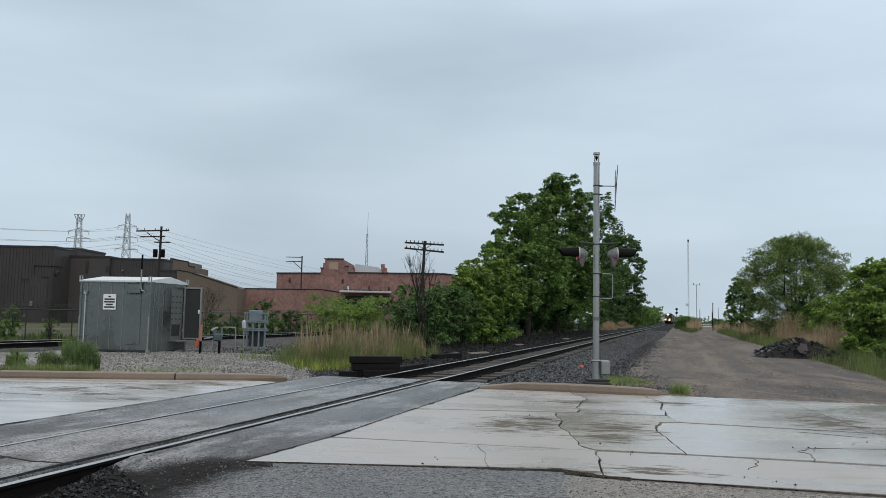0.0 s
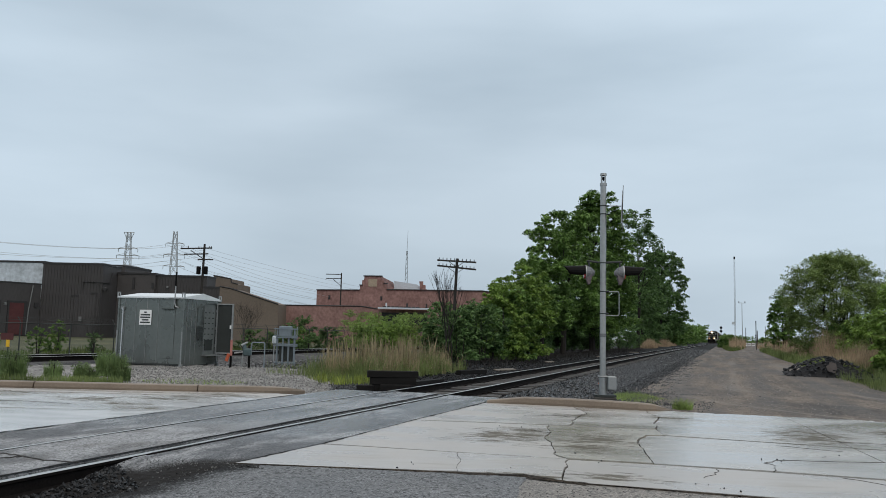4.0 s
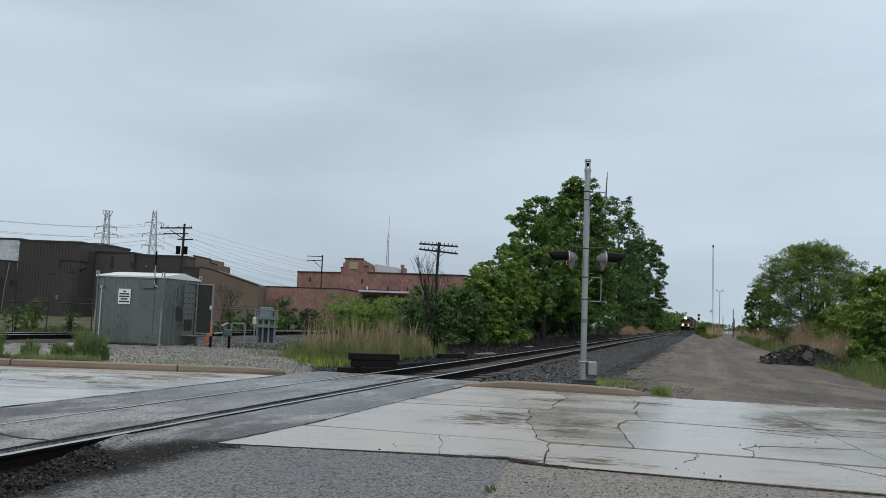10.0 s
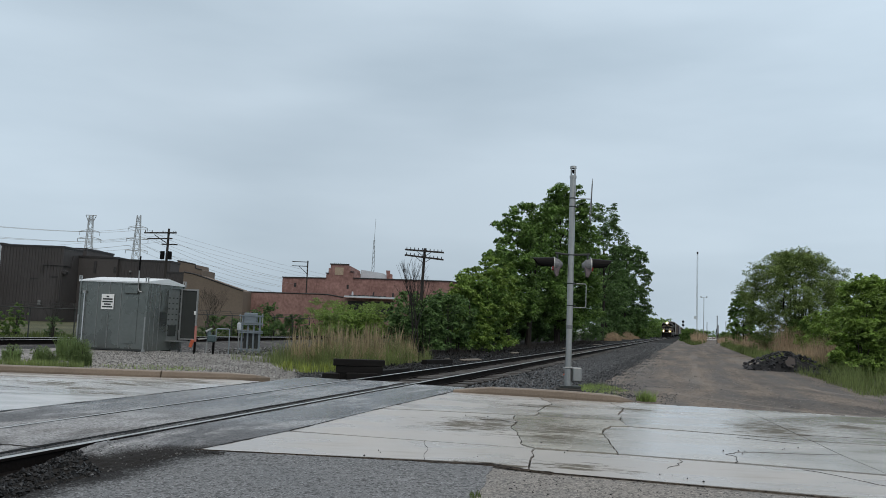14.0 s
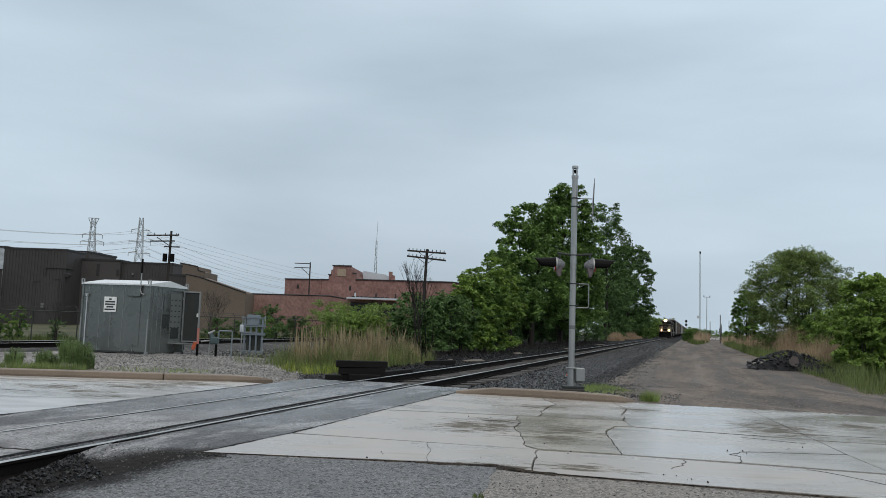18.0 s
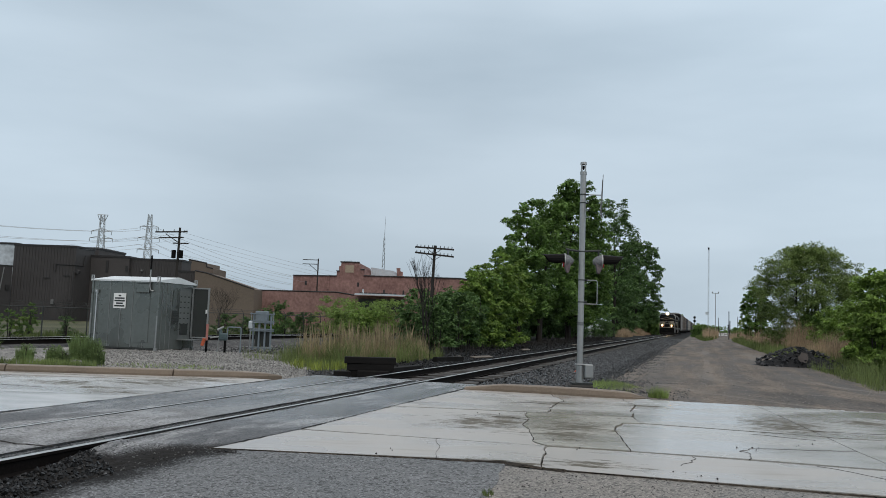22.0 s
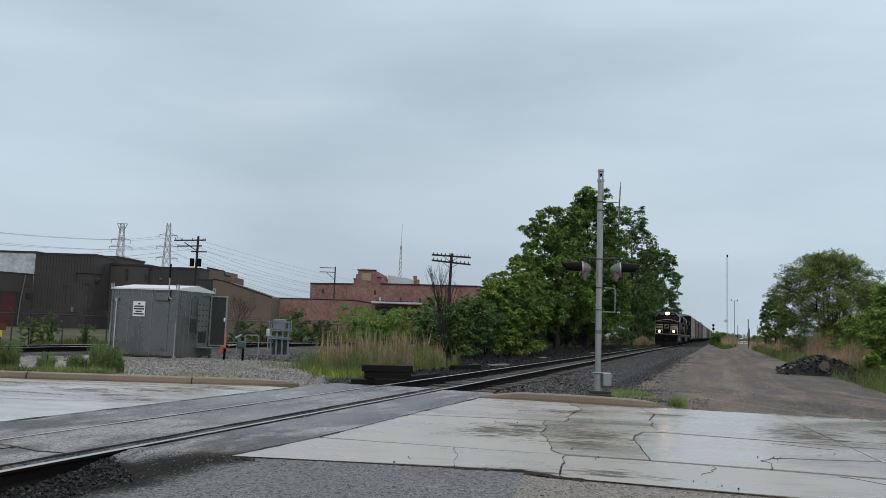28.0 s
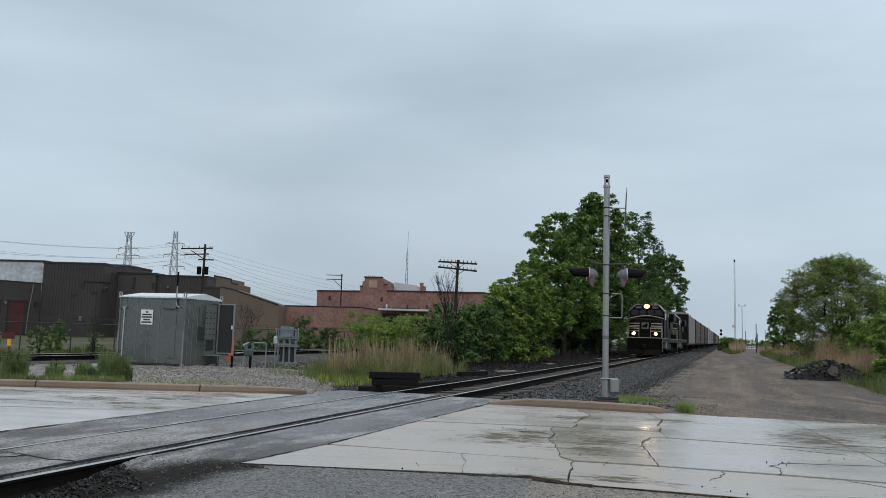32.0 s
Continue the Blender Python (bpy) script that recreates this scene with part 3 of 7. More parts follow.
def pipe(points, r, seg=6, bm=None):
    bm = bm or bmesh.new()
    for a, b in zip(points, points[1:]):
        tube(bm, a, b, r, r, seg)
    return bm


def prism(points, z0, z1, bm=None):
    """An upright prism on an outline of (x, y)."""
    bm = bm or bmesh.new()
    top = [bm.verts.new((x, y, z1)) for x, y in points]
    low = [bm.verts.new((x, y, z0)) for x, y in points]
    bm.faces.new(top)
    bm.faces.new(low[::-1])
    for i in range(len(points)):
        j = (i + 1) % len(points)
        bm.faces.new((top[j], top[i], low[i], low[j]))
    bmesh.ops.recalc_face_normals(bm, faces=bm.faces)
    return bm


def wall_outline(points, y, depth, bm=None):
    """An upright slab on an outline of (x, z), its face at y."""
    bm = prism(points, 0, depth, bm)
    bmesh.ops.transform(bm, matrix=Matrix(((1, 0, 0, 0), (0, 0, 1, y), (0, 1, 0, 0), (0, 0, 0, 1))), verts=bm.verts)
    bmesh.ops.recalc_face_normals(bm, faces=bm.faces)
    return bm


def raw(name, verts, faces, material, parent=None, label="", category="", kind="", smooth=False):
    me = bpy.data.meshes.new(name)
    me.from_pydata(verts, [], faces)
    me.materials.append(material)
    if smooth:
        me.shade_smooth()
    ob = new(name, me)
    ob.parent = parent
    return tagged(ob, label, category, "", kind)


# ---- the line of the main track ----
ANGLE = 15.75
D = Vector((math.sin(radians(ANGLE)), math.cos(radians(ANGLE)), 0))
R = Vector((D.y, -D.x, 0))
ORIGIN = R * -6.71


def bend(s):
    return 0.0048 * (math.sqrt((s - 75) ** 2 + 400) + s - 75) / 2


def at(s, u, z=0.0):
    return ORIGIN + D * s + R * (u + bend(s)) + Vector((0, 0, z))


def heading(s):
    slope = 0.0048 * ((s - 75) / math.sqrt((s - 75) ** 2 + 400) + 1) / 2
    return -(ANGLE + math.degrees(math.atan(slope)))


def sweep(name, profile, stations, material, parent=None, close=False, noise_z=0.0, uneven=0.0, **tags):
    """A strip with a cross-section of (u, z) along the track."""
    vs, fs, n = [], [], len(profile)
    for s in stations:
        for j, (u, z) in enumerate(profile):
            if uneven and (j < 2 or j > n - 3):
                u += uneven * noise.noise(Vector((s * 0.35, u * 0.1, 7))) * 2
            p = at(s, u, z)
            if noise_z:
                p.z += noise_z * noise.noise(Vector((p.x * 0.7, p.y * 0.7, 0)))
            vs.append(tuple(p))
    for i in range(len(stations) - 1):
        for j in range(n if close else n - 1):
            k = (j + 1) % n
            fs.append((i * n + j, i * n + k, (i + 1) * n + k, (i + 1) * n + j))
    if close:
        fs += [tuple(range(n))[::-1], tuple(range((len(stations) - 1) * n, len(stations) * n))]
    ob = raw(name, vs, fs, material, parent, **tags)
    bm = bmesh.new()
    bm.from_mesh(ob.data)
    bmesh.ops.recalc_face_normals(bm, faces=bm.faces)
    bm.to_mesh(ob.data)
    bm.free()
    return ob


def stations(a, b, near=2.0):
    out, s, step = [], a, near
    while s < b:
        out.append(s)
        s += step
        step = min(max(near, 0.035 * (s - a)), 40)
    return out + [b]


def stones(name, count, place, size, material, label, seed=1):
    """Loose stones: rough little wedges, joined into one."""
    rng = np.random.default_rng(seed)
    base = np.array([(1, 0, 0), (0, 1, 0), (-1, 0, 0), (0, -1, 0), (0, 0, 1), (0, 0, -1)], float)
    tri = np.array([(0, 1, 4), (1, 2, 4), (2, 3, 4), (3, 0, 4), (1, 0, 5), (2, 1, 5), (3, 2, 5), (0, 3, 5)])
    vs, fs = [], []
    for i in range(count):
        p = np.array(place(rng))
        s = rng.uniform(*size) / 2
        v = base * s * rng.uniform(0.6, 1.25, (6, 1))
        a = rng.uniform(0, 6.28)
        c, t = math.cos(a), math.sin(a)
        b = rng.uniform(-0.8, 0.8)
        cb, sb = math.cos(b), math.sin(b)
        v = v @ np.array([[c, t, 0], [-t, c, 0], [0, 0, 1]]) @ np.array([[1, 0, 0], [0, cb, sb], [0, -sb, cb]])
        vs.append(v + p)
        fs.append(tri + 6 * i)
    return raw(name, np.concatenate(vs).tolist(), np.concatenate(fs).tolist(), material, None, label, "stones", "stuff")


# ---- leaves, twigs and blades ----


def leaf_cloud(rng, blobs, count, size, droop=0.35, slim=0.5):
    """Leaves on many flattened sprays, thick on top and thin below. blobs: rows of x, y, z, rx, ry, rz."""
    blobs = np.array(blobs, float)
    weight = blobs[:, 3] * blobs[:, 4]
    which = rng.choice(len(blobs), count, p=weight / weight.sum())
    v = rng.normal(size=(count, 3))
    v /= np.linalg.norm(v, axis=1)[:, None]
    v[:, 2] = np.where(v[:, 2] < -0.25, -v[:, 2], v[:, 2])
    rad = 1.12 * rng.random(count) ** 0.4
    off = v * rad[:, None]
    flat = off[:, 0] ** 2 + off[:, 1] ** 2
    c = blobs[which, :3] + off * blobs[which, 3:6]
    c[:, 2] -= droop * flat * blobs[which, 5]
    c += rng.normal(size=(count, 3)) * blobs[which, 3:6] * 0.16
    a = rng.normal(size=(count, 3))
    nrm = v * 0.55 + rng.normal(size=(count, 3)) * 0.5 + np.array([0, 0, 0.75])
    nrm /= np.linalg.norm(nrm, axis=1)[:, None]
    a -= nrm * (a * nrm).sum(1)[:, None]
    a /= np.linalg.norm(a, axis=1)[:, None]
    b = np.cross(nrm, a)
    s = size * rng.uniform(0.5, 1.35, count)[:, None]
    a, b, nrm = a * s, b * s * slim, nrm * s * 0.22
    vs = np.stack([c - a, c + b + nrm, c + a, c - b + nrm], 1).reshape(-1, 3)
    fs = np.arange(count * 4).reshape(-1, 4)
    return vs, fs


def fast(name, vs, fs, material, parent=None, label="", category="", kind=""):
    me = bpy.data.meshes.new(name)
    k = fs.shape[1]
    me.vertices.add(len(vs))
    me.vertices.foreach_set("co", np.ascontiguousarray(vs, np.float32).ravel())
    me.loops.add(fs.size)
    me.loops.foreach_set("vertex_index", np.ascontiguousarray(fs, np.int32).ravel())
    me.polygons.add(len(fs))
    me.polygons.foreach_set("loop_start", np.arange(0, fs.size, k, dtype=np.int32))
    me.update(calc_edges=True)
    me.validate()
    me.materials.append(material)
    ob = new(name, me)
    ob.parent = parent
    return tagged(ob, label, category, "", kind)


def tree(x, y, z, height, spread, material, label, seed, leaves=9000, leaf=0.2, trunk=0.18, low=0.18, stems=1, clumps=40, name="tree", category="tree", lean=(0, 0), squash=1.0, limbs=8, dome=False, slim=0.5):
    """Trunk and limbs with a crown of many uneven clumps of leaves."""
    rng = np.random.default_rng(seed)
    t = thing(name, x, y, z, 0, label, category)
    bm = bmesh.new()
    tips = []
    for k in range(stems):
        off = rng.normal(0, 0.12 * spread * (stems > 1), 2)
        top = np.array([off[0] * 2.2 + lean[0], off[1] * 2.2 + lean[1], height * rng.uniform(0.7, 0.85)])
        p = np.array([off[0] * 0.5, off[1] * 0.5, -0.2])
        r = trunk * (1 if stems == 1 else 0.7)
        steps = 5
        for i in range(steps):
            q = np.array([off[0] * 0.5, off[1] * 0.5, 0]) + (top - np.array([off[0] * 0.5, off[1] * 0.5, 0])) * (i + 1) / steps + rng.normal(0, 0.03 * height / steps, 3) * (i < steps - 1)
            r2 = trunk * (1 - 0.85 * (i + 1) / steps)
            tube(bm, p, q, r, r2, 7)
            p, r = q, r2
            tips.append(q)
    part("trunk", bm, BARK, t)
    blobs = []
    for k in range(clumps * 2):
        h = low + (0.97 - low) * rng.random() ** 0.9
        f = (h - low) / (1 - low)
        a, q = rng.uniform(0, 2 * math.pi), math.sqrt(rng.uniform(0.04, 1))
        if dome:
            h = 0.97 - (0.97 - low) * rng.random() ** 1.35
            f = (h - low) / (1 - low)
            width = spread * math.sqrt(max(0.04, 1 - max(0.0, (f - 0.35) / 0.65) ** 3.2)) * (0.8 + 0.2 * min(1, f / 0.35))
            q = q if f > 0.6 else 0.55 + 0.45 * q
        else:
            width = spread * math.sqrt(max(0.05, 1 - ((f - 0.42) / 0.62) ** 2))
        br = spread * rng.uniform(0.12, 0.27) * (1 - 0.3 * f)
        c = np.array([math.cos(a) * q * (width - br * 0.5) + lean[0] * f, math.sin(a) * q * (width - br * 0.5) + lean[1] * f, h * height])
        c[2] = min(c[2], height - br * 0.7)
        for j in range(6):
            v = rng.normal(size=3)
            v *= br * rng.uniform(0.45, 1.15) / np.linalg.norm(v)
            sub = br * rng.uniform(0.3, 0.56)
            blobs.append((*(c + v * np.array([1, 1, 0.8])), sub, sub, sub * 0.68 * squash))
        if k < limbs:
            tip = tips[rng.integers(len(tips))]
            start = np.array([tip[0] * 0.8, tip[1] * 0.8, min(tip[2], c[2] * 0.75)])
            part("limb", tubed(start, c, trunk * 0.3, trunk * 0.06, 5), BARK, t)
    vs, fs = leaf_cloud(rng, blobs, int(leaves * 1.2), leaf * 0.8, slim=slim)
    fast("crown", vs, fs, material, t)
    return t


def shrub(x, y, z, height, spread, material, label, seed, leaves=3000, leaf=0.13, clumps=16, name="bush"):
    return tree(x, y, z, height, spread, material, label, seed, leaves, leaf, 0.035, 0.08, 4, clumps, name, "bush", limbs=3)


def blades(name, count, place, height, width, material, label, seed, category="grass", bend_by=0.35, parent=None, patchy=0.0):
    """Grass or reed blades: tapered, leaning strips of two quads, joined into one."""
    rng = np.random.default_rng(seed)
    p = np.array([place(rng) for i in range(count)])
    h = rng.uniform(*height, count)[:, None]
    if p.shape[1] == 4:
        h, p = h * p[:, 3:], p[:, :3]
    if patchy:
        h *= np.array([[1 - patchy + 2 * patchy * abs(noise.noise(Vector((q[0] * 0.21, q[1] * 0.21, seed))))] for q in p]) * 1.15
    a = rng.uniform(0, 6.283, count)
    side = np.stack([np.cos(a), np.sin(a), np.zeros(count)], 1) * width / 2
    b = rng.uniform(0, 6.283, count)
    out = np.stack([np.cos(b), np.sin(b), np.zeros(count)], 1) * h * bend_by * rng.random((count, 1))
    up = np.array([0, 0, 1.0]) * h
    mid, top = p + up * 0.55 + out * 0.35, p + up + out
    vs = np.stack([p - side, p + side, mid + side * 0.8, mid - side * 0.8, top + side * 0.12, top - side * 0.12], 1).reshape(-1, 3)
    i = np.arange(count)[:, None] * 6
    fs = np.concatenate([i + np.array([[0, 1, 2, 3]]), i + np.array([[3, 2, 4, 5]])])
    return fast(name, vs, fs, material, parent, label, category, "stuff")

# ---- ground ----
bm = bmesh.new()
bmesh.ops.create_grid(bm, x_segments=8, y_segments=8, size=2500, matrix=Matrix.Translation((0, 1500, -0.26)))
tagged(part("ground", bm, GROUND, None), "flat green and brown grassland reaching the horizon", "ground", "", "structure")

# gravel lot beside the track
lot_profile = [(4.2, -0.16), (4.7, -0.06), (6, -0.03), (8, -0.05), (10, -0.02), (11.2, -0.04), (12.4, -0.3)]
sweep("gravel_lot", lot_profile, stations(11, 420, 0.5), GRAVEL, noise_z=0.03, uneven=0.09, label="brown rutted gravel lane with damp tyre marks", category="gravel lot", kind="structure")
vs, fs = [], []
for i in range(24):
    q = 112 + 9 * i
    vs += [tuple(at(q, 7.3 + 0.0185 * q, -0.015)), tuple(at(q, 7.6 + 0.031 * q, -0.015))]
    if i:
        fs.append((2 * i - 2, 2 * i - 1, 2 * i + 1, 2 * i))
raw("far_lane", vs, fs, GRAVEL, None, "pale gravel lane bearing away from the track", "gravel lane", "structure")
bm = prism([(3.2, 14.5), (40, 8), (40, 18), (12.5, 22), (5, 19)], -0.3, -0.035)
tagged(part("gravel_apron", bm, GRAVEL, None), "damp brown gravel apron beside the road", "gravel", "", "structure")

# ballast of the two tracks
sweep("ballast_bed_1", [(-7.6, -0.3), (-6.8, -0.24), (-4.2, -0.24), (-3.0, -0.24), (-1.6, -0.23), (0, -0.235), (1.5, -0.235), (2.1, -0.2), (3.2, -0.18), (4.5, -0.12), (5.4, -0.3)], stations(15, 800, 1.0), BALLAST, noise_z=0.03,
      label="dark grey crushed stone track bed", category="ballast", kind="structure")
sweep("ballast_bed_front", [(-3.2, -0.3), (-1.6, -0.19), (0, -0.21), (0.9, -0.21), (3.6, -0.2), (4.2, -0.3)], stations(-25, 8, 1.0), BALLAST, noise_z=0.02,
      label="dark grey crushed stone track bed before the crossing", category="ballast", kind="structure")
sweep("ballast_bed_2", [(-20.5, -0.28), (-18.4, 0.06), (-15.0, 0.06), (-13.4, -0.15), (-8.6, -0.2), (-7.2, -0.3)], stations(-60, 500, 2.0), BALLAST_GREY, noise_z=0.04,
      label="grey crushed stone bed of the second track", category="ballast", kind="structure")

# Dark sheet laid where the trees would shade the ground.
sweep("forest_floor", [(-16, -0.262), (-13, -0.245), (-9, -0.235), (-6.4, -0.236), (-5.6, -0.27)], stations(36, 210, 2.0), TREE_SHADE, noise_z=0.03, uneven=0.5,
      label="ground below the trackside trees, coloured dark for their shade", category="leaf litter", kind="structure")

# limestone pad round the hut


def pad_height(x, y):
    f = min(1, max(0, (y - 17.3) / 13.5))
    right = -3.05 - 2.9 * f + 0.25 * noise.noise(Vector((y * 0.5, 3, 0)))
    edge = min(1, max(0, (right - x) / 2.4)) ** 0.6
    rear = min(1, max(0, (30.8 - y) / 2.2)) ** 0.6
    front = min(1, max(0, (y - 17.1 - (x + 5) * 0.085) / 0.7))
    return -0.3 + (0.13 + 0.12 * front + 0.03 * noise.noise(Vector((x * 0.8, y * 0.8, 0)))) * min(edge, rear) + 0.06 * min(edge, rear)


vs, fs, nx, ny = [], [], 96, 46
for j in range(ny + 1):
    for i in range(nx + 1):
        x, y = -32 + 29.6 * i / nx, 16.0 + 15.0 * j / ny
        y = max(y, 17.15 + (x + 5) * 0.085)
        vs.append((x, y + 0.02 * j / ny, pad_height(x, y)))
for j in range(ny):
    for i in range(nx):
        k = j * (nx + 1) + i
        fs.append((k, k + 1, k + nx + 2, k + nx + 1))
raw("gravel_pad", vs, fs, PAD, None, "low mound of pale crushed limestone round the equipment hut", "gravel pad", "structure", True)

# road base below the slabs
for name, pts in (("road_base_1", [(-2.5, 8.2), (0.4, 7.9), (0.8, 7.68), (16, 4.25), (40, -0.9), (40, 8), (7.8, 15.2), (3.5, 16), (-0.1, 16.9)]),
                  ("road_base_2", [(-30, 10.1), (-6.6, 8.6), (-4.2, 17.3), (-5, 17.5), (-30, 15.2)])):
    tagged(part(name, prism(pts, -0.24, -0.035), CRACK, None), "dark dirt in the joints below the road slabs", "road base", "", "structure")
road = thing("road", label="rain-wet concrete road with cracked slabs", category="road", kind="structure")


def slab(points, material=CONCRETE, name="slab", top=0.0, gap=0.0056, parent=None):
    bm = bmesh.new()
    f = bm.faces.new([bm.verts.new((x, y, top)) for x, y in points])
    for v in bm.verts:
        v.co.y *= 0.088
    bm.normal_update()
    if f.normal.z < 0:
        f.normal_flip()
    ring = bmesh.ops.inset_individual(bm, faces=[f], thickness=gap)["faces"]
    bmesh.ops.delete(bm, geom=ring, context="FACES")
    keep = [v for v in bm.verts if not v.link_faces]
    bmesh.ops.delete(bm, geom=keep, context="VERTS")
    for v in bm.verts:
        v.co.y /= 0.088
    ext = bmesh.ops.extrude_face_region(bm, geom=list(bm.faces))
    low = [v for v in ext["geom"] if isinstance(v, bmesh.types.BMVert)]
    bmesh.ops.translate(bm, verts=low, vec=(0, 0, -0.2))
    bmesh.ops.recalc_face_normals(bm, faces=bm.faces)
    return part(name, bm, material, parent or road)


C1 = [(0.76, 7.72), (0.81, 8.25), (0.95, 9.19)]
C1B = [(0.95, 9.19), (0.83, 9.44), (0.84, 10.22), (0.81, 11.2), (0.9, 11.62), (0.95, 12.7)]
C2 = [(1.89, 9.05), (1.94, 9.8), (2.05, 10.93), (2.3, 11.7), (2.57, 11.76)]
C3 = [(1.3, 12.68), (1.39, 13.4), (1.55, 14.01), (1.8, 14.81), (1.7, 15.8), (1.7, 16.3)]
C4 = [(2.57, 11.76), (2.6, 12.55), (2.75, 13.15), (2.77, 13.5), (3.07, 14.52), (3.0, 15.34), (3.0, 16.0)]


def wander(line):
    """The same line with the small turns of a crack."""
    out = []
    for (x0, y0), (x1, y1) in zip(line, line[1:]):
        n = max(2, int(math.hypot(x1 - x0, y1 - y0) / 0.12))
        for k in range(n):
            x, y = x0 + (x1 - x0) * k / n, y0 + (y1 - y0) * k / n
            d = 0.0 if k == 0 else 0.05 * noise.noise(Vector((x * 2.6, y * 2.6, 2))) + 0.032 * noise.noise(Vector((x * 17, y * 17, 4)))
            out.append((x + d, y))
    return out + [line[-1]]


C1, C1B, C2, C3, C4 = [wander(c) for c in (C1, C1B, C2, C3, C4)]
SLABS = [
    [(-2.62, 8.13), (0.42, 8.03)] + C1 + [(-2.03, 9.78)],
    [(3.68, 7.02), (4.6, 6.8), (4.6, 8.38), (3.13, 8.77), (1.89, 9.05)] + C1[::-1],
    [(4.6, 6.8), (16, 4.2), (16, 5.7), (4.6, 8.38)],
    [(-2.03, 9.78)] + C1B + [(-1.18, 12.82)],
    C2 + [(2.6, 12.55), (1.3, 12.68)] + C1B[::-1],
    [(3.13, 8.77), (4.6, 8.38), (4.73, 9.75), (4.91, 11.0)] + C2[::-1],
    [(4.6, 8.38), (16, 5.7), (16, 9), (4.91, 11.0), (4.73, 9.75)],
    [(-1.18, 12.82), (0.95, 12.7)] + C3 + [(-0.05, 16.65)],
    [(2.6, 12.55)] + C4[C4.index((2.75, 13.15)):] + C3[::-1],
    [(4.91, 11.0), (5.32, 13.95), (5.5, 15.45)] + C4[::-1],
    [(4.91, 11), (16, 9), (16, 13.2), (7.8, 15.0), (5.5, 15.45), (5.32, 13.95)],
    [(16, 4.2), (40, -1), (40, 8), (16, 13.2), (16, 9), (16, 5.7)],
    [(-6.6, 8.5), (-5.35, 12.9), (-12, 12.35), (-12, 9.1)],
    [(-12, 9.1), (-12, 12.35), (-30, 10.9), (-30, 10.0)],
    [(-5.35, 12.9), (-4.5, 16.0), (-7.1, 16.0), (-7.3, 14.8), (-7.45, 13.7), (-7.7, 12.75)],
    [(-7.7, 12.75), (-7.45, 13.7), (-7.3, 14.8), (-7.1, 16.0), (-12, 15.9), (-12, 12.35)],
    [(-12, 12.35), (-12, 15.9), (-30, 14.3), (-30, 10.9)],
    [(-4.5, 16.0), (-4.2, 17.1), (-5.0, 17.4), (-8.0, 16.95), (-12, 16.55), (-12, 15.9), (-7.1, 16.0)],
    [(-12, 15.9), (-12, 16.55), (-30, 15.1), (-30, 14.3)],
]
# Slabs left of the track get the copy brightened for sky sheen.
for k, pts in enumerate(SLABS):
    slab(pts, CONCRETE_SHEEN if k in (12, 13, 14, 15, 16, 18) else CONCRETE_WARM if k in (0, 1, 3, 7, 17) else CONCRETE_TAN if k == 4 else CONCRETE)


def crack(points, w, z=0.0, parent=None):
    bm = bmesh.new()
    rng = random.Random(len(points) + int(points[0][0] * 100))
    fine = []
    for (x0, y0), (x1, y1) in zip(points, points[1:]):
        for k in range(4):
            f = k / 4
            fine.append((x0 + (x1 - x0) * f + rng.uniform(-0.02, 0.02), y0 + (y1 - y0) * f + rng.uniform(-0.03, 0.03)))
    fine.append(points[-1])
    for (x0, y0), (x1, y1) in zip(fine, fine[1:]):
        a = math.atan2(y1 - y0, x1 - x0)
        ww = w * rng.uniform(0.5, 1.3)
        box(bm, (x0 + x1) / 2, (y0 + y1) / 2, z, math.hypot(x1 - x0, y1 - y0) + 0.01, ww, 0.008, Matrix.Rotation(a, 4, "Z"))
    return part("crack", bm, CRACK, parent or road)


for pts, w in (([(2.53, 8.81), (2.41, 8.46), (2.23, 8.22)], 0.007), ([(3.13, 8.76), (3.27, 9.25), (3.2, 9.4), (3.47, 9.63), (4.3, 9.69), (4.73, 9.75)], 0.012 * 0.6),
               ([(3.75, 8.5), (3.95, 8.2), (4.25, 7.7), (4.5, 7.3)], 0.005), ([(-0.33, 9.44), (-0.3, 8.9), (-0.28, 8.1)], 0.004),
               ([(0.9, 11.62), (0.7, 11.9), (0.4, 11.85)], 0.01), ([(1.5, 14.0), (1.1, 14.2), (0.6, 14.1)], 0.01), ([(3.9, 11.0), (4.6, 10.6)], 0.008),
               ([(-7.4, 13.7), (-8.6, 13.9), (-10, 13.6)], 0.012), ([(5.0, 11.6), (6.5, 11.5), (8, 11.1)], 0.01)):
    crack(pts, w * 0.8)

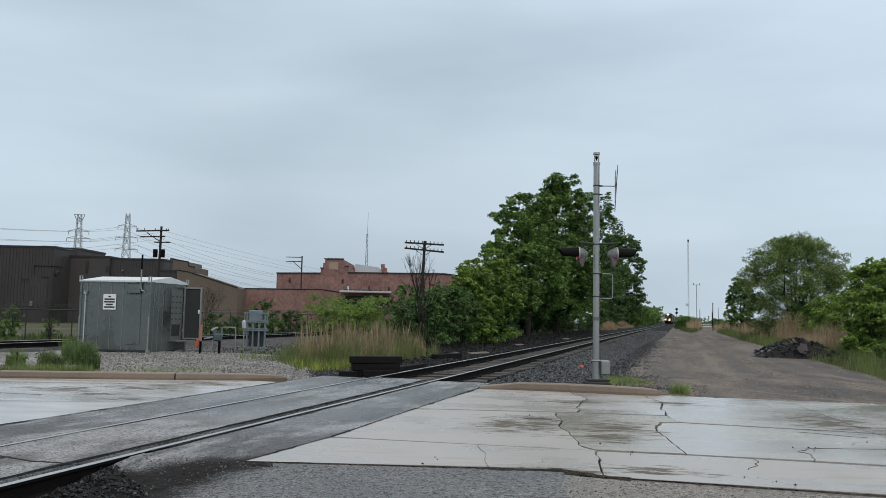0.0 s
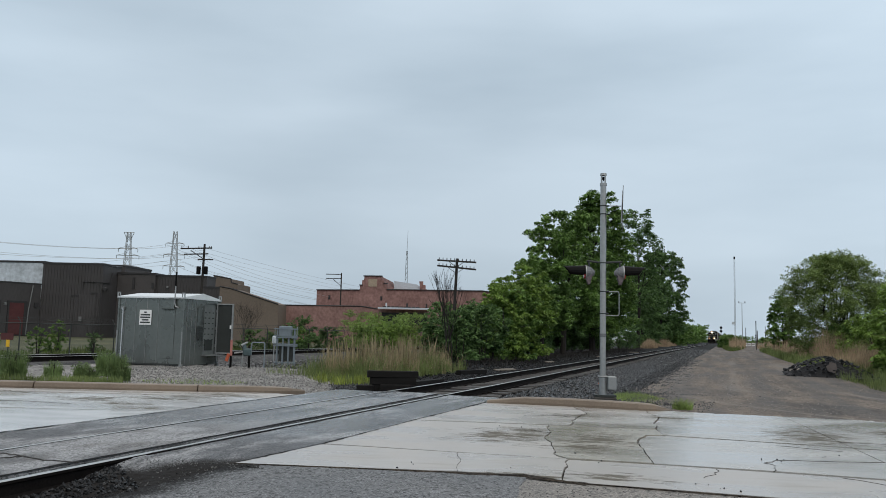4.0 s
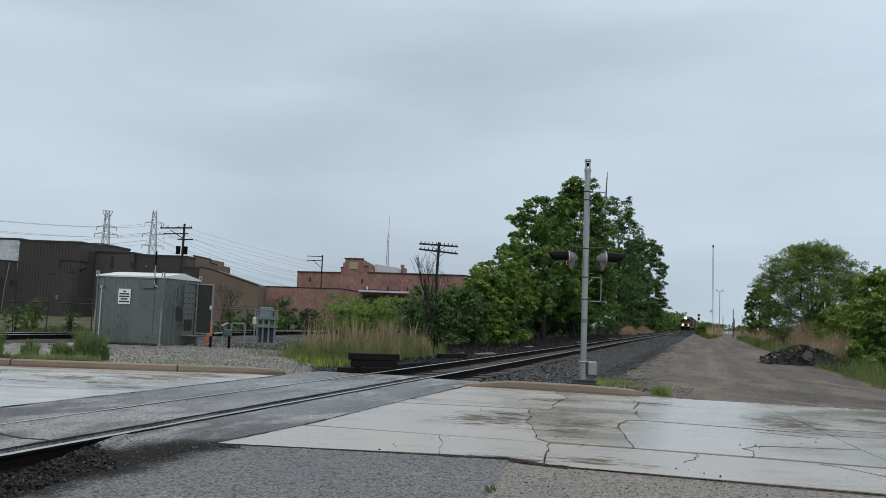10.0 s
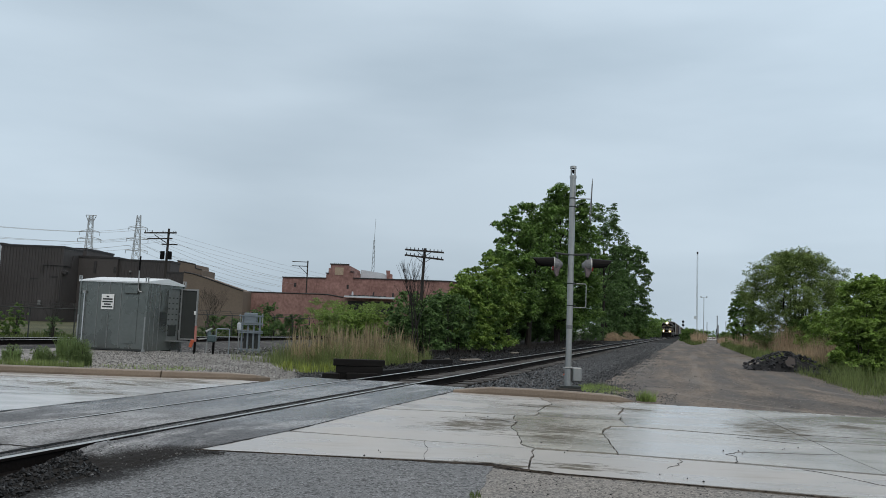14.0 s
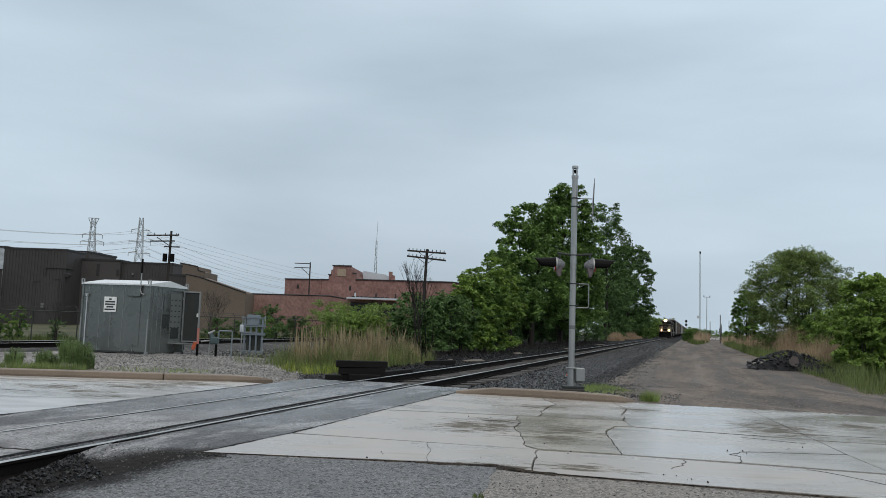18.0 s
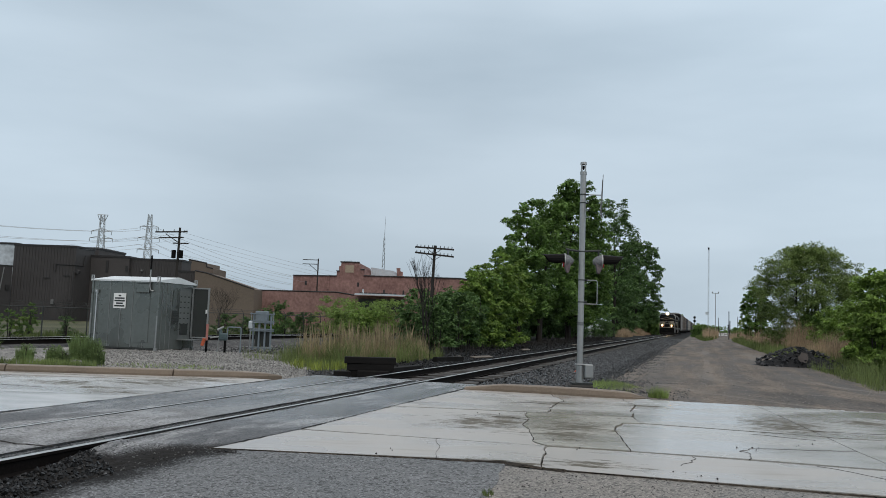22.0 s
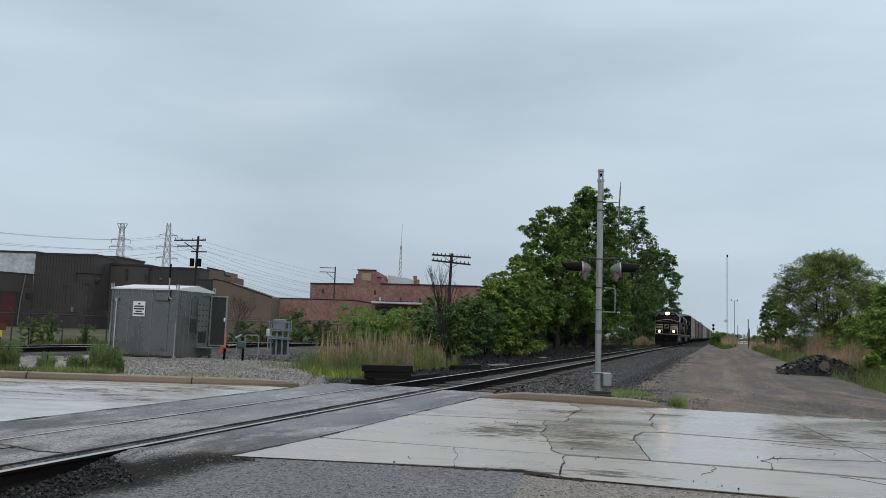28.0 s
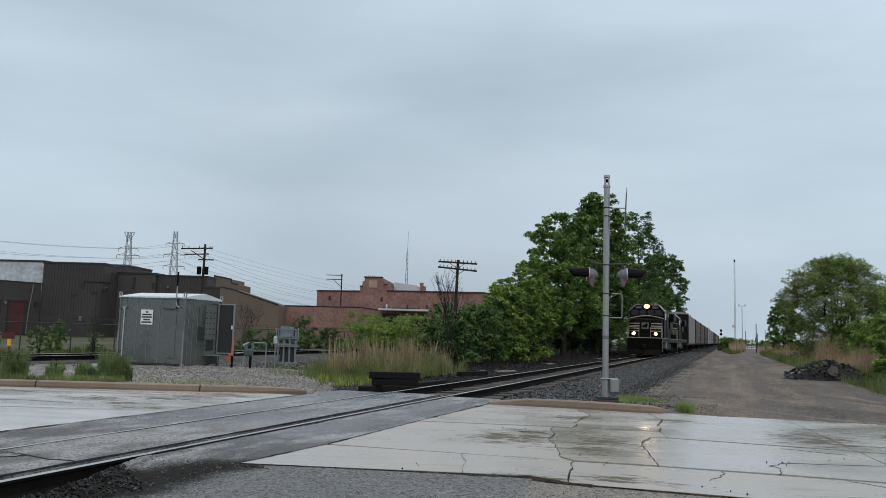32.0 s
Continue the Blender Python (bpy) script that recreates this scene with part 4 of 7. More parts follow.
def ragged(name, line, w, label, low=-0.009, material=DIRT):
    """A ragged strip along a paving joint: dirt, broken edge or a painted edge shadow."""
    rg = random.Random(7)
    pts = []
    for (x0, y0), (x1, y1) in zip(line, line[1:]):
        n = max(2, int(math.hypot(x1 - x0, y1 - y0) / 0.06))
        pts += [(x0 + (x1 - x0) * k / n, y0 + (y1 - y0) * k / n) for k in range(n)]
    vs, fs = [], []
    for i, (x, y) in enumerate(pts):
        k = 0.4 + abs(noise.noise(Vector((x * 1.3, y * 1.3, 1)))) * 2
        a, b = w * k * rg.uniform(0.2, 0.7), w * k * rg.uniform(0.3, 1.2)
        (xa, ya), (xb, yb) = pts[max(0, i - 1)], pts[min(len(pts) - 1, i + 1)]
        q = math.hypot(xb - xa, yb - ya)
        nx_, ny_ = -(yb - ya) / q, (xb - xa) / q
        vs += [(x + nx_ * a, y + ny_ * a, 0.003), (x, y, 0.004), (x - nx_ * b, y - ny_ * b, low)]
        if i:
            j = 3 * i
            fs += [(j - 3, j, j + 1, j - 2), (j - 2, j + 1, j + 2, j - 1)]
    raw(name, vs, fs, material, None, label, "dirt", "structure")


# Brown fringe with the slab lip's shadow line painted in.
ragged("edge_dirt_1", [(-2.66, 8.12), (0.42, 8.015), (0.76, 7.72)], 0.035, "brown fringe and painted shadow line along the broken slab edge", material=EDGE_DIRT_SHADE)
ragged("edge_dirt_7", [(-0.35, 8.03), (0.42, 7.99), (0.8, 7.74), (1.05, 7.66)], 0.1, "broken slab corner filled with dark dirt", material=EDGE_DIRT_SHADE)
ragged("edge_dirt_2", [(0.76, 7.72), (3.68, 7.0), (9, 5.76)], 0.018, "thin dark brown line along the near edge of the road", material=EDGE_DIRT_SHADE)
ragged("edge_dirt_3", [(3.6, 15.8), (5.5, 15.4), (7.8, 14.97), (16, 13.2)], 0.34, "gravel and dirt spread over the far edge of the road", material=GRAVEL)
ragged("edge_dirt_4", [(-0.02, 16.5), (1.45, 16.2), (2.6, 15.86), (3.3, 15.78)], 0.04, "silt in the gutter")

ragged("edge_dirt_5", [(-6.62, 8.5), (-5.35, 12.9), (-4.5, 16.0), (-4.2, 17.1)], 0.03, "dark broken joint between asphalt and concrete", 0.004)
ragged("edge_dirt_6", [(-2.62, 8.15), (-2.03, 9.78), (-1.18, 12.82), (-0.05, 16.6)], 0.03, "dark broken joint between asphalt and concrete", 0.004)

# asphalt panels of the crossing, between flangeways
crossing = thing("crossing_panels", label="dark wet asphalt infill of the level crossing", category="crossing", kind="structure")
for u0, u1, s0, s1, ztop in ((-1.97, -0.83, -1.0, 17.4, -0.004), (-0.68, 0.60, -8.0, 17.5, 0.005), (0.83, 2.05, 7.1, 17.3, -0.002)):
    st = [s0 + (s1 - s0) * i / 24 for i in range(25)]
    sweep("asphalt_panel", [(u0, -0.25), (u0, ztop - 0.01), (u0 + 0.03, ztop), (u1 - 0.03, ztop), (u1, ztop - 0.012), (u1, -0.25)], st, SHOULDER if u0 > 0.8 else ASPHALT_X, crossing, True, 0.006)

for u0, u1 in ((0.602, 0.735), (0.77, 0.828), (-0.735, -0.682)):
    st = [7.0 + 10.3 * i / 20 for i in range(21)]
    sweep("flangeway", [(u0, -0.2), (u0, -0.06), (u1, -0.06), (u1, -0.2)], st, TIMBER, crossing)

# Ragged near-black strips that widen the dark lines beside the rails.
for u0, u1, s0, s1 in ((0.525, 0.601, -8, 17.4), (0.829, 0.90, 7.2, 17.2), (-0.681, -0.63, -8, 17.4)):
    st = [s0 + (s1 - s0) * i / 120 for i in range(121)]
    vs, fs = [], []
    inner = u0 > 0 and u1 < 0.7 or u0 > 1.5
    for i, s in enumerate(st):
        w = (u1 - u0) * (0.45 + 0.9 * abs(noise.noise(Vector((s * 1.1, u0 * 9, 0)))))
        a_, b_ = (u1 - w, u1) if inner else (u0, u0 + w)
        vs += [tuple(at(s, a_, 0.010)), tuple(at(s, b_, 0.009))]
        if i:
            fs.append((2 * i - 2, 2 * i - 1, 2 * i + 1, 2 * i))
    raw("tar_strip", vs, fs, DIRT, crossing)


for pts, w in (([(-5.25, 8.2), (-5.07, 8.14), (-4.86, 8.04), (-4.51, 7.86), (-4.21, 7.82), (-4.13, 7.8)], 0.016), ([(-4.86, 8.04), (-4.95, 7.9), (-5.1, 7.85)], 0.01)):
    crack(pts, w, 0.008, crossing)


def shoulder_z(s, u):
    fall = min(1, max(0, (7.0 + 0.15 * noise.noise(Vector((u * 2, 1, 0))) - s) / 1.3))
    side = min(1, max(0, (3.0 + (7.4 - s) * -0.05 - u + 0.3 * noise.noise(Vector((s * 2, 5, 0)))) / 0.7))
    rough = noise.noise(Vector((u * 5, s * 5, 0))) + 0.7 * noise.noise(Vector((u * 14, s * 14, 2)))
    return -0.004 - 0.17 * fall * side ** 0.7 - 0.045 * (1 - side) + 0.03 * fall * rough + 0.004 * noise.noise(Vector((u * 22, s * 22, 7)))


vs, fs, nu, ns = [], [], 100, 130
for j in range(ns + 1):
    for i in range(nu + 1):
        s, u = 3.0 + 4.12 * j / ns, 0.83 + 3.6 * i / nu
        vs.append(tuple(at(s, u, shoulder_z(s, u))))
for j in range(ns):
    for i in range(nu):
        k = j * (nu + 1) + i
        fs.append((k, k + 1, k + nu + 2, k + nu + 1))
raw("crumbled_shoulder", vs, fs, SHOULDER, None, "crumbling asphalt edge sloping into black dirt and ballast", "asphalt shoulder", "structure")


def rough_line(a, b, amount, step=0.09):
    """Points from a towards b along a broken edge."""
    n = max(2, int(math.hypot(b[0] - a[0], b[1] - a[1]) / step))
    out = []
    for k in range(n):
        x, y = a[0] + (b[0] - a[0]) * k / n, a[1] + (b[1] - a[1]) * k / n
        d = amount * (noise.noise(Vector((x * 1.5, y * 1.5, 4))) + 0.7 * noise.noise(Vector((x * 6, y * 6, 9)))) * min(1, 4 * k / n)
        out.append((x + d, y))
    return out


# paving before the camera
bm = prism(rough_line((-2.67, 7.9), (-3.05, 6.5), 0.12) + rough_line((-3.05, 6.5), (-3.6, 3.5), 0.18) + [(-3.6, 3.5), (-6, -3), (-9, -12), (0.0, -12)] + rough_line((0.1, 4.0), (0.16, 6.18), 0.035) + rough_line((0.16, 6.18), (0.41, 7.93), 0.05) + [(0.41, 7.93), (-0.7, 8.16), (-2.6, 8.1)], -0.3, -0.007)
tagged(part("parking_asphalt", bm, ASPHALT, None), "coarse grey worn asphalt with exposed stones", "asphalt", "", "structure")
bm = prism([(0.0, 4.0), (-0.1, -12), (40, -12), (40, -1.1), (16, 4.15), (3.68, 6.98), (0.76, 7.70), (0.4, 7.86), (0.04, 6.18)], -0.3, -0.012)
tagged(part("old_pavement", bm, OLD_PAVE, None), "pale brown worn pavement with grit", "pavement", "", "structure")


def kerb(name, line, label, heights=None):
    """A kerb with a rounded face along a line of (x, y); its back lies to the left of the line."""
    vs, fs, n = [], [], 6
    for i, (x, y) in enumerate(line):
        a, b = line[max(0, i - 1)], line[min(len(line) - 1, i + 1)]
        t = Vector((b[0] - a[0], b[1] - a[1])).normalized()
        back = Vector((-t.y, t.x))
        h = heights[i] if heights else 0.14
        for o, z in ((0, -0.12), (0.0, h * 0.3), (0.03, h * 0.85), (0.07, h), (0.2, h + 0.004), (0.22, -0.12)):
            vs.append((x + back.x * o, y + back.y * o, z))
    tops = []
    for i in range(len(line) - 1):
        for j in range(n - 1):
            (tops if j in (2, 3) else fs).append((i * n + j, i * n + j + 1, (i + 1) * n + j + 1, (i + 1) * n + j))
    fs += [tuple(range(n)), tuple(range((len(line) - 1) * n, len(line) * n))[::-1]]
    k = raw(name, vs, fs, KERB, None, label, "kerb", "structure")
    raw("kerb_top", vs, tops, KERB_TOP, k)
    return k


kerb("kerb_left", [(-30, 15.05), (-20, 15.87), (-12, 16.55), (-9.95, 16.74), (-9.93, 16.742)], "rust-stained concrete kerb below weeds")
kerb("kerb_middle", [(-9.9, 16.745), (-8.2, 16.89), (-6.41, 17.05), (-6.39, 17.052)], "rust-stained concrete kerb")
kerb("kerb_corner", [(-6.36, 17.055), (-5.02, 17.37), (-4.45, 17.75), (-4.25, 18.15)], "rust-stained concrete kerb ending at the track", (0.14, 0.13, 0.09, 0.03))
kerb("kerb_right", [(-0.05, 16.45), (0.7, 16.32), (1.45, 16.15), (2.3, 15.9), (2.9, 15.72), (3.25, 15.72), (3.55, 15.95)], "rust-stained concrete kerb before the signal mast", (0.05, 0.14, 0.15, 0.15, 0.14, 0.12, 0.03))

# ---- rails ----
RAIL_SIDE = [(-0.07, -0.172), (0.07, -0.172), (0.07, -0.158), (0.012, -0.14), (0.012, -0.045), (0.036, -0.032), (0.036, -0.006), (-0.036, -0.006), (-0.036, -0.032), (-0.012, -0.045), (-0.012, -0.14), (-0.07, -0.158)]
HEAD = [(-0.031, -0.006), (0.031, -0.006), (0.027, 0.0), (-0.027, 0.0)]


def rail(u, z, s0, s1):
    r = thing("rail", label="steel rail with a bright worn head", category="rail", kind="structure")
    st = stations(s0, s1, 1.5)
    sweep("rail_web", [(u + a, z + b) for a, b in RAIL_SIDE], st, STEEL, r, True)
    sweep("rail_head", [(u + a, z + b) for a, b in HEAD], st, RAILTOP, r, True)


for u in (-0.7525, 0.7525):
    rail(u, 0.002, -25, 800)
    rail(u - 16.7, 0.24, -60, 500)

# ---- train ----
SPEED, S_END = 10.2, 73.0
TRAIN = []
HEADLAMP = glow("headlamp", (1.0, 0.72, 0.38), 220.0)
DITCHLAMP = glow("ditch_lamp", (1.0, 0.62, 0.28), 130.0)
# Dim orange emission that imitates the glare halo round the lit lamps.
LAMP_HALO = glow("painted_lamp_halo", (1.0, 0.50, 0.18), 2.2)
LOCO_GLASS = mat("cab_glass", (0.012, 0.013, 0.014), 0.12, 0.0, var=0.1, bump=0.0, spec=0.3)
LOCO_GREY = mat("faded_grey_trim", (0.17, 0.172, 0.17), 0.55, var=0.2, scale=2)
CAB_ROOF = mat("pale_cab_roof", (0.27, 0.265, 0.25), 0.5, var=0.4, scale=2)
STRIPE = mat("off_white_stripe", (0.36, 0.32, 0.25), 0.5, var=0.2, scale=3)
TRUCK = mat("sooty_truck", (0.013, 0.011, 0.010), 0.85, 0.0, var=0.4, spec=0.12)
RACK = mat("galvanised_rack_panel", (0.27, 0.262, 0.252), 0.6, 0.2, var=0.22, scale=0.6, fine=5, rand=0.5)
RACK_RUST = mat("rust_brown_rack", (0.15, 0.125, 0.108), 0.75, 0.1, var=0.3, scale=0.7, rand=0.4)
RACK_NAVY = mat("dark_blue_grey_rack", (0.085, 0.095, 0.11), 0.65, 0.1, var=0.3, scale=0.7, rand=0.4)
RACK_PALE = mat("pale_rack_panel", (0.34, 0.33, 0.318), 0.55, 0.1, var=0.2, scale=0.6, fine=5, rand=0.4)
RACK_ROOF = mat("rack_roof", (0.30, 0.30, 0.295), 0.55, 0.3, var=0.2)


def bogie(parent, y, axles, gap):
    """A truck: side frames, bolster and wheel sets."""
    bm = bmesh.new()
    half = gap * (axles - 1) / 2
    for x in (-1.05, 1.05):
        box(bm, x, y, 0.62, 0.16, half * 2 + 1.0, 0.26, None, 0.04)
        for k in range(axles):
            box(bm, x, y - half + gap * k, 0.5, 0.24, 0.36, 0.4, None, 0.05)
    box(bm, 0, y, 0.68, 2.2, 0.5, 0.22)
    t = part("truck", bm, TRUCK, parent)
    for k in range(axles):
        bm = bmesh.new()
        for x in (-0.76, 0.76):
            tube(bm, (x - 0.065, y - half + gap * k, 0.5), (x + 0.065, y - half + gap * k, 0.5), 0.5, 0.48, 20)
        tube(bm, (-0.8, y - half + gap * k, 0.5), (0.8, y - half + gap * k, 0.5), 0.09, 0.09, 8)
        part("wheel_set", bm, STEEL, t)


def locomotive(lights, label):
    t = thing("locomotive", label=label, category="locomotive", group="train vehicles")
    part("underframe", box(boxed(0, 11.2, 1.42, 3.0, 21.4, 0.34, None, 0.03), 0, 11.2, 1.64, 3.1, 21.6, 0.08), BLACK, t)
    bm = wall_outline([(-1.45, 0.28), (1.45, 0.28), (1.5, 0.6), (1.5, 1.62), (-1.5, 1.62), (-1.5, 0.6)], 0.12, 0.3)
    pilot = part("pilot", bm, BLACK, t)
    bm = bmesh.new()
    for sx in (-1, 1):
        vs = [bm.verts.new(p) for p in ((0, -0.35, 0.16), (sx * 1.4, 0.1, 0.16), (sx * 1.4, 0.1, 0.62), (0, -0.22, 0.62), (0, 0.15, 0.16), (0, 0.15, 0.62))]
        bm.faces.new((vs[0], vs[1], vs[2], vs[3]))
        bm.faces.new((vs[0], vs[4], vs[1]))
        bm.faces.new((vs[3], vs[2], vs[5]))
    part("snow_plough", bm, TRUCK, pilot)
    part("coupler", box(boxed(0, -0.3, 0.9, 0.3, 0.9, 0.34, None, 0.06), 0, -0.7, 0.9, 0.42, 0.22, 0.42, None, 0.06), STEEL, t)
    for sx in (-1, 1):
        bm = bmesh.new()
        for k in range(4):
            box(bm, sx * 1.28, 0.5, 0.5 + 0.3 * k, 0.5, 0.5, 0.05)
        part("step_well", bm, LOCO_GREY, t)
        part("grab_rail", pipe([(sx * 1.5, 0.3, 0.45), (sx * 1.5, 0.3, 2.6)], 0.025), STRIPE, t)
    # nose with sloped sides and brow
    bm = bmesh.new()
    low = [(-1.45, 1.05, 1.68), (-1.0, 0.55, 1.68), (1.0, 0.55, 1.68), (1.45, 1.05, 1.68), (1.45, 2.6, 1.68), (-1.45, 2.6, 1.68)]
    top = [(-1.4, 1.3, 3.22), (-0.9, 0.82, 3.32), (0.9, 0.82, 3.32), (1.4, 1.3, 3.22), (1.45, 2.6, 3.55), (-1.45, 2.6, 3.55)]
    a, b = [bm.verts.new(p) for p in low], [bm.verts.new(p) for p in top]
    bm.faces.new(b)
    bm.faces.new(a[::-1])
    for i in range(6):
        bm.faces.new((a[i], a[(i + 1) % 6], b[(i + 1) % 6], b[i]))
    bmesh.ops.recalc_face_normals(bm, faces=bm.faces)
    bmesh.ops.bevel(bm, geom=list(bm.edges), offset=0.07, segments=2, affect="EDGES")
    nose = part("nose", bm, BLACK, t)
    part("nose_door", boxed(0, 0.66, 2.4, 0.62, 0.05, 1.3, Matrix.Rotation(radians(-9.5), 4, "X"), 0.02), BLACK, nose)
    lean_back = Matrix.Rotation(radians(-9.5), 4, "X")
    part("emblem_panel", boxed(0, 0.625, 2.72, 0.62, 0.03, 0.6, lean_back, 0.01), mat("dull_nose_panel", (0.11, 0.105, 0.095), 0.5, var=0.3), nose, "pale panel on the nose")
    part("emblem", wall_outline([(-0.22, 2.38), (-0.13, 2.38), (-0.08, 2.56), (0.08, 2.56), (0.13, 2.38), (0.22, 2.38), (0.17, 2.64), (0.24, 2.84), (0.12, 2.98), (-0.02, 2.8), (-0.24, 2.74)], 0.585, 0.03), BLACK, nose, "dark emblem shape")
    for k in range(4):
        z = 2.26 + 0.225 * k
        y = 0.55 + (z - 1.68) * 0.165
        for sx in (-1, 1):
            part("stripe", boxed(sx * 0.74, y - 0.035, z, 0.46, 0.03, 0.085), STRIPE, nose)
            part("corner_stripe", boxed(sx * 1.2, y + 0.2, z, 0.62, 0.025, 0.085, Matrix.Rotation(sx * radians(46), 4, "Z")), STRIPE, nose)
    # cab
    bm = bmesh.new()
    low = [(-1.55, 2.1, 1.68), (1.55, 2.1, 1.68), (1.55, 5.0, 1.68), (-1.55, 5.0, 1.68)]
    mid = [(-1.55, 2.2, 4.05), (1.55, 2.2, 4.05), (1.55, 5.0, 4.05), (-1.55, 5.0, 4.05)]
    top = [(-1.0, 2.4, 4.62), (1.0, 2.4, 4.62), (1.0, 5.0, 4.62), (-1.0, 5.0, 4.62)]
    rings = [[bm.verts.new(p) for p in r] for r in (low, mid, top)]
    for p, q in zip(rings, rings[1:]):
        for i in range(4):
            bm.faces.new((p[i], p[(i + 1) % 4], q[(i + 1) % 4], q[i]))
    bm.faces.new(rings[2])
    bm.faces.new(rings[0][::-1])
    bmesh.ops.recalc_face_normals(bm, faces=bm.faces)
    cab = part("cab", bm, BLACK, t)
    bm = bmesh.new()
    for sx in (-1, 1):
        box(bm, sx * 1.3, 3.5, 4.38, 0.82, 3.1, 0.05, Matrix.Rotation(sx * radians(46), 4, "Y"))
    box(bm, 0, 3.6, 4.66, 2.1, 2.9, 0.06)
    part("cab_roof", bm, CAB_ROOF, cab)
    for x, w in ((-1.08, 0.72), (-0.36, 0.6), (0.36, 0.6), (1.08, 0.72)):
        part("windscreen_pane", boxed(x, 2.155, 3.95, w - 0.06, 0.04, 0.5, Matrix.Rotation(radians(-2.4), 4, "X")), LOCO_GLASS, cab)
    part("windscreen_frame", boxed(0, 2.2, 4.23, 3.0, 0.08, 0.06), BLACK, cab)
    for y in (2.9, 3.9):
        for sx in (-1, 1):
            part("side_window", boxed(sx * 1.56, y, 3.65, 0.03, 0.75, 0.6), LOCO_GLASS, cab)
    part("side_door", boxed(1.57, 4.65, 2.7, 0.04, 0.6, 1.8), BLACK, cab)
    part("headlight_housing", boxed(0, 2.3, 4.52, 0.8, 0.36, 0.34, None, 0.04), BLACK, cab)
    for sx in (-1, 1):
        part("number_board", boxed(sx * 0.75, 2.32, 4.44, 0.55, 0.1, 0.2), LOCO_GREY, cab)
        part("headlight", tubed((sx * 0.13, 2.09, 4.52), (sx * 0.13, 2.16, 4.52), 0.1, 0.1, 16), HEADLAMP if lights else LOCO_GLASS, cab, "lit warm white headlight" if lights else "unlit headlight")
        part("ditch_light_housing", boxed(sx * 0.95, 0.35, 2.02, 0.34, 0.3, 0.34, None, 0.04), BLACK, t)
        part("ditch_light", tubed((sx * 0.95, 0.14, 2.02), (sx * 0.95, 0.2, 2.02), 0.075, 0.075, 16), DITCHLAMP if lights else LOCO_GLASS, t, "lit warm white ditch light" if lights else "unlit ditch light")
    hood_side = [cab]
    if lights:
        # Added glowing discs behind the lamps stand in for their glare.
        for sx in (-1, 1):
            part("ditch_reflector", tubed((sx * 0.95, 0.18, 2.02), (sx * 0.95, 0.22, 2.02), 0.15, 0.15, 18), LAMP_HALO, t, "glowing amber disc standing for the ditch light's glare")
        part("headlight_reflector", tubed((0, 2.11, 4.52), (0, 2.15, 4.52), 0.21, 0.21, 18), LAMP_HALO, cab, "glowing amber disc standing for the headlight's glare")
    bm = bmesh.new()
    pts = [(-1.5 + 0.25 * k, 2.08 - 0.0 * k, 3.42 + 0.24 * math.sin(math.pi * k / 12)) for k in range(13)]
    part("brow_line", pipe(pts, 0.04, 5, bm), STRIPE, cab, "pale curved line below the windscreen")
    for k, (y, w) in enumerate(((5.6, 0.8), (8.2, 0.9))):
        part("side_number", boxed(1.47, y, 3.9, 0.03, w, 0.34), STRIPE, hood_side[0], "pale marking plate")
    part("horn", pipe([(0.4, 3.2, 4.7), (0.4, 3.2, 4.85), (0.4, 2.8, 4.85)], 0.06), LOCO_GREY, cab)
    part("front_sill_stripe", boxed(0, 0.08, 1.66, 2.9, 0.03, 0.06), STRIPE, t)
    part("front_handrail", pipe([(-1.45, 0.2, 1.65), (-1.45, 0.2, 2.6), (-0.5, 0.2, 2.6), (-0.5, 0.2, 1.65)], 0.02), STRIPE, t)
    part("front_handrail", pipe([(1.45, 0.2, 1.65), (1.45, 0.2, 2.6), (0.5, 0.2, 2.6), (0.5, 0.2, 1.65)], 0.02), STRIPE, t)
    # long hood
    hood = part("hood", box(boxed(0, 12.4, 2.95, 2.0, 14.6, 2.55, None, 0.1), 0, 7.0, 3.02, 2.9, 4.2, 2.75, None, 0.1), BLACK, t)
    part("radiator", box(boxed(0, 18.6, 3.9, 3.05, 4.4, 0.8, None, 0.12), 0, 18.6, 3.2, 2.3, 4.2, 0.9), BLACK, hood)
    part("inverter_cabinet", boxed(1.2, 6.1, 2.9, 0.5, 2.2, 2.3, None, 0.04), BLACK, hood)
    for k in range(5):
        part("hood_door", boxed(0.965, 9.2 + 1.5 * k, 2.6, 0.03, 1.3, 1.5, None, 0.01), BLACK, hood)
    part("louvre", boxed(1.46, 6.1, 3.4, 0.03, 1.6, 0.7), TRUCK, hood)
    part("side_marking", boxed(1.27, 8.2, 3.55, 0.03, 1.5, 0.5), STRIPE, hood, "pale lettering block")
    part("exhaust_stack", boxed(0, 12.5, 4.15, 0.7, 1.0, 0.3, None, 0.04), TRUCK, hood)
    for sx in (-1, 1):
        bm = pipe([(sx * 1.5, 5.2, 2.62), (sx * 1.5, 21.3, 2.62)], 0.022)
        for k in range(9):
            tube(bm, (sx * 1.5, 5.2 + 2 * k, 1.66), (sx * 1.5, 5.2 + 2 * k, 2.62), 0.02, 0.02, 6)
        part("side_railing", bm, TRUCK, t)
        part("sill_stripe", boxed(sx * 1.56, 11.3, 1.62, 0.02, 21.2, 0.045), STRIPE, t)
    part("bell", tube(tubed((0.7, 3.0, 4.72), (0.7, 3.0, 4.9), 0.13, 0.05, 12), (0.7, 3.0, 4.9), (0.7, 3.0, 4.95), 0.03, 0.03, 8), LOCO_GREY, cab)
    part("fuel_tank", boxed(0, 11.2, 0.85, 2.7, 6.4, 0.85, None, 0.15), BLACK, t)
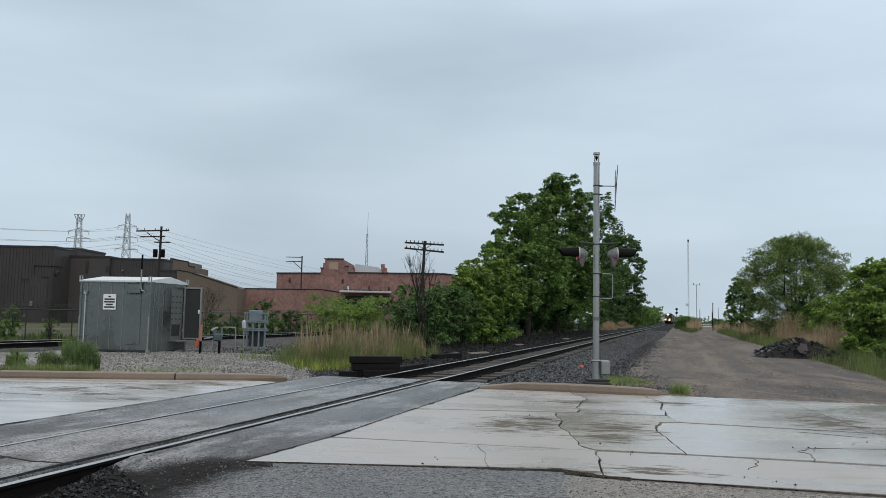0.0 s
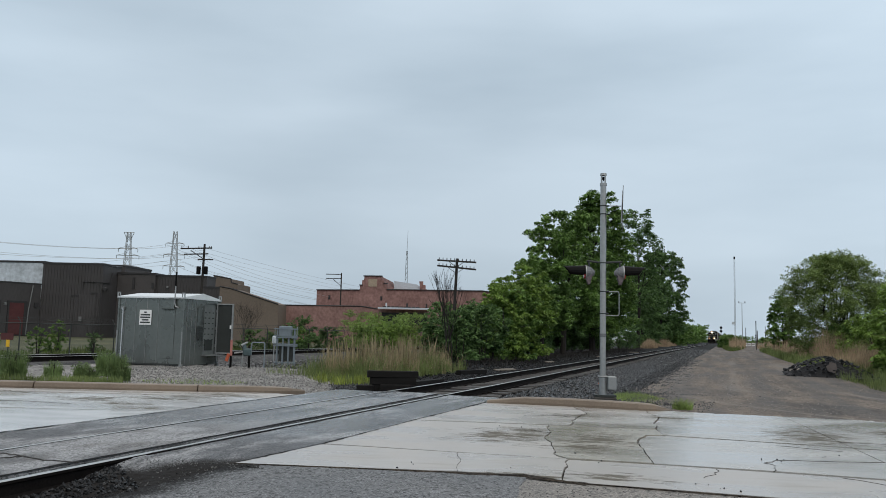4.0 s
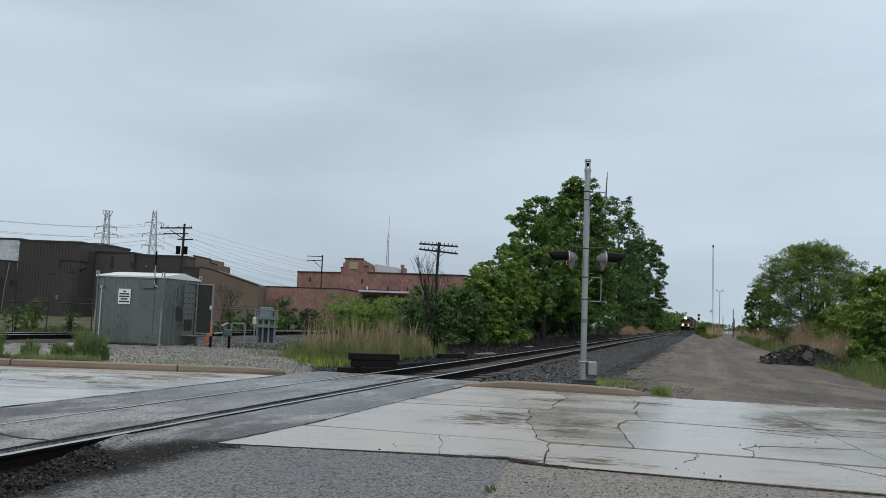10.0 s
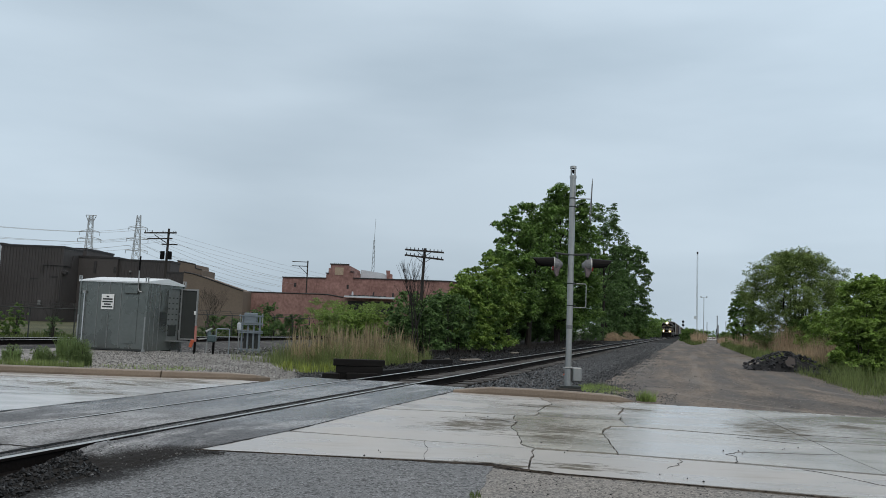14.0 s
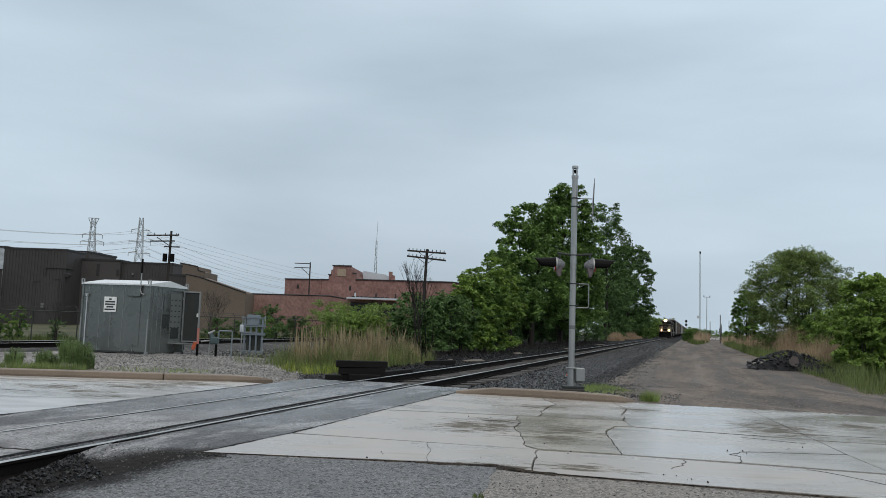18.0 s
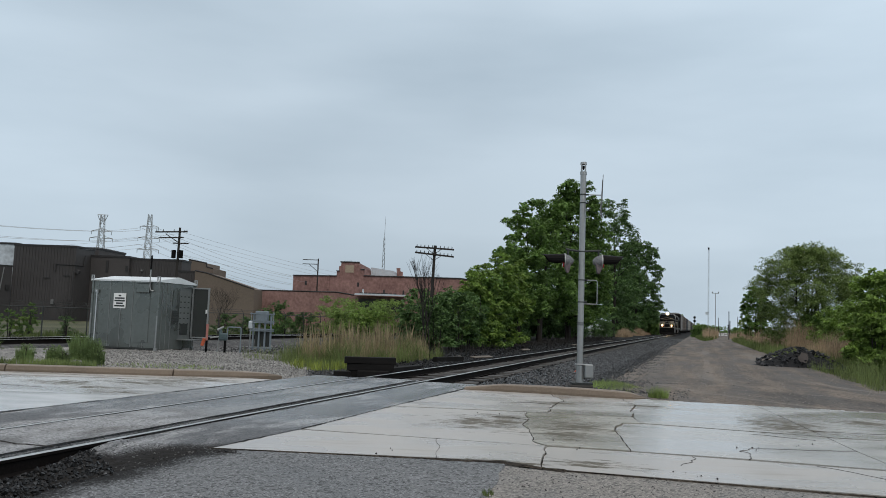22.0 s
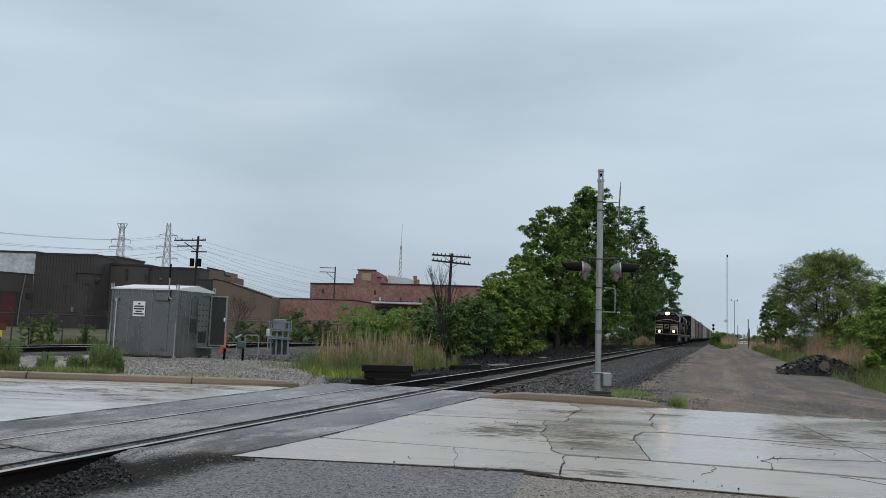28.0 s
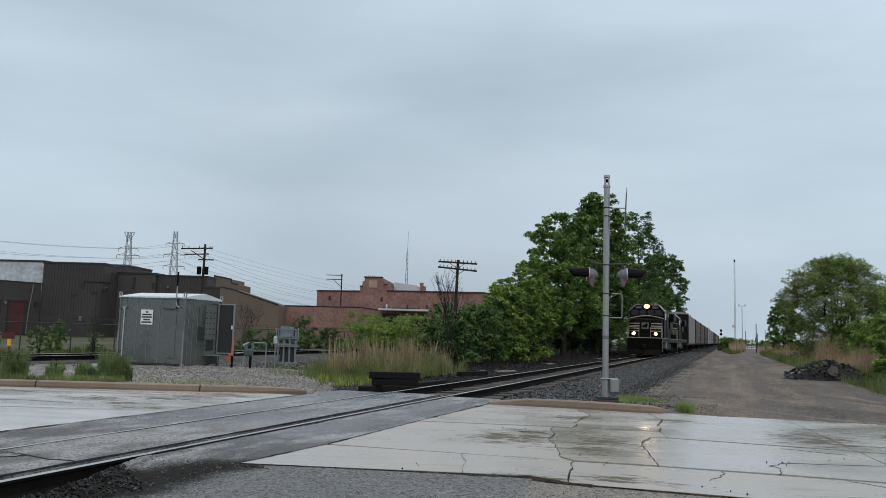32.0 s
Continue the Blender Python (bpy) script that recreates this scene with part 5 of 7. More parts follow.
    part("battery_box", boxed(1.35, 5.9, 1.05, 0.3, 1.6, 0.7, None, 0.03), LOCO_GREY, t, "pale grey side box")
    bogie(t, 4.2, 3, 1.85)
    bogie(t, 18.2, 3, 1.85)
    return t


def autorack(side, label):
    t = thing("autorack_car", label=label, category="railcar", group="train vehicles")
    part("underframe", box(boxed(0, 13.7, 1.05, 2.7, 27.0, 0.35), 0, 13.7, 0.75, 0.9, 24, 0.4), TRUCK, t)
    part("inner_wall", boxed(0, 13.7, 3.2, 2.86, 26.2, 4.1), TRUCK, t)
    first = {}
    for sx in (-1, 1):
        for k in range(12):
            m = pose(sx * 1.47, 0.95 + 2.125 * k, 0)
            if not first:
                bm = boxed(0, 1.04, 3.25, 0.06, 2.02, 4.0, None, 0.02)
                for z in (1.75, 2.75, 3.75, 4.7):
                    box(bm, 0, 1.04, z, 0.11, 1.98, 0.09)
                first["p"] = part("side_panel", bm, side, t)
                first["p"].matrix_basis = m
                first["r"] = part("post", boxed(0, 0, 3.2, 0.12, 0.09, 4.3), side, t)
                first["r"].matrix_basis = m
            else:
                again(first["p"], m)
                again(first["r"], m)
    bm = wall_outline([(-1.53, 5.2), (-1.15, 5.62), (-0.4, 5.76), (0.4, 5.76), (1.15, 5.62), (1.53, 5.2)], 0.7, 26)
    part("roof", bm, RACK_ROOF, t)
    for y in (1.1, 26.3):
        bm = boxed(0, y, 3.3, 3.08, 1.3, 4.2, None, 0.03)
        for k in range(5):
            box(bm, -1.2 + 0.6 * k, y, 3.3, 0.06, 1.4, 4.1)
        part("end_door", bm, TRUCK, t, "dark clamshell end door")
    part("ladder", pipe([(1.5, 0.75, 1.2), (1.5, 0.75, 5.2)], 0.03), LOCO_GREY, t)
    for y in (0.1, 27.3):
        part("coupler", boxed(0, y, 0.9, 0.3, 1.0, 0.3, None, 0.05), STEEL, t)
    bogie(t, 3.2, 2, 1.8)
    bogie(t, 24.2, 2, 1.8)
    return t


lead = locomotive(True, "black diesel locomotive with pale stripes and lit lamps")
second = locomotive(False, "second black diesel locomotive coupled behind the first")
TRAIN += [(lead, 0.0), (second, 22.6)]
grey = autorack(RACK, "tall grey ribbed autorack freight car")
rust = autorack(RACK_RUST, "tall weathered brown autorack freight car")
navy = autorack(RACK_NAVY, "tall dark blue-grey autorack freight car")
pale = autorack(RACK_PALE, "tall pale grey autorack freight car")
back, built = 48.5, {"g": grey, "r": rust, "n": navy, "p": pale}
fresh = set(built)
for k, kind in enumerate("grrnppgrngpgrp"):
    ob = built[kind] if kind in fresh else copy_thing(built[kind], Matrix())
    fresh.discard(kind)
    TRAIN.append((ob, back))
    back += 27.9


def motions():
    for ob, behind in TRAIN:
        rows = []
        for k in range(9):
            s = S_END + SPEED * (32 - 4 * k) + behind
            p = at(s, 0, 0.002)
            rows.append((4.0 * k, pose(p.x, p.y, p.z, 0, 0, heading(s + 10))))
        walk(ob, rows)


# ---- crossing signal mast ----
DULL_SIGN = mat("weathered_sign_back", (0.16, 0.165, 0.17), 0.55, 0.3, var=0.4, scale=3)
HOUSING = mat("weathered_lamp_housing", (0.15, 0.152, 0.158), 0.5, var=0.6, scale=9, fine=30, spec=0.3)
mast = thing("crossing_signal", 2.48, 17.7, 0.1, label="grey aluminium crossing signal mast with two black-hooded lamps", category="crossing signal")
part("pole", tubed((0, 0, 0.05), (0, 0, 4.72), 0.068, 0.066, 18), GALV, mast)
bm = bmesh.new()
tube(bm, (0, 0, 4.70), (0, 0, 4.76), 0.078, 0.078, 18)
tube(bm, (0, 0, 4.93), (0, 0, 4.98), 0.074, 0.07, 18)
for k in range(4):
    a = k * math.pi / 2 + 0.6
    tube(bm, (0.058 * math.cos(a), 0.058 * math.sin(a), 4.75), (0.058 * math.cos(a), 0.058 * math.sin(a), 4.94), 0.018, 0.018, 6)
part("bell_housing", bm, GALV, mast, "open cast cap round the bell")
part("bell", tube(tubed((0, 0, 4.8), (0, 0, 4.9), 0.012, 0.012), (0, 0, 4.82), (0, 0, 4.89), 0.014, 0.04, 12), BLACK, mast)
for z in (1.82, 2.31, 2.95, 4.05, 4.24):
    part("clamp", tube(tubed((0, 0, z - 0.012), (0, 0, z + 0.012), 0.075, 0.075, 16), (0.06, 0, z), (0.13, 0, z), 0.018, 0.018, 6), DARKGREY, mast)
tilt = Matrix.Rotation(radians(-9.5), 4, "Z") @ Matrix.Rotation(radians(2), 4, "Y")
buck = part("crossbuck", box(boxed(0.412, 0, 4.18, 0.014, 1.14, 0.2, tilt @ Matrix.Rotation(radians(45), 4, "X"), 0.004), 0.43, 0, 4.18, 0.014, 1.14, 0.2, tilt @ Matrix.Rotation(radians(-45), 4, "X"), 0.004), DULL_SIGN, mast, "dull grey backs of the crossbuck boards")
part("bracket", pipe([(0.1, 0, 4.24), (0.4, 0, 4.24)], 0.012), GALV, buck)
part("crossarm", pipe([(-0.36, 0, 2.99), (-0.1, 0, 2.96), (0.1, 0, 2.96), (0.42, 0, 2.98)], 0.024, 8), DARKGREY, mast)
part("wire_guard", pipe([(0.06, 0, 2.31), (0.33, -0.02, 2.31), (0.35, -0.02, 2.27), (0.35, -0.02, 1.81), (0.33, -0.02, 1.78), (0.06, 0, 1.78)], 0.011), GALV, mast, "bent steel rod loop")
for sx, x0 in ((-1, -0.34), (1, 0.40)):
    bm = tubed((x0 - sx * 0.15, 0, 2.72), (x0 - sx * 0.06, 0, 2.73), 0.05, 0.12, 18)
    tube(bm, (x0 - sx * 0.06, 0, 2.73), (x0 + sx * 0.05, 0, 2.74), 0.12, 0.15, 18)
    flash = part("flasher_head", bm, HOUSING, mast, "weathered grey flasher lamp body")
    part("rim", tubed((x0 + sx * 0.03, 0, 2.74), (x0 + sx * 0.055, 0, 2.74), 0.158, 0.158, 20), GALV, flash)
    part("hanger", tubed((x0 - sx * 0.03, 0, 2.84), (x0 - sx * 0.03, 0, 2.98), 0.022, 0.022, 8), DARKGREY, flash)
    bm = bmesh.new()
    rows = 12
    for r_, shrink in ((0.150, 1.0), (0.142, 1.0)):
        ring = []
        for i in range(rows + 1):
            a = radians(-25) + radians(230) * i / rows
            d = 0.50 - 0.34 * abs(i / rows - 0.5)
            p = (math.cos(a) * r_, math.sin(a) * r_)
            ring.append((bm.verts.new((x0 + sx * 0.05, p[0], 2.74 + p[1])), bm.verts.new((x0 + sx * (0.05 + d), p[0] * 0.86, 2.745 + p[1] * 0.78))))
        for i in range(rows):
            bm.faces.new((ring[i][0], ring[i + 1][0], ring[i + 1][1], ring[i][1]))
    part("visor", bm, BLACK, flash, "long black lamp visor")
    part("lens", tubed((x0 + sx * 0.05, 0, 2.72), (x0 + sx * 0.085, 0, 2.72), 0.14, 0.12, 18), RED, flash, "unlit red lens")
    part("lower_shield", wall_outline([(x0 - sx * 0.10, 2.70), (x0 + sx * 0.05, 2.70), (x0 + sx * 0.03, 2.56), (x0 - sx * 0.01, 2.46), (x0 - sx * 0.05, 2.47)][::sx], -0.09, 0.18), PINKGREY, flash, "pale pinkish grey lower shield")
part("label_band", tubed((0, 0, 1.30), (0, 0, 1.38), 0.071, 0.071, 18), DULL_SIGN, mast, "scuffed grey label band")
part("base_casting", box(tubed((0, 0, 0.04), (0, 0, 0.46), 0.085, 0.08, 16), 0, 0, 0.44, 0.2, 0.2, 0.03, None, 0.01), GALV, mast)
part("junction_box", boxed(0.19, -0.02, 0.3, 0.19, 0.2, 0.3, None, 0.02), GALV, mast)
part("foot_plate", boxed(0.04, 0, 0.03, 0.46, 0.4, 0.04), DARKGREY, mast)
part("foundation", boxed(0.02, 0, -0.12, 0.5, 0.5, 0.24, None, 0.02), CRACK, mast)

# ---- equipment hut ----
hut = thing("equipment_hut", -11.94, 28.85, 0.13, -9.9, "grey metal railway equipment hut with an open side door", "equipment hut")
part("skid", boxed(-0.9, 0, -0.14, 0.15, 2.4, 0.16), DARKGREY, hut)
part("skid", boxed(0.9, 0, -0.14, 0.15, 2.4, 0.16), DARKGREY, hut)
W, L_, H = 1.30, 1.24, 2.38
walls = part("front_wall", boxed(0, -L_ + 0.03, -0.09 + H / 2, W * 2, 0.06, H), HUTSTEEL, hut)
part("back_wall", boxed(0, L_ - 0.03, -0.09 + H / 2, W * 2, 0.06, H), HUTSTEEL, hut)
part("left_wall", boxed(-W + 0.03, 0, -0.09 + H / 2, 0.06, L_ * 2 - 0.13, H), HUTSTEEL, hut)
bm = bmesh.new()
box(bm, W - 0.03, -0.50, -0.09 + H / 2, 0.06, 1.36, H)
box(bm, W - 0.03, 1.14, -0.09 + H / 2, 0.06, 0.08, H)
box(bm, W - 0.03, 0.64, 0.08, 0.06, 0.92, 0.34)
box(bm, W - 0.03, 0.64, 2.22, 0.06, 0.92, 0.14)
side = part("side_wall", bm, HUTSTEEL, hut)
part("floor_plate", boxed(0, 0, -0.06, W * 2 - 0.13, L_ * 2 - 0.13, 0.05), DARKGREY, hut)
for k in range(5):
    x = -W + 0.24 + k * 0.455
    part("seam", boxed(x, -L_ - 0.004, -0.09 + H / 2, 0.012, 0.02, H - 0.06), GALV, walls)
for k in range(3):
    part("seam", boxed(W + 0.004, -1.0 + k * 0.3, -0.09 + H / 2, 0.02, 0.012, H - 0.06), GALV, side)
for x, y in ((-W, -L_), (W, -L_), (W, L_)):
    part("corner_post", boxed(x, y, -0.11 + H / 2, 0.07, 0.07, H + 0.06, None, 0.012), HUTSTEEL, hut)
# Dark strip standing in for the shadowed gap under the hut.
part("sill_rail", boxed(0, -L_ - 0.012, -0.06, W * 2, 0.05, 0.06), DARKGREY, hut)
for x, y in ((-W, -L_), (W, -L_), (W, L_)):
    part("foot", box(boxed(x, y, -0.1, 0.1, 0.1, 0.14), x, y - 0.03, 0.5, 0.045, 0.045, 1.2, None, 0.008), GALV, hut, "pale steel corner foot")
bm = bmesh.new()
prof = [(-L_ - 0.07, 2.27), (-L_ - 0.07, 2.32), (0, 2.50), (L_ + 0.07, 2.32), (L_ + 0.07, 2.27)]
a = [bm.verts.new((-W - 0.05, y, z)) for y, z in prof]
b = [bm.verts.new((W + 0.05, y, z)) for y, z in prof]
bm.faces.new(a)
bm.faces.new(b[::-1])
for i in range(5):
    bm.faces.new((a[i], b[i], b[(i + 1) % 5], a[(i + 1) % 5]))
bmesh.ops.recalc_face_normals(bm, faces=bm.faces)
roof = part("roof", bm, HUTROOF, hut, "pale gable roof sheet")
for x, y in ((-W, -L_ - 0.05), (W, -L_ - 0.05), (W + 0.02, L_)):
    part("lifting_lug", box(box(boxed(x - 0.045, y, 2.36, 0.03, 0.04, 0.22), x + 0.045, y, 2.36, 0.03, 0.04, 0.22), x, y, 2.46, 0.12, 0.04, 0.03), GALV, roof)
sign = part("warning_sign", boxed(-0.12 - 0.07, -L_ - 0.03, 1.58, 0.48, 0.012, 0.53), WHITE, hut, "white sign with unreadable dark lines")
for k, (w, h) in enumerate(((0.1, 0.05), (0.38, 0.05), (0.4, 0.05), (0.26, 0.05), (0.4, 0.05))):
    part("text_bar", boxed(-0.19, -L_ - 0.039, 1.76 - 0.09 * k, w, 0.006, h), DARKGREY, sign)
part("conduit", tube(pipe([(-1.1, -L_ - 0.05, 0.1), (-1.1, -L_ - 0.05, 1.86)], 0.02, 8), (-1.1, -L_ - 0.05, 1.84), (-1.1, -L_ - 0.05, 1.92), 0.05, 0.05, 8), METALROOF, hut, "pale vertical conduit")
part("meter_cap", boxed(-1.1, -L_ - 0.05, 1.9, 0.13, 0.09, 0.09, None, 0.01), GALV, hut)
part("vent_hood", box(boxed(0.72, -L_ - 0.06, 2.05, 0.5, 0.1, 0.34, None, 0.02), 0.72, -L_ - 0.07, 2.23, 0.56, 0.14, 0.03), HUTSTEEL, hut)
part("service_panel", boxed(0.72, -L_ - 0.012, 1.0, 0.52, 0.02, 1.7, None, 0.006), HUTSTEEL, hut)
part("antenna_pipe", pipe([(1.12, -L_ - 0.05, 1.95), (1.02, -L_ - 0.08, 1.98), (0.98, -L_ - 0.08, 2.1), (0.98, -L_ - 0.08, 2.72)], 0.022, 8), GALV, hut)
part("antenna", tubed((0.98, -L_ - 0.08, 2.70), (0.99, -L_ - 0.08, 3.2), 0.034, 0.03, 10), BLACK, hut, "black whip antenna tube")
part("louvre_frame", boxed(W + 0.012, -0.1, 1.05, 0.02, 0.4, 0.5), DARKGREY, side)
for k in range(7):
    part("louvre_slat", boxed(W + 0.026, -0.1, 0.84 + 0.07 * k, 0.03, 0.32, 0.012, Matrix.Rotation(radians(30), 4, "Y")), HUTSTEEL, side)
part("upper_louvre", boxed(W + 0.012, -0.1, 1.75, 0.02, 0.4, 0.6), HUTSTEEL, side)
# the open leaf stands out from the side wall
leaf = part("door_leaf", boxed(W + 0.36, 1.08, 1.24, 0.62, 0.045, 1.86, Matrix.Rotation(radians(9), 4, "Z")), DARKGREY, hut, "open dark-lined metal door leaf")
bm = bmesh.new()
for x, z, w, h in ((0.07, 1.24, 0.05, 1.9), (0.66, 1.24, 0.05, 1.9), (0.365, 2.16, 0.64, 0.05), (0.365, 0.32, 0.64, 0.05)):
    box(bm, W + x, 1.055 + (x - 0.365) * 0.158, z, w, 0.07, h, Matrix.Rotation(radians(9), 4, "Z"))
part("leaf_frame", bm, GALV, leaf)
RACKPANEL = mat("pale_relay_panel", (0.235, 0.25, 0.242), 0.35, 0.5, var=0.15, scale=5)
inner = part("inner_panel", boxed(W - 0.07, 0.64, 1.2, 0.03, 0.9, 1.9), RACKPANEL, hut, "pale perforated relay panel inside the open door")
for k in range(7):
    for q in range(3):
        part("relay_slot", boxed(W - 0.052, 0.36 + 0.27 * q, 0.62 + 0.2 * k, 0.008, 0.1, 0.04), DARKGREY, inner)
part("inner_cabinet", boxed(W - 0.04, 0.62, 0.62, 0.05, 0.5, 0.4, None, 0.01), DARKGREY, hut)
part("door_step", boxed(W + 0.28, 0.55, 0.25, 0.5, 0.95, 0.025), GALV, hut, "pale metal ledge below the door")
part("door_latch", boxed(W + 0.62, 1.05, 1.3, 0.05, 0.05, 0.14), WHITE, leaf)
for z in (0.6, 1.24, 1.9):
    part("hinge", tubed((W + 0.04, 1.0, z - 0.05), (W + 0.04, 1.0, z + 0.05), 0.022, 0.022, 8), GALV, side)

# ---- small trackside equipment ----
TEAL = mat("dark_teal_paint", (0.07, 0.10, 0.105), 0.5, 0.1, var=0.3)
SALMON = mat("faded_salmon", (0.36, 0.15, 0.125), 0.6, var=0.25, scale=6)
RACKGREY = mat("blue_grey_steel", (0.20, 0.235, 0.26), 0.5, 0.3, var=0.2, scale=4)
stake = thing("marker_post", -9.12, 27.5, pad_height(-9.12, 27.5), label="black and faded salmon-pink pipeline marker post", category="marker post")
part("post", boxed(0, 0, 0.2, 0.07, 0.05, 0.44), BLACK, stake)
part("sleeve", boxed(0, 0, 0.7, 0.075, 0.06, 0.56, None, 0.01), SALMON, stake, "faded salmon-pink marker sleeve")
part("orange_cap", boxed(-0.11, -0.03, 0.36, 0.12, 0.06, 0.28, Matrix.Rotation(0.3, 4, "Y"), 0.02), ORANGE, stake, "orange plastic flap")
valve = thing("gas_meter", -8.7, 28.0, pad_height(-8.7, 28.0), label="small grey-green gas meter on black posts", category="gas meter")
part("meter_body", tube(boxed(0, 0, 0.55, 0.28, 0.2, 0.26, None, 0.04), (-0.1, 0, 0.68), (-0.1, 0, 0.8), 0.07, 0.05, 10), TEAL, valve)
part("regulator", tubed((-0.2, 0, 0.78), (0.0, 0, 0.9), 0.06, 0.03, 10), GALV, valve)
part("support_post", tubed((0.08, 0, -0.1), (0.08, 0, 0.46), 0.045, 0.045, 8), BLACK, valve)
part("support_post", tubed((-0.2, 0, -0.1), (-0.14, 0, 0.5), 0.025, 0.025, 8), GALV, valve)
part("inlet_pipe", pipe([(-0.45, -0.05, 0.5), (-0.1, 0, 0.56)], 0.025, 6), GALV, valve)
hoop = thing("pipe_hoop", -8.35, 28.2, pad_height(-8.35, 28.2), label="bent grey steel pipe guard hoop", category="pipe guard")
part("hoop", pipe([(-0.26, 0, 0.45), (-0.26, 0, 0.86), (-0.23, 0, 0.9), (0.19, 0, 0.9), (0.22, 0, 0.86), (0.22, 0, -0.1)], 0.022, 8), RACKGREY, hoop)
rack = thing("relay_rack", -8.1, 31.0, 0.0, -8, "grey metal cable rack with cabinet beside the second track", "relay rack")
for x in (-0.36, -0.12, 0.12, 0.36):
    part("post", boxed(x, 0, 0.72, 0.06, 0.06, 1.44), RACKGREY, rack)
part("upper_cabinet", boxed(-0.04, 0.04, 1.32, 0.5, 0.2, 0.42, None, 0.02), RACKGREY, rack)
for x, z in ((-0.46, 1.46), (0.46, 1.5)):
    part("insulator_post", tubed((x, -0.02, z - 0.5), (x, -0.02, z), 0.02, 0.02, 8), GALV, rack)
part("cabinet_cap", tubed((0, 0.02, 1.48), (0, 0.02, 1.56), 0.05, 0.04, 10), BLACK, rack)
for z in (1.42, 1.14, 1.08, 0.82, 0.76, 0.1):
    part("cross_rail", boxed(0, -0.05, z, 1.0 if z > 0.5 else 0.9, 0.06, 0.045), RACKGREY, rack)
part("back_panel", boxed(0, 0.08, 0.5, 0.62, 0.04, 0.7), DARKGREY, rack)
part("meter_box", boxed(-0.46, -0.06, 0.98, 0.15, 0.14, 0.3, None, 0.03), METALROOF, rack, "small pale grey meter box")
part("conduit", tubed((-0.46, -0.06, -0.05), (-0.46, -0.06, 0.8), 0.025, 0.025, 8), GALV, rack)

# sign with red plate near the second track
flag = thing("trackside_flag", -16.95, 27.0, 0.08, label="small red plate with a yellow tag on a thin post", category="trackside sign")
part("post", tubed((0, 0, -0.1), (0, 0, 0.75), 0.018, 0.018, 6), DARKGREY, flag)
part("red_plate", boxed(-0.05, -0.02, 0.84, 0.46, 0.02, 0.24), REDDOOR, flag)
part("yellow_tag", boxed(0, -0.03, 0.6, 0.12, 0.03, 0.24), YELLOW, flag)

# timbers stacked beside the crossing
stack = thing("tie_stack", -2.55, 20.6, -0.16, 8, "stack of black creosoted crossing timbers", "timber stack")
for x, y, z, L, w, h, a in ((0.03, 0, 0.1, 1.1, 0.26, 0.2, 0), (0.03, 0, 0.29, 1.2, 0.26, 0.18, 3), (0.02, -0.02, 0.47, 1.32, 0.25, 0.17, 5), (-0.68, -0.35, 0.1, 0.42, 0.22, 0.2, -4), (0.1, -0.3, 0.12, 0.8, 0.2, 0.2, 4), (0.95, 1.9, 0.11, 2.3, 0.24, 0.22, 62)):
    part("timber", boxed(x, y, z, L, w, h, Matrix.Rotation(radians(a), 4, "Z"), 0.012), TIMBER, stack)
off = thing("loose_tie", *at(30.5, -2.7, -0.2), 60, "old black tie lying beside the rails", "railway tie")
part("timber", boxed(0, 0, 0.09, 2.0, 0.24, 0.18, None, 0.015), TIMBER, off)
# pale scrap along the rails
SCRAPWOOD = mat("grey_scrap_wood", (0.13, 0.11, 0.09), 0.7, var=0.4, scale=4, stretch=(1, 5, 5))
for s, u, a, L in ((34.5, -2.4, 60, 1.7), (33.2, -3.1, 75, 1.1), (64, -2.5, 50, 0.9), (88, -2.5, 30, 1.2), (47, -3.0, 70, 1.4)):
    sc = thing("scrap_board", *at(s, u, -0.2), a, "weathered grey-brown board lying in the ballast", "scrap", "scrap")
    part("board", boxed(0, 0, 0.06, L, 0.24, 0.05, Matrix.Rotation(0.2, 4, "X"), 0.012), SCRAPWOOD, sc)
bagr = thing("orange_rag", 3.66, 26.7, -0.19, 20, "crumpled orange plastic cover on the ballast", "plastic cover")
bm = bmesh.new()
bmesh.ops.create_icosphere(bm, subdivisions=2, radius=0.13)
for v in bm.verts:
    v.co *= 0.75 + 0.6 * noise.noise(v.co * 9)
    v.co.z = max(-0.02, v.co.z * 0.8 + 0.05)
part("cover", bm, mat("bright_orange_plastic", (0.66, 0.12, 0.05), 0.5, var=0.2, scale=8), bagr)

# ---- heap of broken asphalt ----
heap = thing("rubble_heap", *at(37.4, 10.95, -0.08), -15, "heap of broken black asphalt lumps beside the gravel lane", "rubble heap")
rng = random.Random(5)
bm = bmesh.new()
bmesh.ops.create_grid(bm, x_segments=22, y_segments=14, size=1.0)
for v in bm.verts:
    x, y = v.co.x * 2.1, v.co.y * 1.25
    f = max(0, 1 - (abs(x + 0.1) / 1.95) ** 1.6) * max(0, 1 - (abs(y) / 1.15) ** 1.8)
    v.co = Vector((x, y, 0.95 * f ** 0.95 * (0.85 + 0.5 * noise.noise(Vector((x * 2, y * 2, 3)))) - 0.14))
part("mound", bm, mat("heap_fines", (0.018, 0.018, 0.019), 0.8, var=0.5, scale=6, fine=40, bump=0.8), heap)
ASPH_LUMP = mat("broken_asphalt", (0.024, 0.024, 0.026), 0.55, var=0.4, scale=3, fine=30, bump=0.5, rand=0.6)
lumps = []
for k in range(4):
    bm = bmesh.new()
    bmesh.ops.create_icosphere(bm, subdivisions=1, radius=0.5)
    for v in bm.verts:
        v.co *= 0.75 + 0.7 * noise.noise(v.co * 3 + Vector((k * 7, 0, 0)))
        v.co.z *= 0.45
    lumps.append(bm)
protos = []
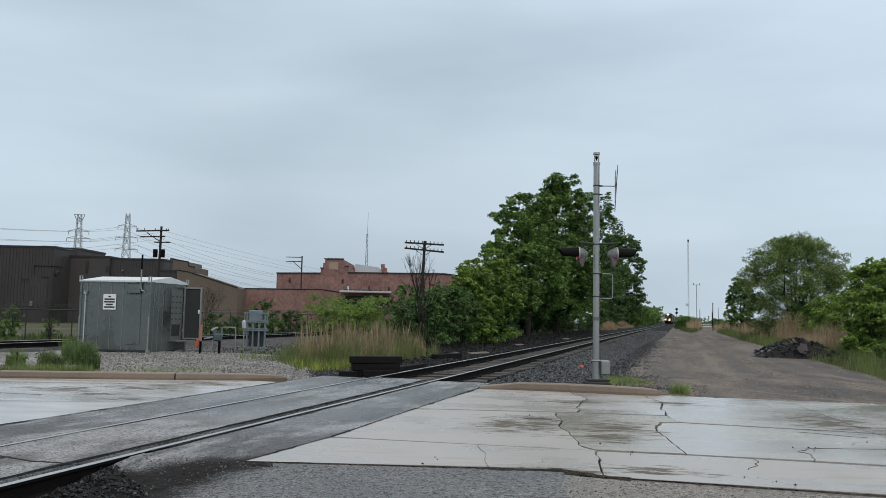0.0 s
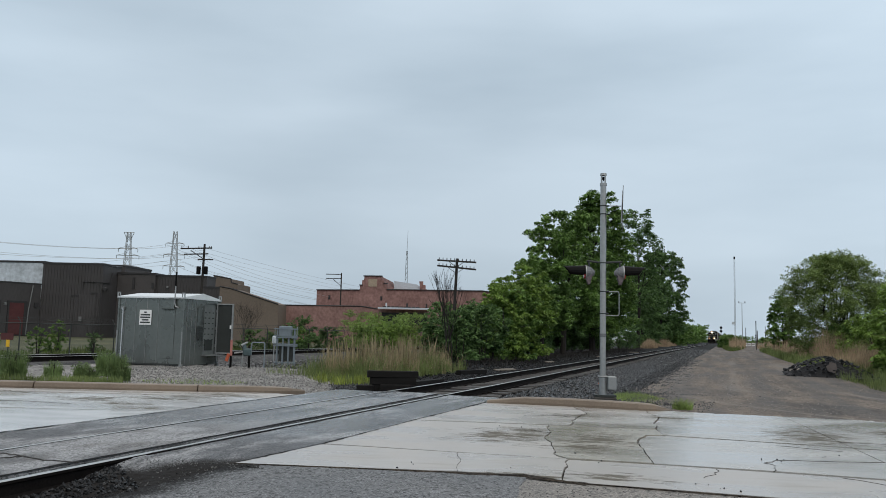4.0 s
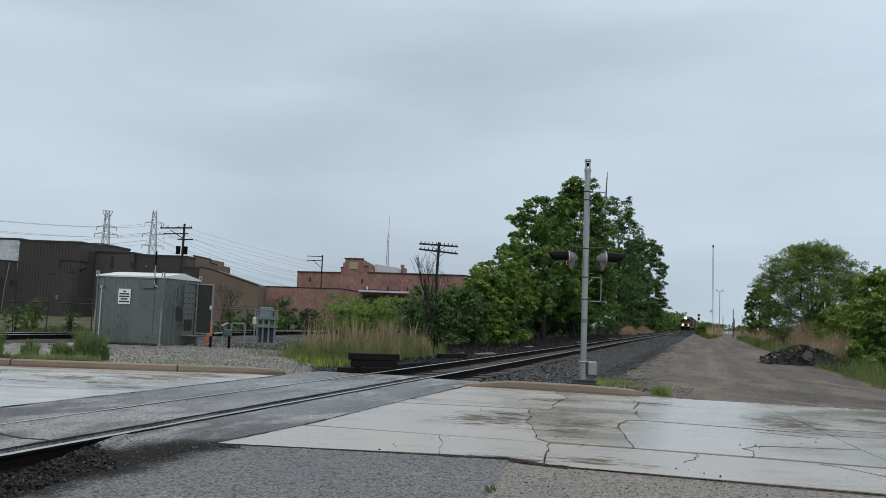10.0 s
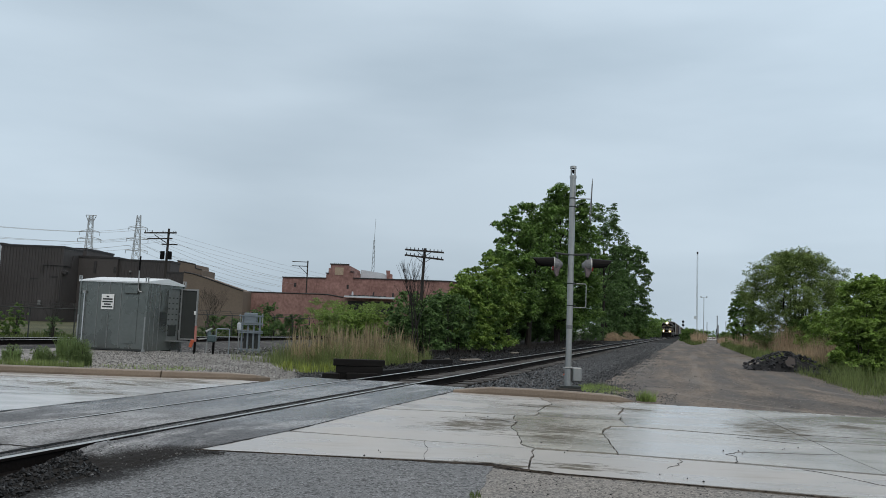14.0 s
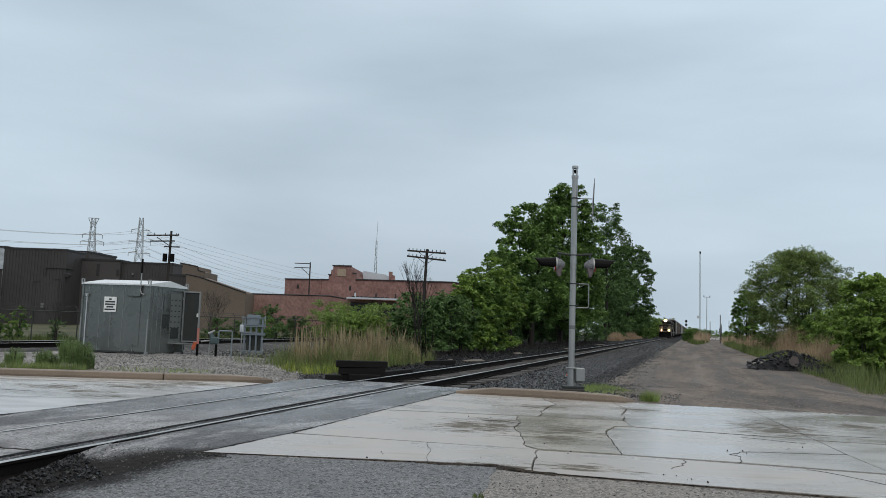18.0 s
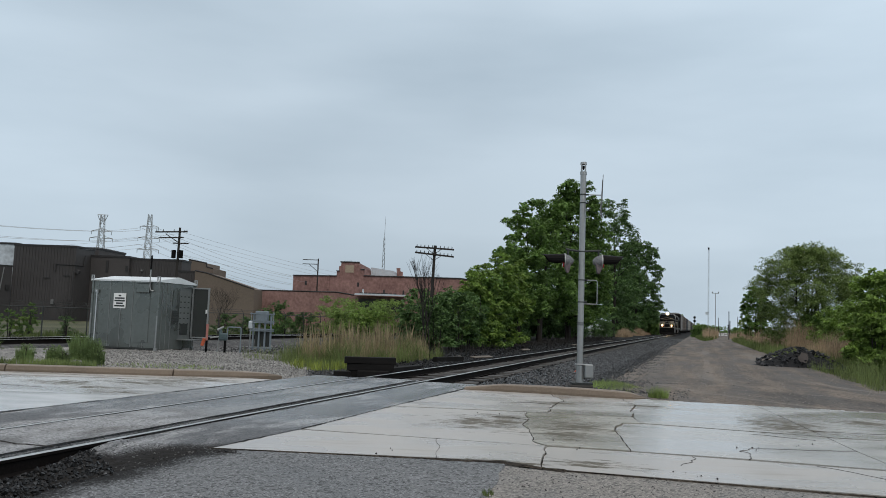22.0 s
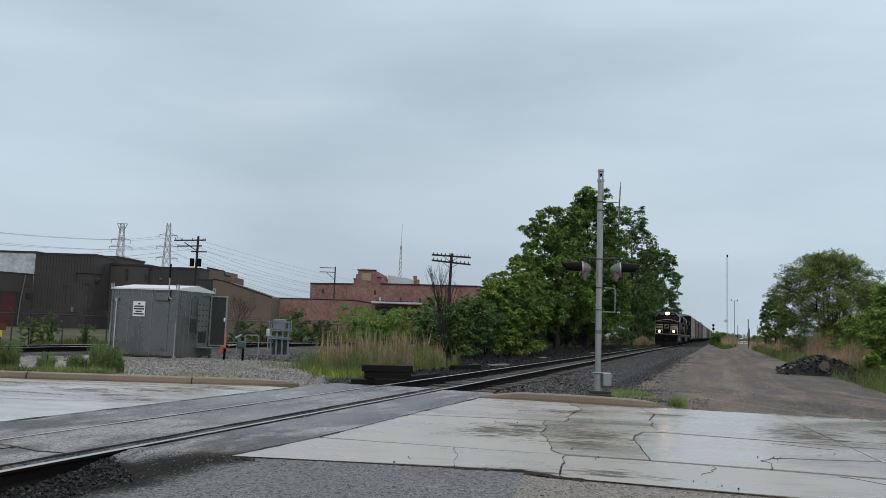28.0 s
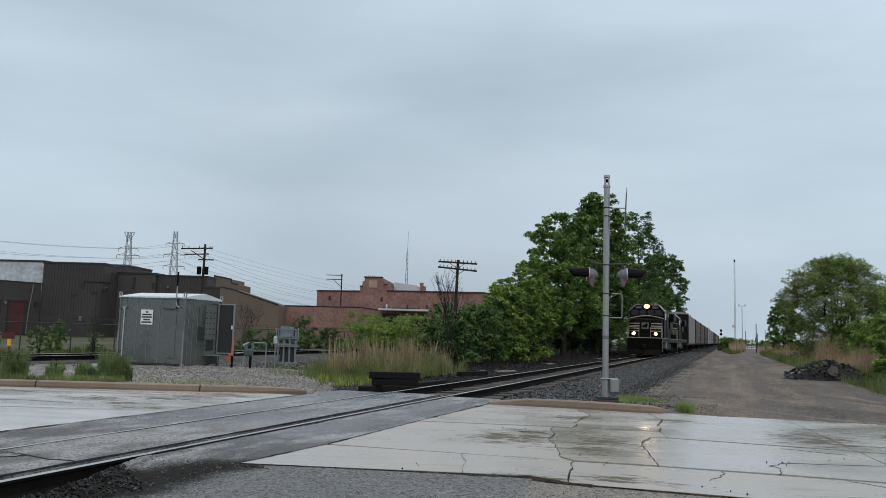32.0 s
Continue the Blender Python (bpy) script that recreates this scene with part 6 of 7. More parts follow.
for k in range(300):
    x, y = rng.uniform(-1.75, 2.0), rng.uniform(-1.2, 0.9)
    f = max(0, 1 - (abs(x + 0.1) / 1.95) ** 1.6) * max(0, 1 - (abs(y) / 1.15) ** 1.8)
    z = 0.88 * f ** 0.95
    s = rng.uniform(0.09, 0.28)
    m = Matrix.LocRotScale((x, y, z), Euler((rng.uniform(-0.8, 0.8), rng.uniform(-0.8, 0.8), rng.uniform(0, 6))), (s, s, s))
    if k < 4:
        ob = part("lump", lumps[k], ASPH_LUMP, heap)
        ob.matrix_basis = m
        protos.append(ob)
    else:
        again(protos[k % 4], m)
PALE_LUMP = mat("pale_concrete_lump", (0.115, 0.097, 0.09), 0.8, var=0.25)
part("concrete_lump", wall_outline([(-0.15, 0.28), (0.13, 0.24), (0.2, 0.44), (0.16, 0.64), (-0.06, 0.69), (-0.1, 0.56), (-0.2, 0.5)], -0.92, 0.12), PALE_LUMP, heap, "pale concrete fragment")
part("asphalt_sheet", boxed(-1.75, -0.5, 0.06, 0.9, 0.4, 0.07, Matrix.Rotation(-0.12, 4, "Y"), 0.02), ASPH_LUMP, heap)
part("asphalt_sheet", boxed(1.35, -1.1, 0.05, 1.3, 0.3, 0.07, None, 0.02), ASPH_LUMP, heap)

# ---- buildings ----


def flat_block(name, x0, x1, y0, depth, top, material, label, coping=0.25, ribs=0):
    b = thing(name, x0, y0, -0.26, 0, label, "building")
    w = x1 - x0
    body = part("wall", boxed(w / 2, depth / 2, (top + 0.26) / 2, w, depth, top + 0.26), material, b)
    if coping:
        part("roof_edge", boxed(w / 2, depth / 2, top + 0.26 + coping / 2, w + 0.16, depth + 0.16, coping), ROOFEDGE, b)
    if ribs:
        first = part("siding_rib", boxed(0, 0, (top + 0.26) / 2, 0.12, 0.07, top + 0.2), material, body)
        first.matrix_basis = pose(0.3, -0.03, 0)
        for k in range(1, int(w / ribs)):
            again(first, pose(0.3 + ribs * k, -0.03, 0))
    return b


mill = flat_block("factory", -58.6, -50.5, 100, 5.0, 9.1, SIDING, "dark brown corrugated metal factory block", ribs=0.41)
part("drain_pipe", pipe([(8.18, 2.4, 8.5), (8.18, 2.0, 7.1), (8.14, -0.12, 7.1), (5.6, -0.12, 7.15), (5.6, -0.12, 6.1)], 0.06), ROOFEDGE, mill)
part("drain_pipe", pipe([(8.0, -0.1, 6.4), (8.0, -0.1, 0.2)], 0.05), ROOFEDGE, mill)
part("wall_lamp", boxed(8.35, 0.3, 6.25, 0.5, 0.5, 0.5, Matrix.Rotation(0.4, 4, "Y"), 0.05), ROOFEDGE, mill)
part("garage_door", boxed(6.0, -0.05, 2.75, 2.9, 0.06, 5.5), SIDING, mill, "tall ribbed sliding door")
for k in range(8):
    part("door_rib", boxed(4.7 + 0.37 * k, -0.1, 2.7, 0.09, 0.05, 5.3), SIDING, mill)
part("door_track", boxed(4.6, -0.12, 5.35, 1.0, 0.1, 0.12), ROOFEDGE, mill)
part("door_track", boxed(7.1, -0.12, 5.7, 0.9, 0.1, 0.12), ROOFEDGE, mill)
part("wall_box", boxed(5.55, -0.18, 2.35, 0.35, 0.25, 0.6, None, 0.03), LOCO_GREY, mill, "small pale meter box")
flat_block("tall_workshop", -58.0, -50.7, 106.5, 8.5, 9.45, SIDING2, "raised rear part of the brown factory")
wing = flat_block("factory_wing", -50.45, -45.3, 104, 10, 8.25, SIDING2, "plain dark brown factory wing with slot windows")
for x, z, h in ((2.25, 7.3, 1.55), (2.25, 5.0, 0.8), (4.9, 7.05, 0.75)):
    part("window_slot", boxed(x, -0.04, z, 0.32, 0.14, h), ROOFEDGE, wing)
hall = flat_block("factory_hall", -45.25, -38.4, 104.5, 3.4, 8.05, SIDING, "brown ribbed metal factory hall", ribs=0.42)
part("wall_lamp", boxed(1.6, -0.2, 6.9, 0.22, 0.3, 0.22, None, 0.03), LOCO_GREY, hall)
part("wall_lamp", boxed(5.2, -0.2, 5.6, 0.22, 0.3, 0.22, None, 0.03), LOCO_GREY, hall)
porch = flat_block("factory_porch", -38.35, -35.4, 102.5, 5.5, 6.5, SIDING, "low dark ribbed porch between the hall and the shed", ribs=0.42)
annex = flat_block("white_annex", -72, -59.6, 102, 9, 9.4, WHITEWALL, "patched white upper wall of the factory annex")
low = thing("low_annex", -58.6, 99.9, -0.26, -118, "low dark brown annex with a dull red door", "building")
part("wall", boxed(8.0, -2.0, 3.3, 16.0, 4.0, 6.6), SIDING, low)
part("roof_edge", boxed(8.0, -2.0, 6.7, 16.1, 4.1, 0.2), ROOFEDGE, low)
part("red_door", boxed(3.1, 0.05, 2.2, 1.9, 0.14, 4.0), REDDOOR, low, "dull red entrance door")
part("door_frame", box(box(boxed(1.95, 0.06, 2.2, 0.4, 0.2, 4.2), 4.15, 0.06, 2.2, 0.2, 0.2, 4.2), 3.05, 0.06, 4.3, 2.5, 0.2, 0.25), ROOFEDGE, low)
part("drain_pipe", pipe([(1.75, 0.2, 0.2), (1.6, 0.2, 3.2), (1.2, 0.2, 6.5)], 0.07), LOCO_GREY, low)
part("window", boxed(5.6, 0.05, 3.6, 1.0, 0.1, 1.7), ROOFEDGE, low)
part("wall_vent", boxed(0.55, 0.1, 4.0, 0.5, 0.2, 0.6), ROOFEDGE, low)
part("wall_lamp", boxed(4.6, 0.12, 4.0, 0.3, 0.25, 0.3, None, 0.03), LOCO_GREY, low)
tan = thing("tan_shed", -35.35, 101, -0.26, 0, "tan-brown stucco shed with a descending parapet", "building")
part("wall", wall_outline([(0, 0), (7.8, 0), (7.8, 4.8), (1.5, 6.7), (0, 6.95)], 0, 5), TANWALL, tan)
part("roof_edge", pipe([(0, -0.03, 6.98), (1.5, -0.03, 6.74), (7.8, -0.03, 4.84)], 0.09, 4), ROOFEDGE, tan)
tan2 = thing("brown_gable", -40.2, 112, -0.26, 0, "brown brick stepped gable behind the factory", "building")
part("wall", wall_outline([(0, 0), (3.6, 0), (3.6, 7.9), (2.65, 8.1), (2.6, 8.65), (0.1, 9.1), (0, 9.1)], 0, 6), TANWALL, tan2)
part("roof_edge", pipe([(0, -0.03, 9.13), (2.6, -0.03, 8.68), (2.65, -0.03, 8.14), (3.6, -0.03, 7.94)], 0.08, 4), ROOFEDGE, tan2)
for x in (1.4, 2.1, 2.9):
    part("window_slot", boxed(x, -0.03, 7.1, 0.3, 0.12, 0.45), ROOFEDGE, tan2)
lowbrick = thing("brick_wing", -28.5, 105, -0.26, 0, "long low weathered red brick wing", "building")
part("wall", wall_outline([(0, 0), (22, 0), (22, 4.0), (19.9, 4.6), (13.2, 4.6), (11.0, 4.9), (0, 4.85)], 0, 9), BRICKWALL, lowbrick)
part("roof_edge", pipe([(0, -0.03, 4.88), (11.0, -0.03, 4.95), (13.2, -0.03, 4.64)], 0.08, 4), ROOFEDGE, lowbrick)
part("loading_canopy", box(boxed(16.8, -0.9, 4.78, 6.6, 2.0, 0.1), 16.8, -1.9, 4.7, 6.6, 0.08, 0.16), METALROOF, lowbrick, "pale metal loading canopy")
part("loading_bay", boxed(16.8, -0.05, 3.4, 6.0, 0.2, 1.6), ROOFEDGE, lowbrick)
for k in range(9):
    part("roof_clutter", boxed(14.2 + 0.55 * k, -0.6, 4.93, 0.42, 0.3, 0.16, Matrix.Rotation(0.2 * (k % 3 - 1), 4, "Z"), 0.03), ROOFEDGE, lowbrick)
for x in (14.2, 17.0, 19.6):
    part("roof_vent", tubed((x, 1.0, 4.7), (x, 1.0, 5.5), 0.16, 0.1, 8), METALROOF if x < 15 else ROOFEDGE, lowbrick)
brick = thing("brick_building", -26.0, 116, -0.26, 0, "old red brick factory with a stepped parapet", "building")
part("wall", wall_outline([(0, 0), (30, 0), (30, 7.2), (24.4, 7.85), (10.4, 7.78), (10.35, 8.6), (9.95, 8.65), (9.9, 9.2), (9.6, 9.25), (9.55, 9.72), (7.0, 9.68), (6.95, 9.15), (6.7, 9.12), (6.65, 8.4), (6.4, 8.35), (6.35, 7.65), (0, 7.55)], 0, 14), BRICKWALL, brick)
for x0, z0, x1, z1 in ((0, 7.57, 6.35, 7.67), (6.9, 9.75, 9.6, 9.78), (10.4, 7.82, 24.4, 7.9), (6.35, 8.4, 6.75, 8.4), (9.9, 8.72, 10.4, 8.72), (24.4, 7.9, 30, 7.25)):
    part("parapet_coping", boxed((x0 + x1) / 2, 0.2, (z0 + z1) / 2, x1 - x0 + 0.1, 0.7, 0.14, Matrix.Rotation(-math.atan2(z1 - z0, x1 - x0), 4, "Y")), ROOFEDGE, brick)
part("name_plaque", boxed(8.25, -0.04, 8.75, 1.25, 0.1, 1.1), mat("stone_plaque", (0.33, 0.27, 0.2), 0.8), brick, "blank pale stone plaque")
for x in (1.9, 9.6):
    part("window_slot", boxed(x, -0.03, 6.5, 0.28, 0.12, 0.6), ROOFEDGE, brick)
part("pilaster", boxed(5.2, -0.06, 6.6, 0.3, 0.14, 1.9), BRICKWALL, brick)
part("roof_monitor", wall_outline([(10.4, 7.7), (15.7, 7.7), (15.3, 8.4), (13.9, 9.15), (10.4, 9.6)], 8, 5), METALROOF, brick, "pale curved metal roof")
part("rear_gable", wall_outline([(14.6, 7.7), (15.9, 7.7), (15.9, 8.3), (15.4, 8.4), (15.4, 9.0), (15.0, 9.1), (15.0, 9.6), (14.4, 9.6)], 7.5, 0.4), BRICKWALL, brick)
for x in (7.4, 7.7, 8.0, 8.3):
    part("roof_finial", pipe([(x, 0.2, 9.7), (x + 0.1, 0.2, 10.0)], 0.03), LOCO_GREY, brick)
far = flat_block("distant_shed", 52, 70, 420, 20, 4.0, METALROOF, "pale distant industrial shed")

# ---- pylons, poles and wires ----


def pylon(x, y, top, half, label, v_top):
    p = thing("transmission_tower", x, y, -0.26, 12, label, "pylon", "pylons")
    bm = bmesh.new()
    levels = 9
    for k in range(levels):
        z0, z1 = top * k / levels, top * (k + 1) / levels
        w0, w1 = half * (1 - 0.72 * k / levels), half * (1 - 0.72 * (k + 1) / levels)
        for sx, sy in ((1, 1), (1, -1), (-1, 1), (-1, -1)):
            tube(bm, (sx * w0, sy * w0, z0), (sx * w1, sy * w1, z1), 0.13, 0.13, 4)
        for s in (-1, 1):
            tube(bm, (-w0, s * w0, z0), (w1, s * w1, z1), 0.08, 0.08, 4)
            tube(bm, (w0, s * w0, z0), (-w1, s * w1, z1), 0.08, 0.08, 4)
            tube(bm, (s * w0, -w0, z0), (s * w1, w1, z1), 0.08, 0.08, 4)
    part("lattice", bm, GALV, p)
    if v_top:
        part("peak", pipe([(-0.4, 0, top - 3.5), (-1.9, 0, top), (1.9, 0, top), (0.4, 0, top - 3.5)], 0.12, 4), GALV, p)
    for z, w in ((top * 0.875, 3.6), (top * 0.76, 4.2), (top * 0.645, 4.2)):
        if v_top and z > top * 0.86:
            z -= 1.6
        bm = pipe([(-w, 0, z - 1.4), (-w, 0, z), (w, 0, z), (w, 0, z - 1.4)], 0.11, 4)
        pipe([(-w, 0, z), (0, 0, z + 1.0), (w, 0, z)], 0.08, 4, bm)
        part("cross_arm", bm, GALV, p)
    return p


pylon(-142, 300, 37.7, 2.3, "distant steel lattice pylon with a flared top", True)
pylon(-131.8, 320, 40.9, 2.4, "distant tall steel lattice pylon", False)


def wire(p, q, sag, r, n=14):
    pts = []
    for i in range(n + 1):
        f = i / n
        pts.append((p[0] + (q[0] - p[0]) * f, p[1] + (q[1] - p[1]) * f, p[2] + (q[2] - p[2]) * f - sag * 4 * f * (1 - f)))
    ob = thing("overhead_wire", label="thin grey overhead power line", category="power line", group="power lines")
    way = Vector((q[0] - p[0], q[1] - p[1], 0)).normalized()
    out = Vector((-way.y, way.x, 0)) * r
    vs, fs = [], []
    for i, c in enumerate(pts):
        c = Vector(c)
        vs += [tuple(c + out), tuple(c + Vector((0, 0, r))), tuple(c - out), tuple(c - Vector((0, 0, r)))]
        if i:
            k = 4 * i
            fs += [(k - 4 + j, k - 4 + (j + 1) % 4, k + (j + 1) % 4, k + j) for j in range(4)]
    raw("strand", vs, fs, GALV, ob)


for w, z0, z1 in ((-3.6, 36.3, 31.0), (3.6, 36.0, 31.0), (-4.2, 33.0, 27.2), (4.2, 30.2, 27.2), (-4, 28.0, 24.2), (4, 25.5, 23.8)):
    wire((-250, 270, z0 + 3), (-142 + w, 300 - w * 0.2, z1), 3.0, 0.05)
    wire((-131.8 + w, 320, z1 + 4), (-40, 420, z1 - 10), 8.0, 0.05)
    wire((-142 + w, 300, z1), (-131.8 + w, 320, z1 + 4), 0.3, 0.05, 4)

up = thing("utility_pole", -35.1, 94, -0.26, label="dark wooden utility pole with cross-arms and transformers", category="utility pole")
part("pole", tubed((-0.1, 0, 0), (0.05, 0, 11.7), 0.2, 0.13, 10), WOODPOLE, up)
part("cross_arm", boxed(-0.9, -0.15, 11.15, 3.9, 0.12, 0.16, Matrix.Rotation(radians(-2), 4, "Y")), WOODPOLE, up)
part("cross_arm", boxed(-0.9, -0.15, 10.45, 3.0, 0.12, 0.14, Matrix.Rotation(radians(-2), 4, "Y")), WOODPOLE, up)
part("cross_arm", boxed(0.3, -0.15, 9.8, 1.9, 0.12, 0.14), WOODPOLE, up)
for x in (-2.7, -1.9, -0.6, 0.7, 0.95):
    part("insulator", tubed((x, -0.15, 11.2), (x, -0.15, 11.45), 0.06, 0.04, 6), LOCO_GREY, up)
for x in (-0.42, 0.45):
    part("transformer", tubed((x, -0.3, 8.0), (x, -0.3, 8.95), 0.26, 0.26, 10), BLACK, up)
part("brace", pipe([(-1.6, -0.15, 10.9), (0, -0.15, 9.9)], 0.05), WOODPOLE, up)
for k, (dz, q) in enumerate(((11.3, (-9, 150, 7.5)), (10.6, (-9, 150, 7.0)), (9.9, (-5, 150, 6.0)), (8.6, (-6, 150, 5.0)), (10.9, (-90, 120, 9.5)), (10.2, (-90, 120, 8.5)))):
    wire((-35 + 0.5 * (k % 3 - 1), 93.8, dz - 0.2), q, 0.8, 0.012)

tp = thing("telegraph_pole", -2.62, 54, -0.26, label="old leaning telegraph pole with two insulator cross-arms", category="telegraph pole")
part("pole", tubed((-0.1, 0, 0), (0.12, 0, 6.75), 0.12, 0.09, 10), WOODPOLE, tp)
for z, tilt in ((6.55, 2.5), (6.12, 5)):
    arm = part("cross_arm", boxed(0.1, -0.13, z, 2.66, 0.1, 0.11, Matrix.Rotation(radians(tilt), 4, "Y")), WOODPOLE, tp)
    for k in range(10):
        x = -1.1 + 0.265 * k
        part("insulator", tubed((x, -0.13, z + 0.03 - (x - 0.1) * math.tan(radians(tilt))), (x, -0.13, z + 0.19 - (x - 0.1) * math.tan(radians(tilt))), 0.035, 0.025, 6), DARKGREY, arm)
    part("brace", pipe([(-0.45, -0.13, z - 0.02), (0.08, -0.13, z - 0.4), (0.6, -0.13, z - 0.05)], 0.02, 5), WOODPOLE, arm)
sp = thing("roof_pole", -21.65, 112, 0, label="weathered pole with two short cross-arms", category="utility pole")
part("pole", tubed((0, 0, -0.3), (0, 0, 9.55), 0.11, 0.09, 8), WOODPOLE, sp)
part("cross_arm", boxed(-1.05, -0.1, 9.35, 2.3, 0.1, 0.1), WOODPOLE, sp)
part("cross_arm", boxed(-1.05, -0.1, 8.75, 2.3, 0.1, 0.1), WOODPOLE, sp)
part("brace", pipe([(-1.2, -0.1, 8.7), (-0.02, -0.1, 7.7)], 0.04), WOODPOLE, sp)

tw = thing("radio_mast", -17.7, 160, -0.26, label="slender grey radio mast behind the brick building", category="radio mast")
bm = bmesh.new()
for sx in (-0.45, 0.45):
    tube(bm, (sx, 0, 0), (sx * 0.25, 0, 18), 0.06, 0.05, 4)
for k in range(18):
    tube(bm, (-0.42 + 0.017 * k, 0, k), (0.42 - 0.017 * k, 0, k + 1), 0.035, 0.035, 4)
part("lattice", bm, GALV, tw)
part("whip", tubed((0, 0, 17.8), (0.1, 0, 22.3), 0.05, 0.03, 5), GALV, tw)
fm = thing("tall_radio_mast", 147.2, 500, -0.26, label="very tall thin guyed radio mast far away", category="radio mast")
bm = bmesh.new()
for sx in (-0.3, 0.3):
    tube(bm, (sx, 0, 0), (sx, 0, 52), 0.1, 0.1, 4)
for k in range(26):
    tube(bm, (-0.3 if k % 2 else 0.3, 0, 2 * k), (0.3 if k % 2 else -0.3, 0, 2 * k + 2), 0.045, 0.045, 4)
part("lattice", bm, GALV, fm)
part("beacon", tubed((0, 0, 51.5), (0, 0, 52.8), 0.5, 0.5, 8), BLACK, fm)
part("dish_arm", boxed(-0.9, 0, 12, 1.8, 0.3, 1.6), METALROOF, fm)
fp = thing("lamp_pole", 78.8, 260, -0.26, label="far grey yard light pole", category="lamp pole")
part("pole", tubed((0, 0, 0), (0, 0, 13.7), 0.13, 0.09, 8), GALV, fp)
part("lamp_arm", boxed(0, 0, 13.5, 1.9, 0.12, 0.12), GALV, fp)
for x in (-0.95, 0.95):
    part("lamp_head", boxed(x, 0, 13.75, 0.22, 0.25, 0.55), LOCO_GREY, fp)
bp_ = thing("dark_post", 41.6, 130, -0.26, label="dark wooden post beside the gravel lane", category="post")
part("pole", tubed((0, 0, 0), (0, 0, 4.6), 0.075, 0.065, 8), WOODPOLE, bp_)
part("cap", tubed((0, 0, 4.6), (0, 0, 4.75), 0.11, 0.07, 8), WOODPOLE, bp_)
for x, y, h in ((47, 190, 4.0), (72, 280, 6.0), (95, 330, 7.5)):
    o = thing("far_post", x * 1.0 + 14, y, -0.26, label="thin far utility pole above the lane", category="utility pole", group="far poles")
    part("pole", tubed((0, 0, 0), (0, 0, h), 0.12, 0.1, 6), WOODPOLE, o)

sg = thing("block_signal", *at(236, 5.0, 0.6), -15, "black two-head railway block signal beside the track", "railway signal")
part("mast", tubed((0, 0, -0.9), (0, 0, 4.2), 0.08, 0.08, 8), LOCO_GREY, sg)
for z in (3.2, 4.2):
    head = part("signal_head", tubed((0, -0.1, z), (0, 0.1, z), 0.36, 0.36, 16), BLACK, sg)
    part("signal_lens", tubed((0, -0.16, z), (0, -0.1, z), 0.14, 0.14, 10), LOCO_GLASS, head)
part("relay_case", boxed(0.3, 0, -0.2, 0.8, 0.7, 1.4, None, 0.05), LOCO_GREY, sg)

copy_thing(sg, pose(*at(420, 19.2, -0.2), 0, 0, -15))
barrier = thing("road_barrier", *at(240, 13.0, -0.26), -20, "white barrier boards with red marks across the far lane", "road barrier")
for k in range(4):
    part("board", boxed(-1.5 + 0.95 * k, 0, 0.5, 0.7, 0.2, 0.9, None, 0.05), WHITE, barrier)
    part("red_mark", boxed(-1.5 + 0.95 * k, -0.11, 0.7, 0.6, 0.02, 0.25), REDDOOR, barrier)

# ---- fence along the second track ----
fence = thing("chain_link_fence", label="weathered chain-link fence with angled top arms", category="fence")
post = None
s_list = [4 + 3.05 * k for k in range(36)]
for s in s_list:
    p = at(s, -24.0, -0.28)
    m = pose(p.x, p.y, p.z, 0, 0, -ANGLE)
    if post is None:
        post = part("fence_post", pipe([(0, 0, 1.72), (-0.2, 0, 1.98)], 0.02, 5, tubed((0, 0, 0), (0, 0, 1.72), 0.032, 0.032, 7)), DARKGREY, fence)
        post.matrix_basis = m
    else:
        again(post, m)
for z in (1.40, 1.55, 1.66):
    part("fence_wire", pipe([at(s_list[0], -24 - (z > 1.42) * 0.12, z), at(s_list[-1], -24 - (z > 1.42) * 0.12, z)], 0.022 if z < 1.42 else 0.008, 4), DARKGREY, fence)
vs, fs = [], []
for k in range(760):
    for way in (-1, 1):
        s0 = 4 + 0.14 * k
        a, b = at(s0, -24.0, -0.25), at(s0 + way * 1.6, -24.0, 1.38)
        n = len(vs)
        vs += [tuple(a - D * 0.003), tuple(a + D * 0.003), tuple(b + D * 0.003), tuple(b - D * 0.003)]
        fs.append((n, n + 1, n + 2, n + 3))
tagged(raw("wire_mesh", vs, fs, DARKGREY, fence), "fine woven wire mesh", "", "", "stuff")

